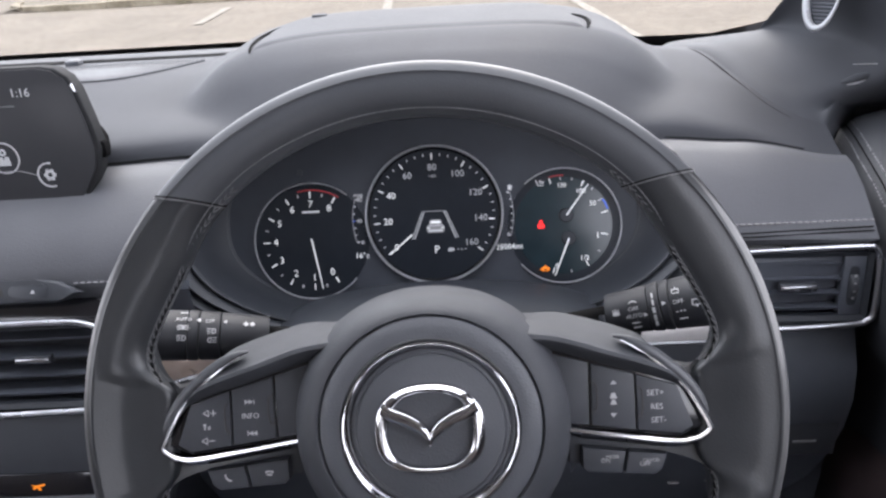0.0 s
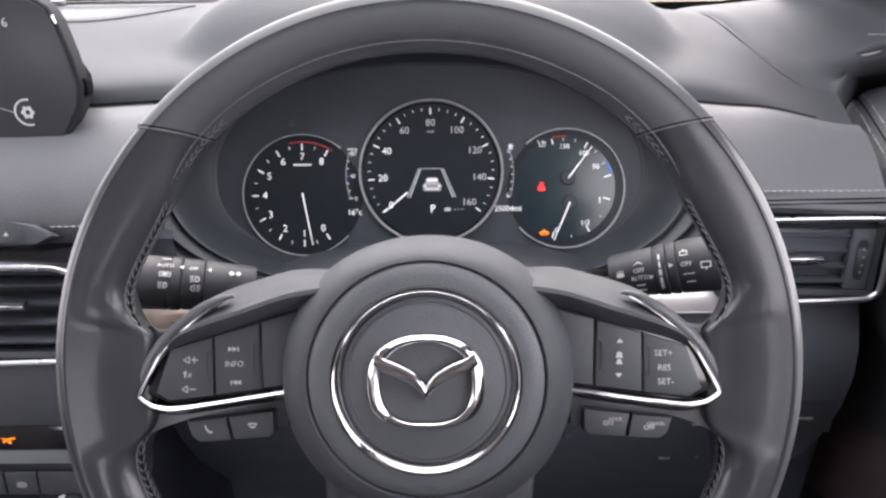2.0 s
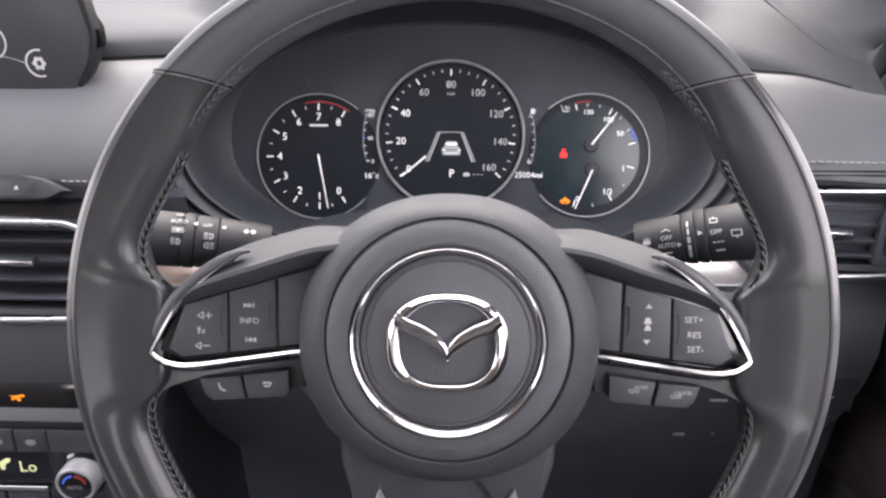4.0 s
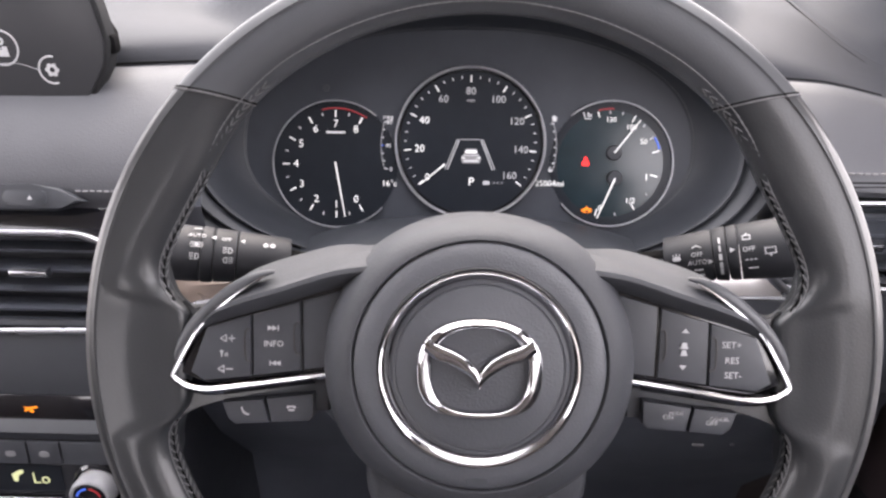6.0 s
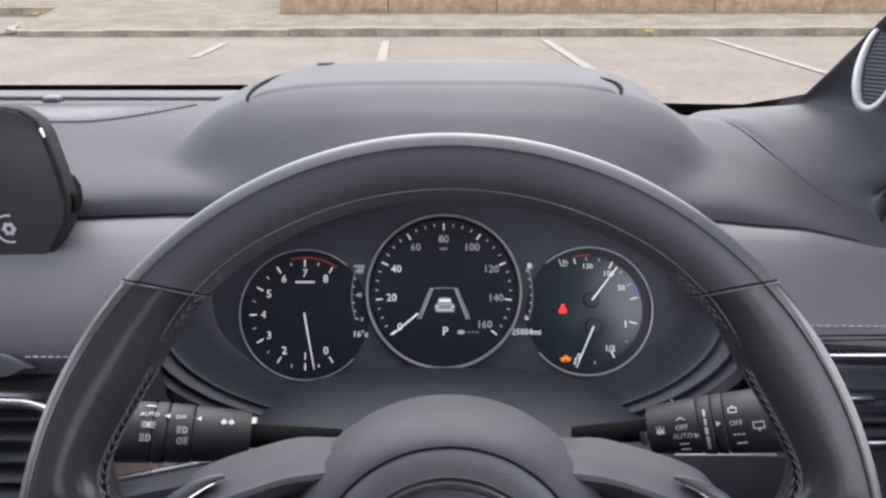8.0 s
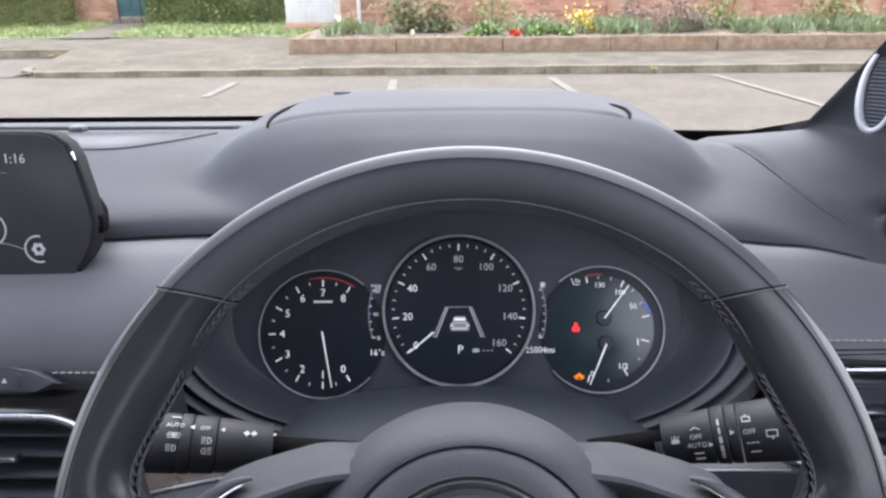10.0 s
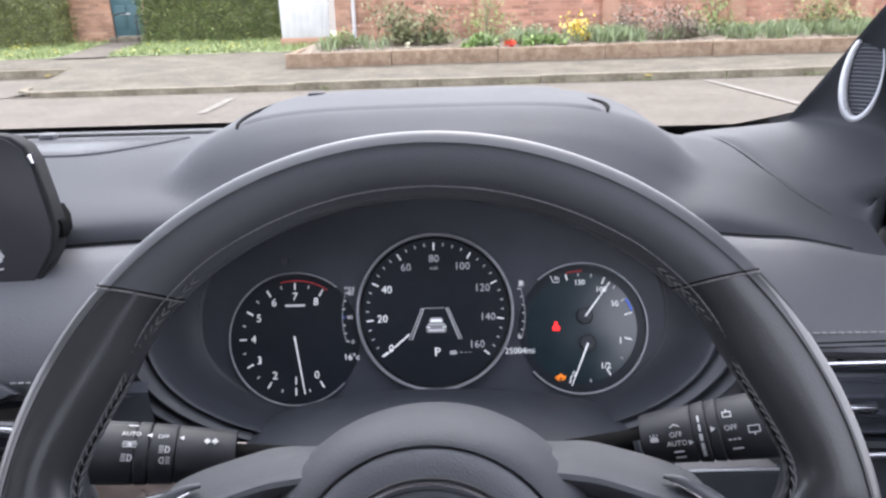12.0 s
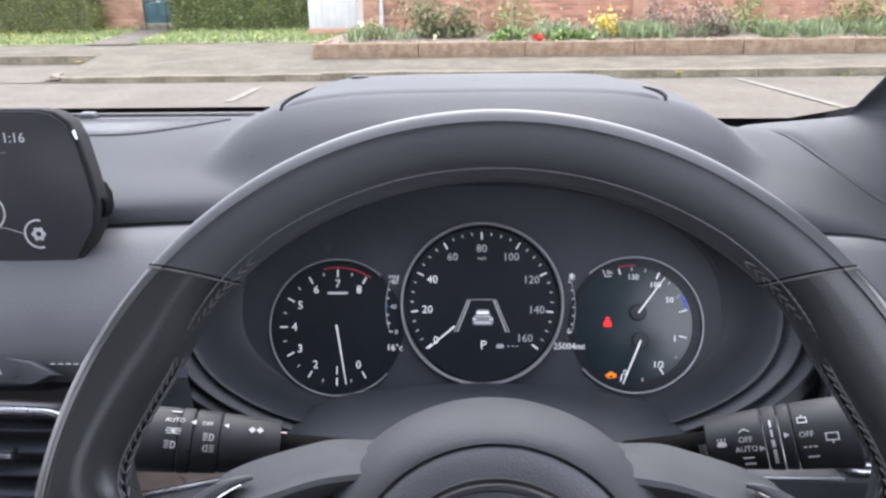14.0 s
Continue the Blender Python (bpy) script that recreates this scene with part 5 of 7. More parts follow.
ring_arc("gear_symbol", (c.x, c.y), 0.0030, 0.0022, c.z + 0.0002, M_PRINT, screen, 0, 360, height=0.0003, steps=24)
for k in range(6):
    slab("gear_tooth", [(c.x + rr * math.cos(radians(60 * k + da)), c.y + rr * math.sin(radians(60 * k + da))) for rr, da in ((0.0036, -16), (0.005, -12), (0.005, 12), (0.0036, 16))], c.z, c.z + 0.0003, M_PRINT, screen)
arcpts = [Vector((sc(-0.372, 1.149).translation.x + x, sc(-0.372, 1.149).translation.y + y, c.z + 0.0002)) for x, y in ((-0.02, -0.004), (0.02, 0.006), (0.045, 0.009), (0.062, 0.0045))]
tube("menu_curve", smooth_path(arcpts, 6), 0.0003, M_DIMPRINT, screen, sides=6)
ring_arc("menu_ring", (-0.03, -0.012), 0.0150, 0.0026, c.z + 0.0002, M_PRINT, screen, 0, 360, "lit round menu ring", height=0.0003)

# ---- air vents ----


def vent(name, w, h, m, label, tab_x, wheel_side, corner, tab_y=0.0):
    """An air vent in its own XY plane; Z towards the driver."""
    ob = empty(name, m, label, "air vent", "dashboard air vents")
    bw, bh = w / 2, h / 2
    bm = bmesh.new()
    outer = [(-bw - 0.004, -bh - 0.004), (bw + 0.004, -bh - 0.004), (bw + 0.004, bh + 0.004), (-bw - 0.004, bh + 0.004)]
    inner_ = [(-bw, -bh), (bw, -bh), (bw, bh), (-bw, bh)]
    vo = [bm.verts.new((x, y, 0.002)) for x, y in outer]
    vi = [bm.verts.new((x, y, 0.0)) for x, y in inner_]
    vb = [bm.verts.new((x, y, -0.03)) for x, y in inner_]
    for i in range(4):
        j = (i + 1) % 4
        bm.faces.new((vo[i], vo[j], vi[j], vi[i]))
        bm.faces.new((vi[i], vi[j], vb[j], vb[i]))
    bm.faces.new(vb)
    part("housing", bm, M_BEZEL, ob, "black vent housing", smooth=False)
    for k in range(4):
        y = -bh + h * (k + 0.5) / 4
        prof = [(0.0022, 0.0), (0.0012, -0.0022), (-0.008, -0.0030), (-0.016, -0.0010), (-0.016, 0.0010), (-0.008, 0.0014)]
        secs = [[(x, y + pz, -0.004 + py) for py, pz in prof] for x in (-bw + 0.001, bw - (0.0175 if wheel_side else 0.001))]
        loft("louvre", secs, M_FASCIA, ob, "black vent louvre")
    box("tab_base", (tab_x - 0.0145, tab_y - 0.0035, -0.004), (tab_x + 0.0145, tab_y + 0.0035, 0.0022), M_PLASTIC, ob, bevel=0.0012)
    box("tab_insert", (tab_x - 0.0140, tab_y - 0.0022, 0.0015), (tab_x + 0.0140, tab_y + 0.0022, 0.0042), M_SATIN, ob, "silver insert of the vent tab", bevel=0.0012)
    if wheel_side:
        box("thumbwheel_panel", (bw - 0.017, -bh, -0.010), (bw, bh, -0.0005), M_FASCIA, ob, "satin grey panel beside the louvres", bevel=0.001)
        slab("thumbwheel_slot", superellipse(bw - 0.0085, 0.0, 0.0040, 0.0165, 4, 32), -0.0006, 0.0, M_BEZEL, ob, "dark slot of the thumbwheel")
        lathe("thumbwheel", [(0.0, -0.0036), (0.0150, -0.0036), (0.0160, -0.0026), (0.0160, 0.0026), (0.0150, 0.0036), (0.0, 0.0036)], M_PLASTIC, ob, "ribbed thumbwheel", steps=40, at=pose(bw - 0.0085, 0.0, -0.0125, 0, 90, 0))
        for k in range(4):
            box("thumbwheel_mark", (bw - 0.0096, -0.0105 + 0.0062 * k, 0.0018), (bw - 0.0074, -0.0085 + 0.0062 * k, 0.0036 - 0.0006 * abs(k - 1.5)), M_DIMPRINT, ob, bevel=0.0004)
    tube("chrome_frame", smooth_path(corner, 5), 0.0026, M_SATIN, ob, "satin chrome vent frame", sides=10, flat=0.8)
    return ob


vent("air_vent", 0.112, 0.050, pose(0.280, 0.535, 1.037, 82, 0, -3), "black side air vent with satin chrome frame and louvres", 0.005, True,
     [(-0.060, -0.0345, 0.004), (0.0, -0.0345, 0.004), (0.050, -0.0315, 0.004), (0.060, -0.0285, 0.004), (0.0645, -0.020, 0.004), (0.0635, 0.020, 0.004), (0.0590, 0.0325, 0.004), (0.046, 0.0345, 0.004), (0.0, 0.0335, 0.004), (-0.046, 0.032, 0.004)])
vent("air_vent", 0.165, 0.064, pose(-0.338, 0.502, 1.0145, 82, 0, 0), "black centre air vent with satin chrome frame and louvres", 0.015, False,
     [(-0.09, 0.0392, 0.004), (0.0, 0.0395, 0.004), (0.048, 0.0393, 0.004), (0.064, 0.0365, 0.004), (0.082, 0.0275, 0.004), (0.098, 0.012, 0.003), (0.1065, -0.010, 0.002), (0.105, -0.028, 0.002), (0.094, -0.0370, 0.002), (0.04, -0.0395, 0.003), (-0.09, -0.0415, 0.004)], 0.007)
# gloss panel over the centre vents, with the hazard switch strip above it
console = empty("centre_stack", pose(0, 0, 0), "gloss black centre stack with switches and climate controls", "centre stack")
loft("gloss_panel", [[(x, 0.524, 1.076), (x, 0.514, 1.068), (x, 0.507, 1.060), (x, 0.504, 1.050)] for x in [-0.52 + 0.30 * k / 20 for k in range(21)]], M_GLOSS, console, "blue-black gloss panel", wrap=False, caps=False)
strip = [(-0.45, -0.009), (-0.297, -0.009), (-0.286, -0.0070), (-0.270, -0.002), (-0.288, 0.0072), (-0.306, 0.0092), (-0.45, 0.0092)]
slab("hazard_strip", strip, -0.01, 0.003, M_BEZEL, console, "black switch strip", bevel=0.002, at=pose(0, 0.509, 1.079, 62, 0, 0))
slab("hazard_switch", superellipse(-0.311, 0.0, 0.0155, 0.0056, 4, 32), 0.0, 0.0036, M_BEZEL, console, "black hazard light switch", bevel=0.0012, at=pose(0, 0.509, 1.079, 62, 0, 0))
slab("hazard_mark", [(-0.3092, -0.0014), (-0.3056, -0.0014), (-0.3074, 0.0016)], 0.0036, 0.0039, M_PRINT, console, at=pose(0, 0.509, 1.079, 62, 0, 0))
slab("slot_cover", superellipse(-0.349, 0.0, 0.018, 0.0045, 4, 32), 0.0, 0.0034, M_FRIT, console, "dark slot", bevel=0.0008, at=pose(0, 0.509, 1.079, 62, 0, 0))
# lower panels of the stack
loft("lower_panel", [[(x, 0.508, 0.979), (x, 0.494, 0.972), (x, 0.484, 0.950), (x, 0.473, 0.920), (x, 0.472, 0.910)] for x in (-0.56, -0.40, -0.30, -0.27, -0.245)], M_BEZEL, console, "grey satin panel under the vents", wrap=False, caps=False)
box("indicator_panel", (-0.46, -0.012, 0), (-0.283, 0.011, 0.002), M_GLOSS, console, "dark indicator strip", bevel=0.0008, at=pose(0, 0.4735, 0.918, 76, 0, 0))
slab("airbag_light", [(-0.008, 0.002), (-0.002, 0.0015), (0.006, 0.0032), (0.007, 0.001), (0.001, 0.0002), (0.003, -0.0036), (0.0, -0.004), (-0.002, -0.0012), (-0.005, -0.0032), (-0.007, -0.002), (-0.0045, 0.0002)], 0.0021, 0.0026, M_AMBER, console, "lit amber indicator", at=pose(-0.3355, 0.4735, 0.9172, 76, 0, 0) @ Matrix.Diagonal((0.78, 0.78, 1, 1)))
loft("step", [[(x, 0.472, 0.910), (x, 0.466, 0.908), (x, 0.460, 0.904), (x, 0.460, 0.899), (x, 0.461, 0.8965), (x, 0.476, 0.895), (x, 0.476, 0.80), (x, 0.48, 0.70)] for x in (-0.56, -0.40, -0.30, -0.262, -0.235)], M_BEZEL, console, "stepped black console face", wrap=False, caps=False)
loft("side_wall", [[(-0.245, 0.508, 0.979), (-0.245, 0.474, 0.924), (-0.235, 0.458, 0.905), (-0.235, 0.44, 0.80), (-0.235, 0.46, 0.40)], [(-0.24, 0.56, 0.979), (-0.24, 0.58, 0.924), (-0.23, 0.60, 0.905), (-0.23, 0.62, 0.80), (-0.23, 0.62, 0.40)]], M_PLASTIC, console, "side of the console", wrap=False, caps=False)
climate = empty("climate_control", pose(-0.3615, 0.4565, 0.8645, 80, 0, 0), "black climate control panel with silver dial and lit display", "climate panel")
slab("panel", [(-0.16, -0.05), (0.105, -0.05), (0.112, -0.04), (0.112, 0.02), (0.100, 0.034), (0.085, 0.036), (-0.16, 0.036)], -0.01, 0.001, M_GLOSS, climate, "gloss black panel", bevel=0.002)
for k in range(5):
    x = -0.1 + 0.0262 * k + 0.03
    slab("upper_button", [(x - 0.0124, 0.011), (x + 0.0124, 0.011), (x + 0.0124, 0.031), (x - 0.0124, 0.031)], 0.0, 0.0038, M_PLASTIC, climate, "black climate button", bevel=0.0012)
    slab("button_mark", superellipse(x, 0.0205, 0.0040, 0.0026, 3, 14), 0.0039, 0.0042, M_DIMPRINT, climate)
slab("upper_button", [(0.0482, 0.011), (0.092, 0.011), (0.098, 0.020), (0.088, 0.031), (0.0482, 0.031)], 0.0, 0.0034, M_PLASTIC, climate, "blank black button", bevel=0.0012)
slab("display", [(-0.12, -0.016), (0.044, -0.016), (0.044, 0.008), (-0.12, 0.008)], 0.0008, 0.0014, M_FACE, climate, "black segment display")
text("temperature_reading", "Lo", 0.0100, M_GREENLCD, climate, Matrix.Translation((0.0270, -0.0040, 0.0020)))
slab("airflow_symbol", [(x + 0.0225, y) for x, y in [(-0.0175, -0.007), (-0.0145, -0.007), (-0.0135, -0.002), (-0.009, 0.001), (-0.009, 0.0035), (-0.0125, 0.0035), (-0.0185, -0.0005)]], 0.0014, 0.0020, M_GREENLCD, climate)
tube("silver_line", [(-0.16, -0.0235, 0.003), (-0.05, -0.0235, 0.003), (0.040, -0.0235, 0.003)], 0.0022, M_SATIN, climate, "silver line", sides=8, flat=0.5)
for k in range(4):
    x = -0.085 + 0.036 * k
    slab("lower_button", [(x - 0.0165, -0.047), (x + 0.0165, -0.047), (x + 0.0165, -0.0275), (x - 0.0165, -0.0275)], 0.0, 0.0034, M_PLASTIC, climate, "black climate button", bevel=0.0012)
    slab("button_mark", superellipse(x + 0.002, -0.035, 0.0060, 0.0026, 3, 14), 0.0035, 0.0038, M_DIMPRINT, climate)
DIAL = (0.0725, -0.0080)
lathe("dial_collar", [(0.0200, 0.0), (0.0200, 0.0035), (0.0180, 0.0055)], M_GLOSS, climate, "black dial collar", steps=48, center=DIAL)
lathe("dial_knob", [(0.0162, 0.002), (0.0162, 0.015), (0.0156, 0.0180), (0.0142, 0.0190), (0.0128, 0.0184)], M_RING, climate, "satin silver knurled knob", steps=64, center=DIAL)
lathe("dial_cap", [(0.0128, 0.0178), (0.0122, 0.0188), (0.0, 0.0192)], M_GLOSS, climate, "black dial cap", steps=48, center=DIAL)
ring_arc("blue_arc", DIAL, 0.0092, 0.0016, 0.0194, M_BLUE, climate, 95, 165, height=0.0003, steps=16)
ring_arc("red_arc", DIAL, 0.0092, 0.0016, 0.0194, M_REDLINE, climate, 15, 85, height=0.0003, steps=16)
text("dial_lettering", "AUTO", 0.0031, M_DIMPRINT, climate, Matrix.Translation((DIAL[0], DIAL[1] - 0.001, 0.0196)))

# ---- trim strip across the dash beside the column ----
trim_l = empty("wood_trim_strip", pose(0, 0, 0), "brown satin wood-look trim strip with silver lower edge", "dash trim", "dash trim strips")
loft("strip", [[(x, 0.528, 1.024), (x, 0.512, 1.018), (x, 0.506, 1.006 + (x + 0.238) * 0.12), (x, 0.507, 0.988 + (x + 0.238) * 0.24)] for x in (-0.238, -0.21, -0.19, -0.17, -0.15, -0.135)], M_WOOD, trim_l, wrap=False, caps=False)
tube("silver_edge", [(-0.240, 0.505, 0.9865), (-0.18, 0.505, 1.0009), (-0.135, 0.505, 1.0115)], 0.0014, M_SATIN, trim_l, "silver edge bead", sides=8)
loft("knee_pad", [[(x, 0.507, 0.987 + (x + 0.238) * 0.24), (x, 0.495, 0.978 + (x + 0.238) * 0.24), (x, 0.492, 0.960), (x, 0.51, 0.92), (x, 0.56, 0.85)] for x in (-0.232, -0.19, -0.14, -0.10)], M_PLASTIC, trim_l, wrap=False, caps=False)
# Right strip: sky reflection carried by its pale base colour.
trim_r = empty("wood_trim_strip", pose(0, 0, 0), "satin trim strip painted pale for its sky reflection, with silver lower edge", "dash trim", "dash trim strips")
loft("strip", [[(x - e * 0.018, 0.545, 1.030), (x - e * 0.014, 0.530, 1.024), (x - e * 0.008, 0.521, 1.013), (x, 0.520, 1.0005)] for x, e in ((0.160, 0), (0.18, 0), (0.205, 0.4), (0.230, 1))], M_SHEENWOOD, trim_r, wrap=False, caps=False)
tube("silver_edge", [(0.160, 0.519, 0.9995), (0.19, 0.519, 0.9995), (0.232, 0.519, 0.9995)], 0.0009, M_RING, trim_r, "silver edge bead", sides=8)
loft("knee_pad", [[(x, 0.526, 0.9985), (x, 0.521, 0.995), (x, 0.519, 0.987), (x, 0.519, 0.960), (x, 0.53, 0.92), (x, 0.57, 0.85)] for x in (0.10, 0.15, 0.20, 0.262)], M_PLASTIC, trim_r, wrap=False, caps=False)
tube("chrome_corner", smooth_path([(0.199, 0.512, 1.037), (0.2105, 0.513, 1.0260), (0.2200, 0.514, 1.0165), (0.2310, 0.515, 1.0085), (0.246, 0.517, 1.0058), (0.262, 0.520, 1.0052)], 5), 0.0034, M_SATIN, trim_r, "satin chrome corner bead", sides=10)
# small switch panel low beside the column
switches = empty("switch_panel", pose(0.315, 0.5218, 0.905, 84, 0, 0), "black lower switch panel with small pale marks", "switch panel")
slab("panel", [(-0.03, -0.03), (0.02, -0.03), (0.024, 0.03), (-0.03, 0.032)], -0.006, 0.0, M_PLASTIC, switches, bevel=0.002)
box("mark", (-0.0200, 0.0070, 0.0), (-0.0100, 0.0078, 0.0008), M_DIMPRINT, switches)
box("mark", (-0.0125, 0.0110, 0.0), (-0.0095, 0.0118, 0.0008), M_DIMPRINT, switches)
box("mark", (-0.0170, -0.0160, 0.0), (0.0030, -0.0140, 0.0008), M_DIMPRINT, switches)
slab("recess", [(0.001, 0.010), (0.006, 0.012), (0.010, 0.036), (0.002, 0.034)], 0.0, 0.0006, M_SLOT, switches, "dark switch recess")
knee = empty("lower_column_marks", pose(0.214, 0.560, 0.806, 0, 0, 0), "small pale switch marks under the column", "switch")
box("mark", (-0.0055, 0.0, -0.0014), (0.0050, 0.006, 0.0014), M_DIMPRINT, knee, bevel=0.0006)
box("mark", (0.0290, 0.0, 0.0006), (0.0325, 0.006, 0.0032), M_DIMPRINT, knee, bevel=0.0006)
box("mark", (0.0070, -0.032, 0.0690), (0.0220, -0.026, 0.0712), M_DIMPRINT, knee, bevel=0.0006)

# ---- A-pillar trim with tweeter, door panel ----
pillar = empty("pillar_trim", pose(0, 0, 0), "charcoal windscreen pillar trim with silver-ringed speaker", "pillar trim")
CREASE = [(0.238, 0.835), (0.252, 0.765), (0.265, 0.735), (0.280, 0.703), (0.297, 0.677), (0.318, 0.662), (0.337, 0.657), (0.350, 0.660)]
BESIDE = [(0.247, 0.845), (0.261, 0.775), (0.274, 0.745), (0.289, 0.714), (0.306, 0.689), (0.328, 0.674), (0.350, 0.672), (0.368, 0.684)]
ABOVE = [(0.264, 0.852), (0.284, 0.797), (0.301, 0.762), (0.318, 0.731), (0.338, 0.703), (0.359, 0.685)]
PILLAR_ROWS = [
    [(x, y, dash_height(x, y) - 0.003) for x, y in CREASE],
    [(x, y, dash_height(x, y) + 0.003) for x, y in BESIDE],
    [(x, y, dash_height(x, y) + 0.0085) for x, y in ABOVE] + [(0.386, 0.694, 1.137), (0.408, 0.735, 1.122)],
    [(0.312, 0.846, 1.174), (0.334, 0.805, 1.185), (0.352, 0.767, 1.188), (0.368, 0.733, 1.185), (0.386, 0.703, 1.179), (0.404, 0.675, 1.166), (0.422, 0.690, 1.146), (0.445, 0.740, 1.118)],
    [(0.338, 0.828, 1.178), (0.350, 0.795, 1.194), (0.364, 0.760, 1.202), (0.380, 0.725, 1.203), (0.396, 0.690, 1.202), (0.410, 0.655, 1.200), (0.428, 0.635, 1.185), (0.455, 0.650, 1.145)],
    [(0.343, 0.785, 1.212), (0.352, 0.755, 1.228), (0.362, 0.725, 1.238), (0.376, 0.690, 1.242), (0.390, 0.655, 1.244), (0.404, 0.620, 1.244), (0.420, 0.580, 1.234), (0.445, 0.565, 1.200)],
    [(0.345, 0.735, 1.254), (0.352, 0.705, 1.268), (0.361, 0.675, 1.276), (0.373, 0.640, 1.282), (0.386, 0.605, 1.285), (0.399, 0.570, 1.286), (0.414, 0.525, 1.280), (0.429, 0.49, 1.265)],
    [(0.340, 0.660, 1.306), (0.346, 0.630, 1.318), (0.354, 0.600, 1.326), (0.365, 0.565, 1.331), (0.377, 0.530, 1.334), (0.389, 0.495, 1.334), (0.404, 0.450, 1.328), (0.419, 0.42, 1.315)],
    [(0.330, 0.520, 1.386), (0.335, 0.490, 1.396), (0.342, 0.460, 1.402), (0.351, 0.425, 1.406), (0.361, 0.390, 1.408), (0.371, 0.355, 1.407), (0.384, 0.315, 1.402), (0.399, 0.285, 1.392)],
    [(0.314, 0.330, 1.476), (0.319, 0.300, 1.484), (0.325, 0.275, 1.488), (0.333, 0.245, 1.490), (0.342, 0.215, 1.490), (0.351, 0.185, 1.488), (0.364, 0.150, 1.482), (0.374, 0.12, 1.475)]]
cols = [smooth_path([row[k] for row in PILLAR_ROWS], 5) for k in range(8)]
rows = []
for pts in zip(*cols):
    pts = list(pts)
    rows.append(smooth_path([pts[0] + Vector((0.010, 0.02, -0.014))] + pts + [pts[-1] + Vector((0.010, 0.010, -0.03))], 4))
loft("trim_shell", rows, M_PILLAR, pillar, "smooth charcoal shell", wrap=False, caps=False)
# Dark tube draws the joint together with the shadow under the trim's edge.
tube("trim_gap", smooth_path([(x - 0.001, y - 0.001, dash_height(x, y) - 0.0002) for x, y in CREASE[:6]], 5), [0.0003 + 0.0004 * smoothstep(0, 8, k) * (1 - smoothstep(12, 25, k)) for k in range(26)], M_SLOT, pillar, "dark gap beside the dash, with the trim's edge shadow", sides=6)
tweeter = Matrix.Translation((0.354, 0.706, 1.2375)) @ look((0, 0, 0), (0.66, 0.70, -0.20)).to_3x3().to_4x4()
ring = [(0.0138 * math.cos(t) - 0.0032, 0.0345 * math.sin(t) + 0.0010, 0.0042) for t in [2 * math.pi * k / 56 for k in range(56)]]
tube("speaker_ring", ring, [0.0009 + 0.0027 * (0.5 - 0.5 * math.cos(2 * math.pi * (k / 56) - 0.6)) for k in range(56)], M_RING, pillar, "satin silver speaker ring", closed=True, sides=10, at=tweeter)
slab("speaker_mesh", [(x * 0.96, y * 0.96) for x, y, z in ring], -0.004, 0.0024, M_BEZEL, pillar, "dark speaker grille", at=tweeter)
for k in range(19):
    y = -0.0290 + 0.00322 * k
    w = 0.0132 * math.sqrt(max(0, 1 - (y / 0.0335) ** 2))
    tube("speaker_rib", [(-0.0032 - w, y + 0.001, 0.0024), (-0.0032, y + 0.001, 0.0036), (-0.0032 + w, y + 0.001, 0.0024)], 0.00080, M_FASCIA, pillar, "fine grille rib", sides=6, at=tweeter)
box("speaker_badge", (-0.0040, -0.0012, 0.004), (0.0040, 0.0012, 0.0052), M_DIMPRINT, pillar, "tiny unreadable badge", at=tweeter @ Matrix.Translation((-0.0108, -0.0225, 0.0030)) @ Matrix.Rotation(radians(-68), 4, "Z"))
door = empty("door_panel", pose(0, 0, 0), "black stitched leather door panel", "door panel")
prof = [(0.47, 1.075), (0.462, 1.100), (0.440, 1.112), (0.405, 1.113), (0.380, 1.107), (0.366, 1.094), (0.360, 1.07), (0.362, 1.02), (0.37, 0.98), (0.39, 0.95), (0.395, 0.85), (0.385, 0.80), (0.385, 0.70), (0.395, 0.40)]
rows = []
for k, y in enumerate((0.726, 0.721, 0.710, 0.690, 0.645, 0.59, 0.545, 0.45, 0.2, 0.0, -0.4, -0.9)):
    tuck = (0.030, 0.018, 0.008, 0.002, 0, 0, 0, 0, 0, 0, 0, 0)[k]
    out, drop = -0.0150 + 0.0285 * smoothstep(0.53, 0.70, y), -0.0068 + 0.0248 * smoothstep(0.53, 0.69, y)
    rows.append([(min(x + (out if z > 0.9 else -0.010) + tuck * (1 if z > 0.9 else 0.6), 0.475), y, z + drop * smoothstep(0.9, 1.05, z) - tuck * (0.8 if z > 1.0 else 0)) for x, z in prof])
door_tree = BVHTree.FromPolygons([p for row in rows for p in row], grid_faces(len(rows), len(prof), False))
loft("door_pad", rows, M_DOOR, door, "black leather door top", wrap=False, caps=False)
SEAM = [(0.390, 0.713, 1.106), (0.383, 0.700, 1.1105), (0.3785, 0.680, 1.1105), (0.3720, 0.645, 1.1060), (0.3625, 0.590, 1.0965), (0.3545, 0.545, 1.0895), (0.3515, 0.45, 1.0875), (0.3515, 0.2, 1.0875), (0.3515, 0.0, 1.0875)]


def laid(off_x, off_z, lift):
    """The seam line moved across the pad and laid on its skin."""
    out = []
    for p in smooth_path(SEAM, 8):
        q, n, _, _ = door_tree.find_nearest(p + Vector((off_x, 0, off_z)))
        out.append(q + (n if n.z > 0 else -n) * lift)
    return out


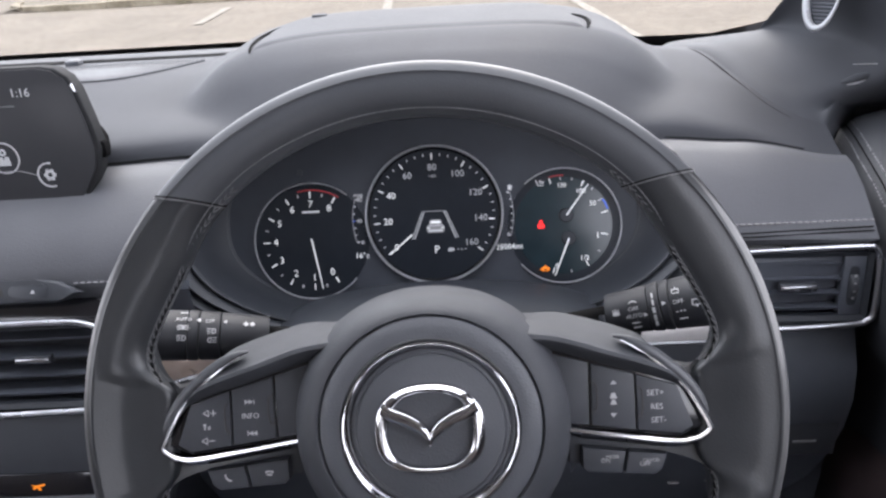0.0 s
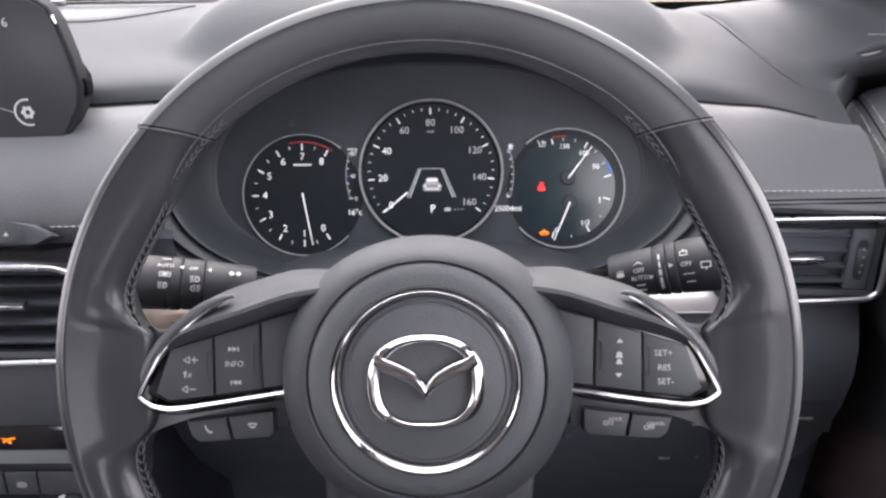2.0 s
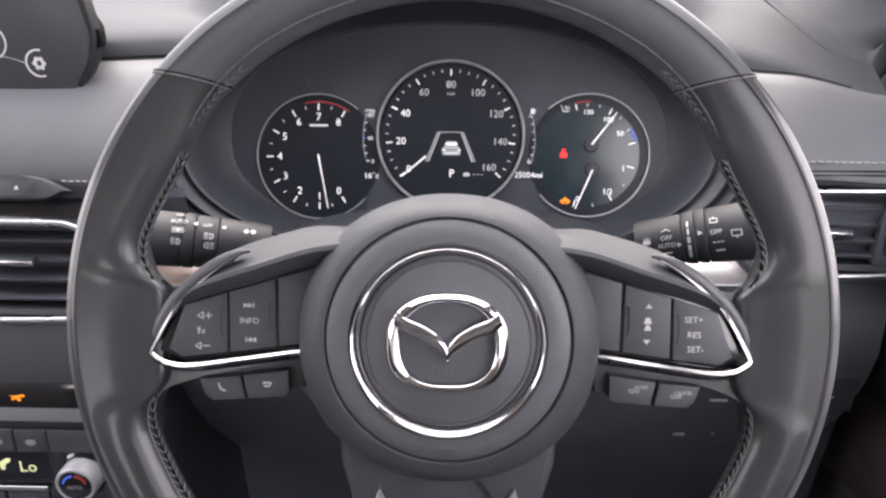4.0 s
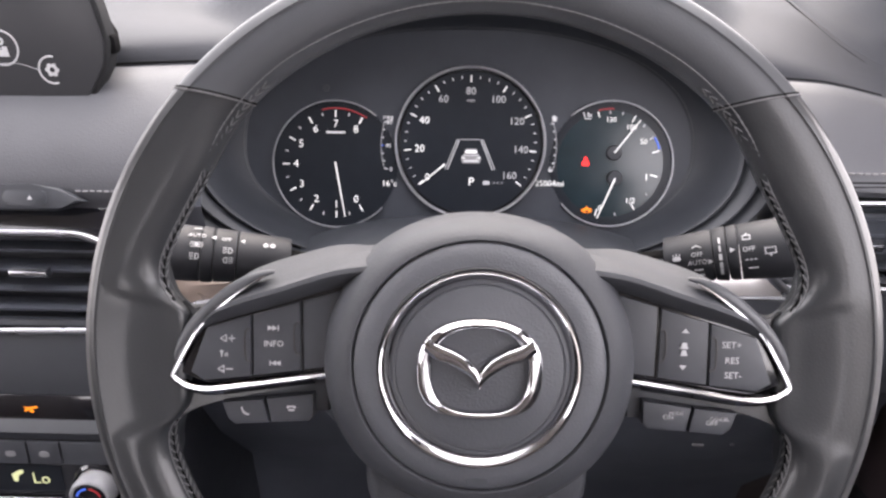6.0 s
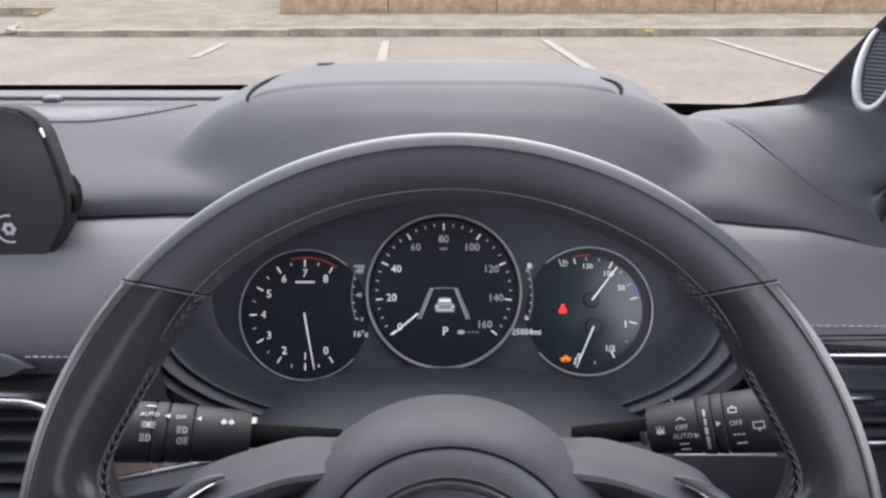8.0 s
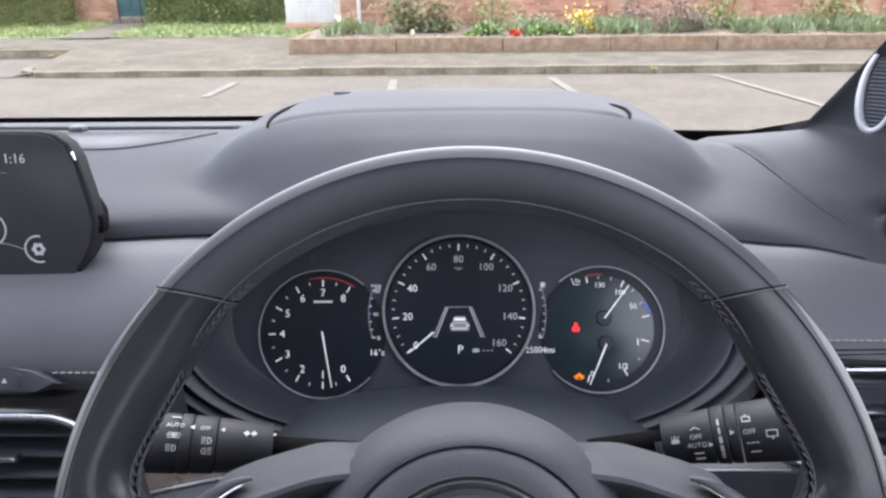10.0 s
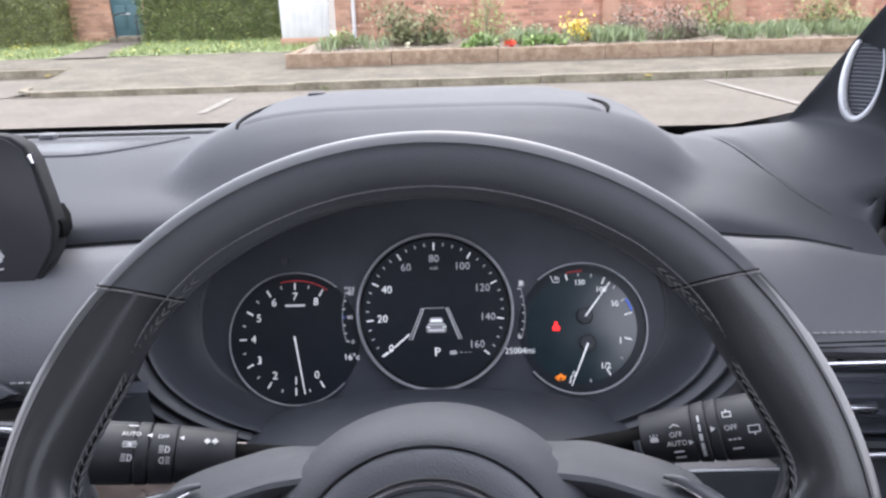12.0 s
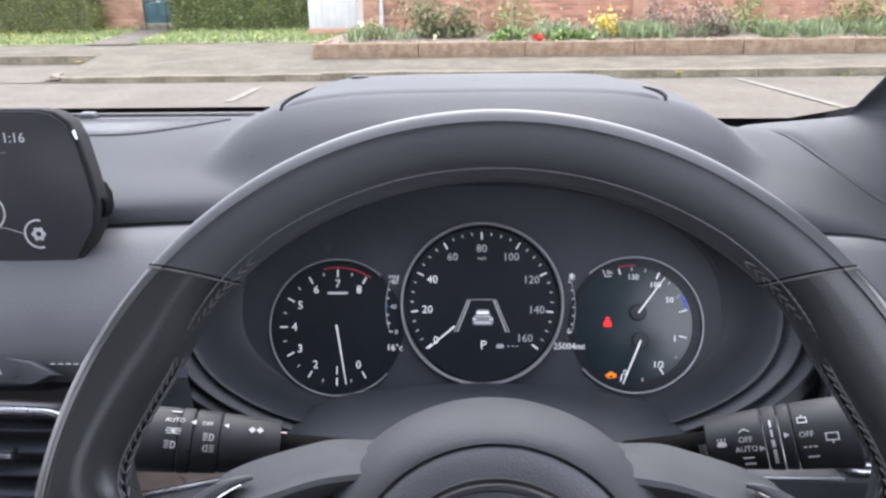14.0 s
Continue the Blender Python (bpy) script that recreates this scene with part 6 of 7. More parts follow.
stitch_row("stitching", laid(0, 0, 0.0003), 0.0040, 0.0012, 0.0010, M_THREAD, door, "grey stitched seam")
stitch_row("stitching", laid(0.0085, 0.0079, 0.0003), 0.0040, 0.0012, 0.0010, M_THREAD, door, "grey stitched seam")
groove = laid(0.0043, 0.0040, -0.0001)
tube("seam_groove", groove, 0.0008, M_SLOT, door, "dark groove between the seams", sides=6)
box("door_seal", (0.346, 0.742, 0.80), (0.474, 0.756, 1.118), M_SEAL, door, "dark rubber door seal", bevel=0.004)
M_BROWN = material("dark_brown_red_vinyl", (0.030, 0.022, 0.023), 0.45, color2=(0.04, 0.029, 0.03), scale=20)
loft("door_pocket", [[(x, y, z - 0.05 * smoothstep(0.5, 0.66, y)) for x, z in ((0.386, 0.875), (0.374, 0.862), (0.366, 0.83), (0.366, 0.80), (0.372, 0.775), (0.386, 0.765))] for y in (0.66, 0.60, 0.56, 0.50, 0.40, 0.20, -0.2)], M_BROWN, door, "dark red-brown lower door pocket", wrap=False, caps=False)
tube("pocket_edge", smooth_path([(0.366, 0.62, 0.772), (0.367, 0.585, 0.785), (0.368, 0.55, 0.797), (0.369, 0.50, 0.803), (0.369, 0.30, 0.803)], 4), 0.0012, M_DIMPRINT, door, "thin grey pocket edge", sides=6)
tube("trim_catch", smooth_path([(0.3700, 0.6890, 1.1580), (0.3760, 0.6876, 1.1600), (0.3820, 0.6862, 1.1620), (0.3880, 0.6845, 1.1640), (0.3925, 0.6845, 1.1650)], 4), [0.0012 + 0.0030 * math.sin(math.pi * k / 16) for k in range(17)], M_PILLAR, pillar, "small moulded catch", sides=10)
tube("catch_lip", smooth_path([(0.3735, 0.6852, 1.1570), (0.3808, 0.6826, 1.1588), (0.3875, 0.6810, 1.1615)], 4), [0.0004 + 0.0006 * math.sin(math.pi * k / 8) for k in range(9)], M_DIMPRINT, pillar, "thin grey lip of the catch", sides=8)
tube("trim_line", [(0.3821, 0.6975, 1.1722), (0.3970, 0.6842, 1.1748)], 0.0004, M_DIMPRINT, pillar, "faint grey moulding line", sides=6)

# ---- cabin shell, closed round the camera ----
cabin = empty("cabin_shell", pose(0, 0, 0), "dark car cabin with pale headlining", "car cabin", kind="structure")
ROOF = [(0.30, 1.50), (0.20, 1.545), (0.0, 1.585), (-0.5, 1.61), (-1.2, 1.60), (-1.7, 1.54)]
loft("headlining", [[(x, y, z - 0.05 * (abs(x + 0.37) / 0.72) ** 4) for x in [-1.09 + 0.144 * k for k in range(11)]] for y, z in ROOF], M_ROOF, cabin, "pale grey headlining", wrap=False, caps=False)
loft("roof_skin", [[(x, y, z + 0.03 - 0.05 * (abs(x + 0.37) / 0.72) ** 4) for x in [-1.12 + 0.15 * k for k in range(11)]] for y, z in ROOF], M_SEAT, cabin, wrap=False, caps=False)
box("cabin_floor", (-1.25, -1.9, 0.30), (0.50, 0.95, 0.34), M_DARK, cabin)
box("bulkhead", (-1.25, 0.92, 0.30), (0.50, 0.96, 1.10), M_DARK, cabin)
box("kick_panel", (0.345, 0.762, 0.34), (0.474, 0.775, 1.10), M_SEAT, cabin)
box("far_door", (-1.25, -1.9, 0.34), (-1.16, 0.92, 1.09), M_SEAT, cabin, bevel=0.02)
box("near_door_skin", (0.475, -1.9, 0.34), (0.50, 0.80, 1.09), M_SEAT, cabin)
box("tail_wall", (-1.25, -1.95, 0.34), (0.50, -1.88, 1.15), M_SEAT, cabin)
# Unseen seat backs and headrests, added to darken reflections in the wheel leather.
for x0, x1 in ((-0.26, 0.27), (-1.02, -0.49)):
    box("seat_back_wall", (x0, -0.60, 0.34), (x1, -0.44, 1.27), M_SEAT, cabin, bevel=0.05)
    box("seat_back_wall", (x0 + 0.13, -0.58, 1.28), (x1 - 0.13, -0.47, 1.44), M_SEAT, cabin, bevel=0.045)
for x0, x1 in ((-1.22, -1.14), (0.36, 0.44)):
    box("centre_pillar", (x0, -0.62, 1.05), (x1, -0.42, 1.56), M_ROOF, cabin, bevel=0.015)
    box("rear_pillar", (x0, -1.9, 1.05), (x1, -1.45, 1.56), M_ROOF, cabin, bevel=0.015)
tube("far_pillar", smooth_path([(-1.13, 0.84, 1.14), (-1.12, 0.70, 1.27), (-1.10, 0.50, 1.39), (-1.07, 0.30, 1.48)], 4), 0.035, M_PILLAR, cabin, sides=10)
tube("roof_rail", [(0.34, 0.30, 1.475), (0.345, 0.0, 1.54), (0.345, -0.6, 1.56), (0.34, -1.6, 1.53)], 0.03, M_ROOF, cabin, sides=10)
tube("roof_rail", [(-1.08, 0.30, 1.475), (-1.085, 0.0, 1.54), (-1.085, -0.6, 1.56), (-1.08, -1.6, 1.53)], 0.03, M_ROOF, cabin, sides=10)
# windscreen and its dark border
windscreen = empty("windscreen", pose(0, 0, 0), "clear laminated windscreen with dark lower border", "windscreen", kind="structure")


def screen_point(x, t):
    y0, z0 = dash_back(x) - 0.006, dash_height(x, dash_back(x)) + 0.0
    return Vector((x * (1 - 0.0 * t), y0 + (0.30 - y0) * t, z0 + (1.515 - z0) * t - 0.02 * t * t))


wx = [-1.12 + 1.50 * k / 40 for k in range(41)]
glass = loft("windscreen_glass", [[screen_point(x, 0.0 + 1.0 * j / 12) for x in wx] for j in range(13)], M_GLASS, windscreen, "clear windscreen glass", wrap=False, caps=False)
glass.visible_shadow = False
loft("border", [[screen_point(x, (0.044 + 0.018 * smoothstep(0.05, 0.25, x)) * j / 3) - Vector((0, 0.004, 0.001)) for x in wx] for j in range(4)], M_FRIT, windscreen, "black ceramic border", wrap=False, caps=False)


# ---- small parts belong to the larger part that carries them ----
def nest(thing, host, names, near=None):
    """Hang parts of a thing under one of its larger parts, without moving them."""
    hosts = [o for o in thing.children if o.name.split(".")[0] == host]
    mid = {h: sum((h.matrix_basis @ v.co for v in h.data.vertices), Vector()) / len(h.data.vertices) for h in hosts}
    for o in [c for c in thing.children if c.name.split(".")[0] in names]:
        c = sum((o.matrix_basis @ v.co for v in o.data.vertices), Vector()) / len(o.data.vertices)
        h = min(hosts, key=lambda k: (mid[k] - c).length)
        if near and (mid[h] - c).length > near:
            continue
        o.parent = h
        o.matrix_basis = h.matrix_basis.inverted() @ o.matrix_basis


nest(cluster, "dial_face", {"tick", "numeral", "needle", "needle_hub", "red_zone", "blue_zone", "temperature_symbol", "pump_symbol"}, 0.05)
nest(cluster, "display_face", {"tick", "numeral", "car_symbol_body", "car_symbol_line", "car_symbol_roof", "lane_line", "gear_letter", "inner_ring"}, 0.055)
nest(wheel, "hub_disc", {"badge_ring", "badge_wing"})
nest(wheel, "switch", {"switch_lettering", "switch_notch", "arrow_symbol", "distance_symbol", "track_symbol", "volume_symbol", "voice_symbol"}, 0.03)
nest(wheel, "lower_switch", {"phone_symbol"}, 0.03)
nest(screen, "display", {"clock_reading", "status_line", "status_mark", "menu_ring", "map_symbol", "pin_symbol", "gear_symbol", "gear_tooth", "menu_curve"})
nest(climate, "display", {"temperature_reading", "airflow_symbol"})
nest(climate, "dial_knob", {"dial_cap", "blue_arc", "red_arc", "dial_lettering"})
nest(pillar, "speaker_mesh", {"speaker_rib", "speaker_badge"})
nest(console, "hazard_switch", {"hazard_mark"})
nest(console, "indicator_panel", {"airbag_light"})
# ---- outside: car park, kerbs, planted bed, wall and gardens ----
M_ASPHALT = material("pale_worn_asphalt", (0.0730, 0.0595, 0.0446), 0.9, color2=(0.1000, 0.0826, 0.0630), scale=1.1, bump=0.6, bump_scale=60, detail=12, speck=0.30, speck_scale=9)
M_PAVE = material("old_grey_asphalt_footway", (0.0590, 0.0492, 0.0325), 0.9, color2=(0.1020, 0.0842, 0.0585), scale=2.2, bump=0.6, bump_scale=60, detail=12, speck=0.40, speck_scale=11)
M_PAINT = material("worn_white_road_paint", (0.100, 0.087, 0.069), 0.8, color2=(0.150, 0.136, 0.115), scale=9, bump=0.3, bump_scale=80, speck=0.3, speck_scale=20)
M_KERB = material("weathered_concrete_kerb", (0.095, 0.079, 0.052), 0.9, color2=(0.182, 0.156, 0.112), scale=5, bump=0.5, bump_scale=70, detail=8, speck=0.3, speck_scale=25)
M_EDGING = material("brown_exposed_aggregate_edging", (0.142, 0.092, 0.056), 0.9, color2=(0.225, 0.160, 0.106), scale=9, bump=0.6, bump_scale=50, detail=10, speck=0.35, speck_scale=45)
M_SOIL = material("dry_brown_soil", (0.11, 0.085, 0.06), 0.95, color2=(0.22, 0.18, 0.13), scale=7, bump=0.6, bump_scale=30, detail=8)
M_BRICK = material("weathered_red_brick", (0.285, 0.132, 0.086), 0.9, color2=(0.385, 0.205, 0.142), scale=3, bump=0.5, bump_scale=70, spread=0.28, detail=8)
M_BRICK2 = material("pale_orange_brick", (0.31, 0.165, 0.105), 0.9, color2=(0.42, 0.25, 0.172), scale=3, bump=0.5, bump_scale=70, spread=0.25, detail=8)
M_MORTAR = material("grey_mortar", (0.265, 0.205, 0.162), 0.95, color2=(0.33, 0.262, 0.210), scale=8, bump=0.4, bump_scale=90)
M_WHITE = material("grubby_white_boards", (0.42, 0.41, 0.405), 0.7, color2=(0.52, 0.51, 0.505), scale=2.5, bump=0.2, bump_scale=60)
M_TEAL = material("faded_teal_door_paint", (0.03, 0.075, 0.085), 0.55, color2=(0.05, 0.105, 0.115), scale=3)
M_IRON = material("dark_iron", (0.02, 0.02, 0.02), 0.5, color2=(0.035, 0.03, 0.028), scale=30)


def leaf_material(name, a, b, spread=0.35):
    return material(name, a, 0.6, color2=b, scale=4, spread=spread, detail=3)


M_LAWN = leaf_material("rough_lawn_grass", (0.14, 0.18, 0.06), (0.22, 0.255, 0.10))
M_HEDGE = leaf_material("clipped_hedge_leaves", (0.135, 0.158, 0.048), (0.225, 0.242, 0.085))
M_HEDGE2 = leaf_material("dense_dark_hedge_leaves", (0.125, 0.168, 0.048), (0.210, 0.250, 0.082))
M_SHRUB = leaf_material("olive_shrub_leaves", (0.105, 0.118, 0.042), (0.195, 0.200, 0.092))
M_FRESH = leaf_material("fresh_green_leaves", (0.13, 0.21, 0.05), (0.22, 0.31, 0.09))
M_BLADE = leaf_material("grey_green_bulb_leaves", (0.135, 0.175, 0.080), (0.235, 0.275, 0.145))
M_TWIG = leaf_material("dry_brown_twigs", (0.14, 0.105, 0.075), (0.22, 0.17, 0.13))
M_YELLOW = leaf_material("yellow_flowers", (0.62, 0.46, 0.04), (0.75, 0.6, 0.10), 0.2)
M_REDFLOWER = leaf_material("red_flowers", (0.55, 0.04, 0.02), (0.7, 0.09, 0.04), 0.2)
M_WHITEFLOWER = leaf_material("cream_flowers", (0.75, 0.72, 0.55), (0.85, 0.82, 0.7), 0.1)


def structure(name, verts, faces, mat, label, category="ground", smooth=False):
    return tagged(put(name, mesh_from(name, verts, faces, mat, smooth)), label, category, kind="structure")


def sheet(name, x0, x1, y0, y1, height, mat, label, nx=40, ny=20, category="ground"):
    verts = [(x0 + (x1 - x0) * i / nx, y0 + (y1 - y0) * j / ny, 0) for j in range(ny + 1) for i in range(nx + 1)]
    verts = [(x, y, height(x, y)) for x, y, _ in verts]
    return structure(name, verts, grid_faces(ny + 1, nx + 1), mat, label, category, True)


big = 900
structure("ground", [(-big, -big, -0.02), (big, -big, -0.02), (big, big, -0.02), (-big, big, -0.02)], [(0, 1, 2, 3)], M_ASPHALT, "pale worn asphalt reaching to the horizon")
sheet("car_park_surface", -30, 30, -20, 11.25, lambda x, y: 0.0 + 0.006 * noise.noise(Vector((x * 0.5, y * 0.5, 0))), M_ASPHALT, "pale worn asphalt car park", 60, 40, "road")
FOOT = 0.105


def footway_height(x, y):
    """The footway, falling to the level of the drive at its left end."""
    edge = -6.6 - 0.25 * (y - 11.5)
    on = max(smoothstep(-0.2, 0.2, x - edge), smoothstep(13.9, 14.15, y))
    foot = FOOT - 0.035 * smoothstep(-1.0, -5.0, x) * smoothstep(13.0, 11.5, y) + 0.0315 * (y - 11.2) + 0.008 * noise.noise(Vector((x, y, 3)))
    return 0.004 + on * (foot - 0.004)


sheet("footway", -16, 30, 11.2, 16.0, footway_height, M_PAVE, "old grey patched asphalt footway", 184, 40, "pavement")
sheet("side_drive", -30, -6.0, 11.1, 14.2, lambda x, y: 0.009 + 0.004 * noise.noise(Vector((x, y, 5))), M_ASPHALT, "pale asphalt side drive", 40, 12, "road")
for x, lean, y0, y1 in ((-3.05, 0.0, 9.0, 10.3), (-0.862, 0.046, 6.6, 10.5), (1.356, 0.080, 6.4, 10.6), (3.73, 0.100, 6.2, 10.8)):
    vs = []
    for j in range(15):
        y = y0 + (y1 - y0) * j / 14
        w = 0.058 + 0.010 * noise.noise(Vector((x, y * 2, 0)))
        vs += [(x + lean * (10.75 - y) - w, y, 0.011), (x + lean * (10.75 - y) + w, y, 0.011)]
    tagged(put("bay_line", mesh_from("bay_line", vs, [(2 * j, 2 * j + 1, 2 * j + 3, 2 * j + 2) for j in range(14)], M_PAINT)), "worn white parking bay line on the asphalt", "road marking", "parking bay lines", "structure")

# kerb stones: one shared block, laid end to end
kerb_line = empty("kerb", pose(0, 0, 0), "weathered concrete kerb along the footway", "kerb", kind="structure")
bm = bmesh.new()
bmesh.ops.create_cube(bm, size=1.0)
for v in bm.verts:
    v.co = Vector((v.co.x * 0.9125, v.co.y * 0.125, v.co.z * 0.22))
bmesh.ops.bevel(bm, geom=bm.edges[:], offset=0.010, segments=2, profile=0.5, affect="EDGES")
kerb_me = bpy.data.meshes.new("kerb_stone")
bm.to_mesh(kerb_me)
bm.free()
kerb_me.materials.append(M_KERB)
for k in range(31):
    x = -5.515 + 0.915 * k
    put("kerb_stone", kerb_me, kerb_line, at=pose(x, 11.15 + 0.012 * math.sin(k * 2.1) + (0.004 * max(0, x - 3)), 0.005 + 0.006 * math.sin(k * 1.7) - 0.03 * smoothstep(-1.0, -5.0, x), 0, 0.5 * math.sin(k * 3.1), 0.4 * math.sin(k)))
for x, y, ang in ((-6.15, 11.20, -14), (-6.50, 11.38, -42), (-6.70, 11.70, -72)):
    put("kerb_stone", kerb_me, kerb_line, at=pose(x, y, -0.035, 0, 0, ang) @ Matrix.Diagonal((0.43, 1, 1, 1)))
for k in range(9):
    put("kerb_stone", kerb_me, kerb_line, at=pose(-7.65 - 0.915 * k, 14.02, 0.06, 0, 0, 0.3))

# raised bed: edging blocks, soil
bed = empty("planting_bed_edging", pose(0, 0, 0), "brown exposed-aggregate concrete edging of a raised bed", "bed edging", kind="structure")
for k in range(13):
    x0 = -2.82 + 1.83 * k
    box("edging_block", (x0, 12.93 + 0.02 * (k % 2), 0.08), (x0 + 1.822, 13.07 + 0.02 * (k % 2), 0.395 + 0.006 * math.sin(k * 2.3)), M_EDGING, bed, bevel=0.012)
box("edging_block", (-2.82, 13.07, 0.08), (-2.70, 15.6, 0.39), M_EDGING, bed, bevel=0.012)
sheet("bed_soil", -2.72, 25, 13.06, 15.9, lambda x, y: 0.355 + 0.03 * noise.noise(Vector((x * 2, y * 2, 7))) + 0.05 * smoothstep(13, 15.8, y), M_SOIL, "dry brown soil of the raised bed", 110, 14, "soil")
sheet("back_lawn", -30, -2.75, 15.7, 21, lambda x, y: 0.252 + 0.014 * noise.noise(Vector((x, y, 9))) + 0.03 * (y - 15.7), M_LAWN, "rough green lawn", 50, 12, "lawn")
structure("garden_path", [(-8.2, 15.5, 0.262), (-7.15, 15.5, 0.262), (-7.7, 19.6, 0.395), (-8.6, 19.6, 0.395)], [(0, 1, 2, 3)], M_ASPHALT, "grey path to the door", "path")


def joined(name, verts, faces, mat, label, category, kind="stuff"):
    return tagged(put(name, mesh_from(name, verts, faces, mat, False)), label, category, kind=kind)


def add_leaf(verts, faces, p, length, width, yaw, pitch, fold=0.0):
    d = Vector((math.cos(yaw) * math.cos(pitch), math.sin(yaw) * math.cos(pitch), math.sin(pitch)))
    s = d.cross(Vector((0, 0, 1)))
    s = s.normalized() if s.length > 1e-4 else Vector((1, 0, 0))
    k = len(verts)
    q = p + d * length
    mid = p + d * length * 0.5
    verts += [p, mid + s * width, q + Vector((0, 0, -fold)), mid - s * width]
    faces.append((k, k + 1, k + 2, k + 3))


rnd = random.Random(11)


def tuft(verts, faces, x, y, z, n, height, spread, width):
    for _ in range(n):
        yaw, pit = rnd.uniform(0, 6.283), rnd.uniform(0.75, 1.5)
        add_leaf(verts, faces, Vector((x + rnd.gauss(0, spread), y + rnd.gauss(0, spread), z)), height * rnd.uniform(0.6, 1.15), width * rnd.uniform(0.7, 1.3), yaw, pit, height * 0.05)


def crown(verts, faces, c, size, n, leaf, stems=None):
    """A loose crown: leaves gathered round uneven clumps."""
    clumps = []
    for _ in range(max(5, n // 90)):
        u = Vector((rnd.gauss(0, 1), rnd.gauss(0, 1), rnd.gauss(0, 1))).normalized() * rnd.uniform(0.35, 1.0)
        clumps.append((Vector(c) + Vector((u.x * size[0], u.y * size[1], abs(u.z) * size[2])), rnd.uniform(0.16, 0.34) * size[2]))
    for _ in range(n):
        p, r = rnd.choice(clumps)
        q = p + Vector((rnd.gauss(0, r), rnd.gauss(0, r), rnd.gauss(0, r * 0.8)))
        if q.z < c[2] - 0.02:
            q.z = c[2] + rnd.uniform(0, 0.1)
        add_leaf(verts, faces, q, leaf * rnd.uniform(0.6, 1.3), leaf * 0.28, rnd.uniform(0, 6.283), rnd.uniform(-0.6, 1.2))


def shrub(name, label, x, y, z, size, n, leaf, mat, category="shrub", group=""):
    ob = empty(name, pose(0, 0, 0), label, category, group)
    vs, fs = [], []
    crown(vs, fs, (x, y, z + 0.05), size, n, leaf)
    put("foliage", mesh_from("foliage", vs, fs, mat, False), ob)
    for k in range(5):
        a = k * 1.3 + rnd.uniform(0, 0.5)
        tube("stem", smooth_path([(x, y, z - 0.04), (x + 0.12 * size[0] * math.cos(a), y + 0.12 * size[1] * math.sin(a), z + size[2] * 0.35), (x + 0.5 * size[0] * math.cos(a), y + 0.5 * size[1] * math.sin(a), z + size[2] * 0.8)], 3), [0.012, 0.011, 0.010, 0.008, 0.006, 0.005, 0.004], M_TWIG, ob, sides=5)
    return ob


BZ = 0.37
shrub("shrub", "olive-green spreading shrub in the raised bed", -0.55, 14.4, BZ, (0.75, 0.5, 0.55), 2600, 0.075, M_SHRUB, group="bed shrubs")
shrub("shrub", "tall thin olive shrub by the wall", -1.05, 14.9, BZ, (0.35, 0.3, 0.95), 1400, 0.07, M_SHRUB, group="bed shrubs")
shrub("shrub", "low fresh green perennial in the bed", 0.55, 13.75, BZ - 0.05, (0.40, 0.30, 0.16), 1300, 0.07, M_FRESH, group="bed shrubs")
shrub("shrub", "low fresh green perennial in the bed", 1.62, 13.75, BZ - 0.05, (0.45, 0.30, 0.16), 1400, 0.07, M_FRESH, group="bed shrubs")
shrub("shrub", "tall yellow-green young shrub by the brick wall", 0.75, 15.0, BZ, (0.18, 0.16, 1.05), 700, 0.07, M_FRESH, group="bed shrubs")
shrub("shrub", "brown leafless twiggy shrub in the bed", 4.2, 14.3, BZ, (0.62, 0.45, 0.50), 2600, 0.06, M_TWIG, group="bed shrubs")
shrub("shrub", "brown leafless twiggy shrub in the bed", 3.5, 14.9, BZ, (0.4, 0.35, 0.5), 1200, 0.06, M_TWIG, group="bed shrubs")
shrub("shrub", "small grey-green shrub in the bed", 1.45, 14.5, BZ, (0.40, 0.35, 0.30), 1000, 0.06, M_BLADE, group="bed shrubs")
shrub("shrub", "small green shrub at the bed's end", -2.0, 14.2, BZ, (0.45, 0.4, 0.28), 1000, 0.06, M_HEDGE2, group="bed shrubs")
shrub("shrub", "green shrub in the bed", 5.2, 15.0, BZ, (0.3, 0.3, 0.95), 900, 0.07, M_FRESH, group="bed shrubs")
shrub("shrub", "dense green shrub by the wall", 7.2, 14.7, BZ, (0.6, 0.4, 0.75), 1800, 0.07, M_HEDGE2, group="bed shrubs")
shrub("shrub", "yellow flowering plant in the bed", 2.35, 14.1, BZ, (0.16, 0.14, 0.42), 420, 0.07, M_YELLOW, "flowering plant")
shrub("shrub", "small red flowering plant in the bed", 1.13, 13.65, BZ - 0.06, (0.20, 0.12, 0.10), 320, 0.06, M_REDFLOWER, "flowering plant")
vs, fs, yv, yf, wv, wf = [], [], [], [], [], []
for _ in range(190):
    x = rnd.choice((rnd.uniform(2.6, 3.6), rnd.uniform(4.7, 8.5), rnd.uniform(5.2, 8.5), rnd.uniform(-2.4, 8.5)))
    y = rnd.uniform(13.5, 15.2)
    tuft(vs, fs, x, y, BZ - 0.02, 26, 0.34, 0.07, 0.012)
    if rnd.random() < 0.5:
        p = Vector((x + rnd.gauss(0, 0.05), y + rnd.gauss(0, 0.05), BZ + rnd.uniform(0.24, 0.42)))
        tv, tf = (yv, yf) if rnd.random() < 0.45 else (wv, wf)
        for k in range(6):
            add_leaf(tv, tf, p, 0.035, 0.014, k * 1.05, 0.2)
joined("bulb_leaves", vs, fs, M_BLADE, "clumps of grey-green bulb leaves in the bed", "plants")
joined("yellow_blooms", yv, yf, M_YELLOW, "scattered yellow spring blooms in the bed", "flowers")
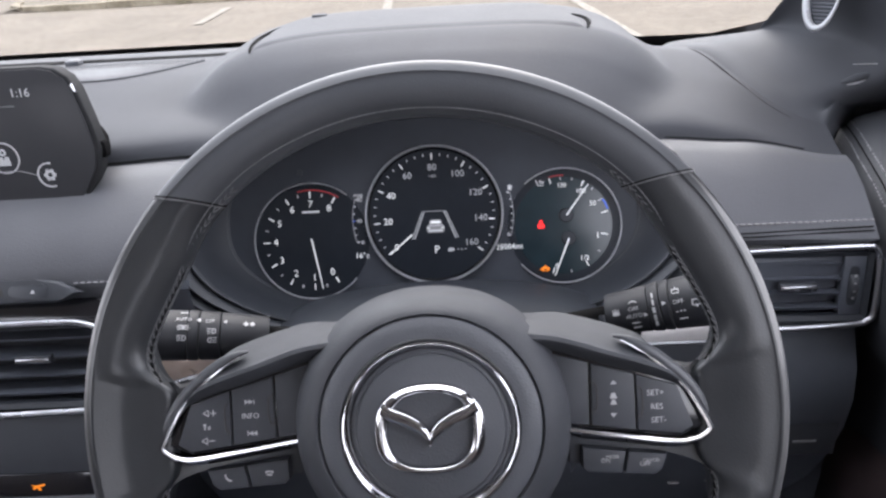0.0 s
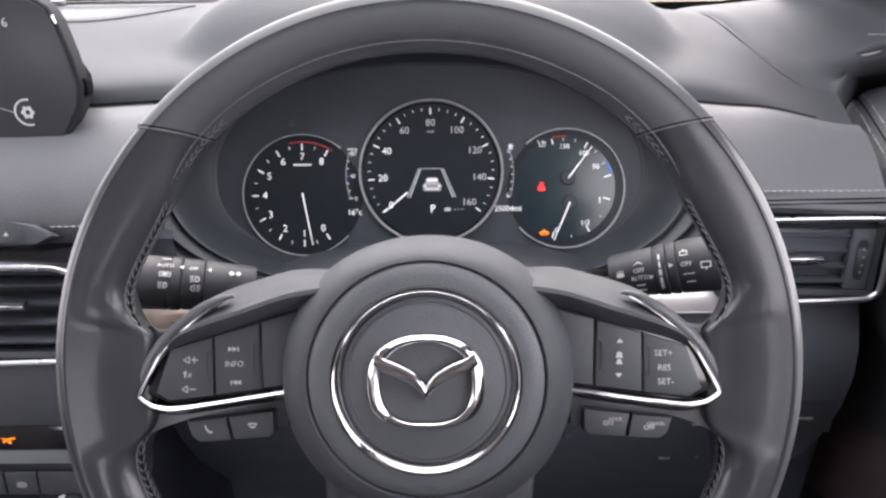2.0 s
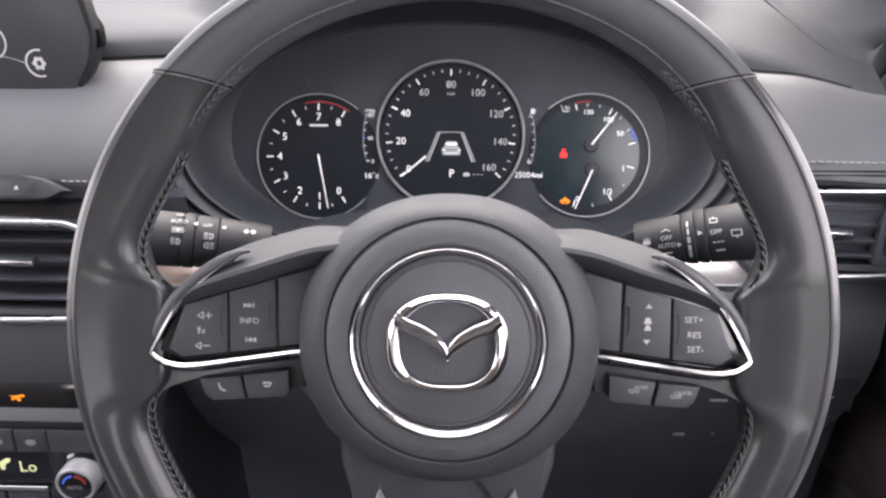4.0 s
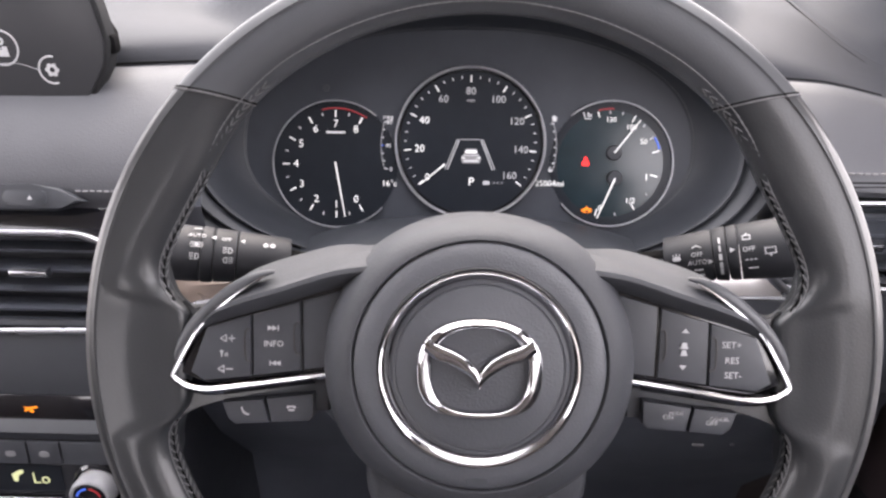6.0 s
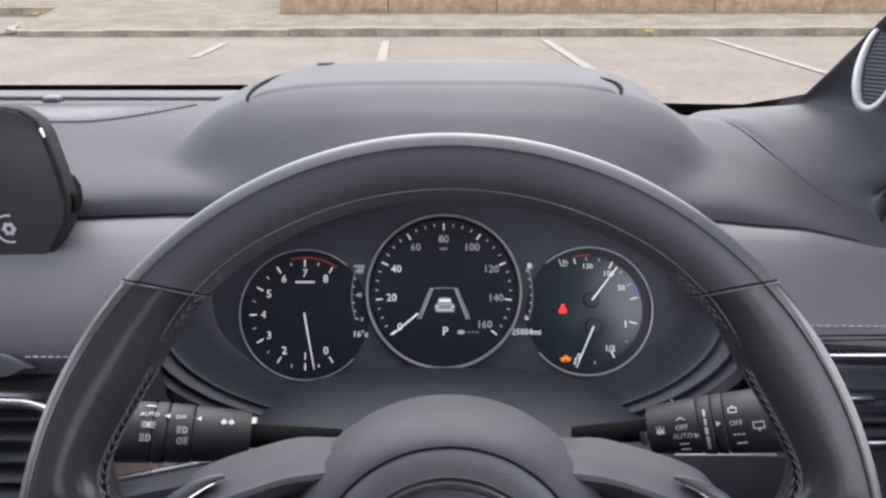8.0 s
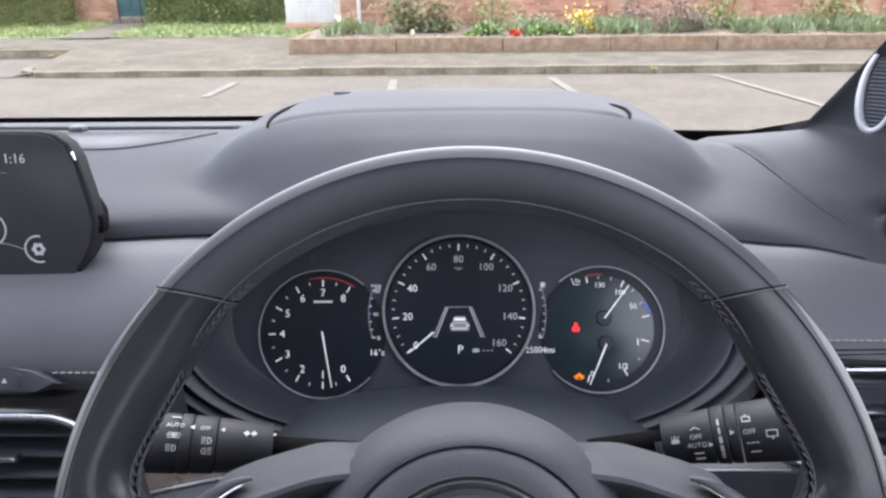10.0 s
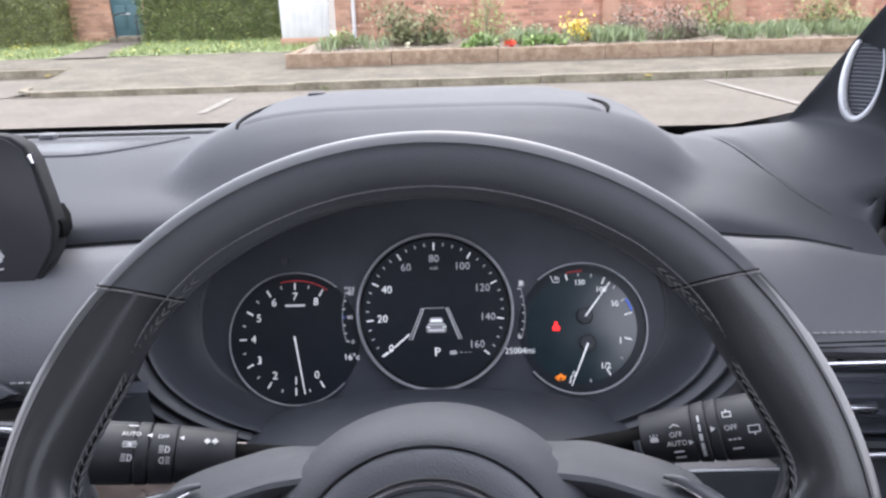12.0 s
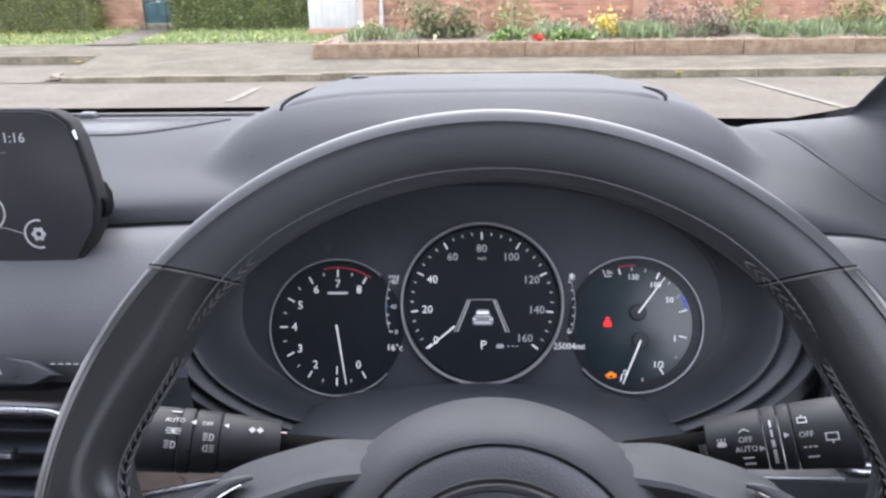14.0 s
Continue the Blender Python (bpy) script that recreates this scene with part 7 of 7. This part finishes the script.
joined("pale_blooms", wv, wf, M_WHITEFLOWER, "scattered cream spring blooms in the bed", "flowers")
white_bloom = empty("white_bloom", pose(-0.72, 13.3, 0.36), "single round white flower head at the bed's edge", "flower")
vs, fs = [], []
for k in range(60):
    add_leaf(vs, fs, Vector((0, 0, 0.10)), 0.055, 0.022, rnd.uniform(0, 6.28), rnd.uniform(-0.8, 1.5))
put("petals", mesh_from("petals", vs, fs, M_WHITEFLOWER, False), white_bloom)
tube("stem", [(0, 0, -0.05), (0.005, 0, 0.03), (0, 0, 0.10)], 0.006, M_HEDGE, white_bloom, sides=6)
# dry litter along the bed's front and weeds along the kerb
vs, fs = [], []
for _ in range(1500):
    add_leaf(vs, fs, Vector((rnd.uniform(-2.6, 9), 13.12 + abs(rnd.gauss(0, 0.35)), BZ + 0.01)), 0.05, 0.012, rnd.uniform(0, 6.28), rnd.uniform(0.0, 0.7))
joined("dry_litter", vs, fs, M_TWIG, "dry stalks and litter on the soil", "plant litter")
vs, fs, yv, yf = [], [], [], []
for _ in range(34):
    x = rnd.choice((rnd.uniform(-5, 9), rnd.uniform(0.8, 1.6), rnd.uniform(5.2, 9), rnd.uniform(2.6, 3.2)))
    tuft(vs, fs, x, 11.075, 0.0, 12, 0.07, 0.05, 0.008)
for x, y, z in ((2.94, 11.06, 0.03), (-7.5, 13.9, 0.02), (-7.0, 13.75, 0.02)):
    for k in range(14):
        add_leaf(yv, yf, Vector((x + rnd.gauss(0, 0.02), y, z + 0.04)), 0.035, 0.016, k * 0.9, 0.4)
joined("kerb_weeds", vs, fs, M_SHRUB, "small weeds along the kerb", "weeds")
joined("dandelions", yv, yf, M_YELLOW, "yellow dandelion flowers by the kerb", "flowers")

# lawn blades and daisies
vs, fs, yv, yf = [], [], [], []
for _ in range(9000):
    x, y = rnd.uniform(-13, -2.9), 15.7 + 3.6 * rnd.random() ** 1.4
    if -8.2 - 0.1 * (y - 15.5) < x < -7.15 - 0.13 * (y - 15.5):
        continue
    z = 0.245 + 0.03 * (y - 15.7)
    add_leaf(vs, fs, Vector((x, y, z)), rnd.uniform(0.06, 0.14), 0.012, rnd.uniform(0, 6.28), rnd.uniform(0.7, 1.5))
    if rnd.random() < 0.012 or (x < -9.6 and rnd.random() < 0.05):
        for k in range(5):
            add_leaf(yv, yf, Vector((x, y, z + 0.10)), 0.04, 0.018, k * 1.25, 0.3)
joined("lawn_blades", vs, fs, M_LAWN, "rough grass blades of the lawn", "grass")
joined("lawn_dandelions", yv, yf, M_YELLOW, "yellow dandelions in the lawn", "flowers")


def hedge(label, x0, x1, y0, y1, z0, z1, n, mat):
    ob = empty("hedge", pose(0, 0, 0), label, "hedge", "garden hedges")
    vs, fs = [], []
    for _ in range(n):
        side = rnd.random()
        x, z = rnd.uniform(x0, x1), z0 + (z1 - z0) * rnd.random()
        bulge = 0.10 * noise.noise(Vector((x * 2.2, z * 2.2, 1.0))) + 0.05 * noise.noise(Vector((x * 6, z * 6, 4.0)))
        y = y0 + bulge + abs(rnd.gauss(0, 0.05))
        if side < 0.18:
            y, z = rnd.uniform(y0, y1), z1 + 0.05 * noise.noise(Vector((x * 3, 0, 0)))
        elif side < 0.30:
            x, y = (x0 if rnd.random() < 0.5 else x1) + rnd.gauss(0, 0.04), rnd.uniform(y0, y1)
        add_leaf(vs, fs, Vector((x, y, z)), 0.07 * rnd.uniform(0.6, 1.3), 0.024, rnd.uniform(3.6, 5.9), rnd.uniform(-0.7, 0.9))
    put("foliage", mesh_from("foliage", vs, fs, mat, False), ob)
    box("inner_branches", (x0 + 0.08, y0 + 0.14, z0 - 0.1), (x1 - 0.08, y1 - 0.05, z1 - 0.08), M_SHRUB, ob, "shaded twiggy inside", bevel=0.06)
    return ob


hedge("tall clipped green garden hedge beside the door", -7.55, -3.4, 18.6, 19.6, 0.25, 1.9, 15000, M_HEDGE2)
hedge("tall bushy olive-green garden hedge", -14.0, -9.45, 18.3, 19.3, 0.20, 1.9, 13000, M_HEDGE)


def brick_wall(name, label, x0, x1, y, z0, z1, mat, depth=0.22):
    """Courses of single bricks over a mortar core, in one wall."""
    ob = empty(name, pose(0, 0, 0), label, "brick wall", kind="structure")
    box("mortar_core", (x0, y + 0.008, z0), (x1, y + depth, z1), M_MORTAR, ob)
    vs, fs = [], []
    row = 0
    z = z0
    while z + 0.065 < z1:
        x = x0 - (0.1125 if row % 2 else 0.0)
        while x < x1:
            a, b = max(x, x0), min(x + 0.215, x1)
            if b - a > 0.03:
                f = y - rnd.uniform(0.0, 0.004)
                k = len(vs)
                for yy, ins in ((f, 0.003), (f + 0.004, 0.0), (y + 0.03, 0.0)):
                    vs += [(a + ins, yy, z + ins), (b - ins, yy, z + ins), (b - ins, yy, z + 0.065 - ins), (a + ins, yy, z + 0.065 - ins)]
                fs += [(k, k + 1, k + 2, k + 3)]
                for q in (0, 4):
                    for i in range(4):
                        j = (i + 1) % 4
                        fs.append((k + q + i, k + q + j, k + q + 4 + j, k + q + 4 + i))
            x += 0.225
        z += 0.075
        row += 1
    tagged(put("bricks", mesh_from("bricks", vs, fs, mat, False), ob), kind="stuff")
    return ob


brick_wall("wall_garden", "weathered red brick garden wall behind the bed", -1.6, 16.0, 16.0, 0.20, 2.2, M_BRICK)
brick_wall("wall_house", "pale orange brick wall beside the white boards", -2.5, -1.6, 16.9, 0.20, 2.2, M_BRICK2)
brick_wall("wall_pier", "pale orange brick pier beside the door", -9.9, -8.6, 19.5, 0.25, 2.3, M_BRICK2)
brick_wall("wall_pier_narrow", "narrow brick pier beside the door", -7.8, -7.58, 19.5, 0.25, 2.3, M_BRICK2)
for k in range(6):
    box("wall_pier_rib", (0.6 + 2.6 * k, 15.90, 0.2), (0.95 + 2.6 * k, 16.0, 2.2), M_BRICK2, bpy.data.objects["wall_garden"], bevel=0.01)
boards = empty("white_gate", pose(0, 0, 0), "grubby white boarded garden gate", "gate")
for k in range(7):
    box("board", (-3.74 + 0.155 * k, 17.0, 0.45), (-3.587 + 0.155 * k, 17.03, 2.1), M_WHITE, boards, bevel=0.006)
box("rail", (-3.74, 17.03, 0.7), (-2.66, 17.07, 0.82), M_WHITE, boards)
box("plinth", (-3.78, 16.98, 0.2), (-2.5, 17.1, 0.45), M_BRICK2, boards, bevel=0.01)
pipe = empty("drainpipe", pose(0, 0, 0), "pale grey drainpipe on the brick wall", "drainpipe")
tube("pipe", [(-2.08, 16.83, 0.2), (-2.08, 16.83, 1.2), (-2.08, 16.83, 2.2)], 0.045, M_WHITE, pipe, sides=12)
box("bracket", (-2.14, 16.85, 0.9), (-2.02, 16.9, 0.94), M_IRON, pipe)
tdoor = empty("garden_door", pose(0, 0, 0), "faded teal painted panelled door with pale step", "door")
box("leaf", (-8.6, 19.55, 0.50), (-7.8, 19.60, 2.3), M_TEAL, tdoor, bevel=0.006)
for x in (-8.52, -8.18):
    box("panel", (x, 19.53, 0.65), (x + 0.28, 19.56, 1.25), M_TEAL, tdoor, bevel=0.015)
box("door_step", (-8.65, 19.25, 0.25), (-7.75, 19.62, 0.49), M_KERB, tdoor, bevel=0.02)
box("notice", (-8.4, 19.52, 1.02), (-8.12, 19.535, 1.06), M_WHITE, tdoor, "small unreadable notice", bevel=0.004)
for x in (-8.3, -7.75):
    rail = empty("handrail", pose(x, 18.9, 0.25), "thin dark iron handrail by the step", "handrail", "step handrails")
    tube("post", [(0, 0, -0.05), (0, 0, 0.5), (0, 0, 0.75)], 0.018, M_IRON, rail, sides=8)
    tube("top_rail", smooth_path([(0, 0, 0.75), (0.05, 0.2, 0.80), (0.05, 0.6, 0.80)], 4), 0.018, M_IRON, rail, sides=8)
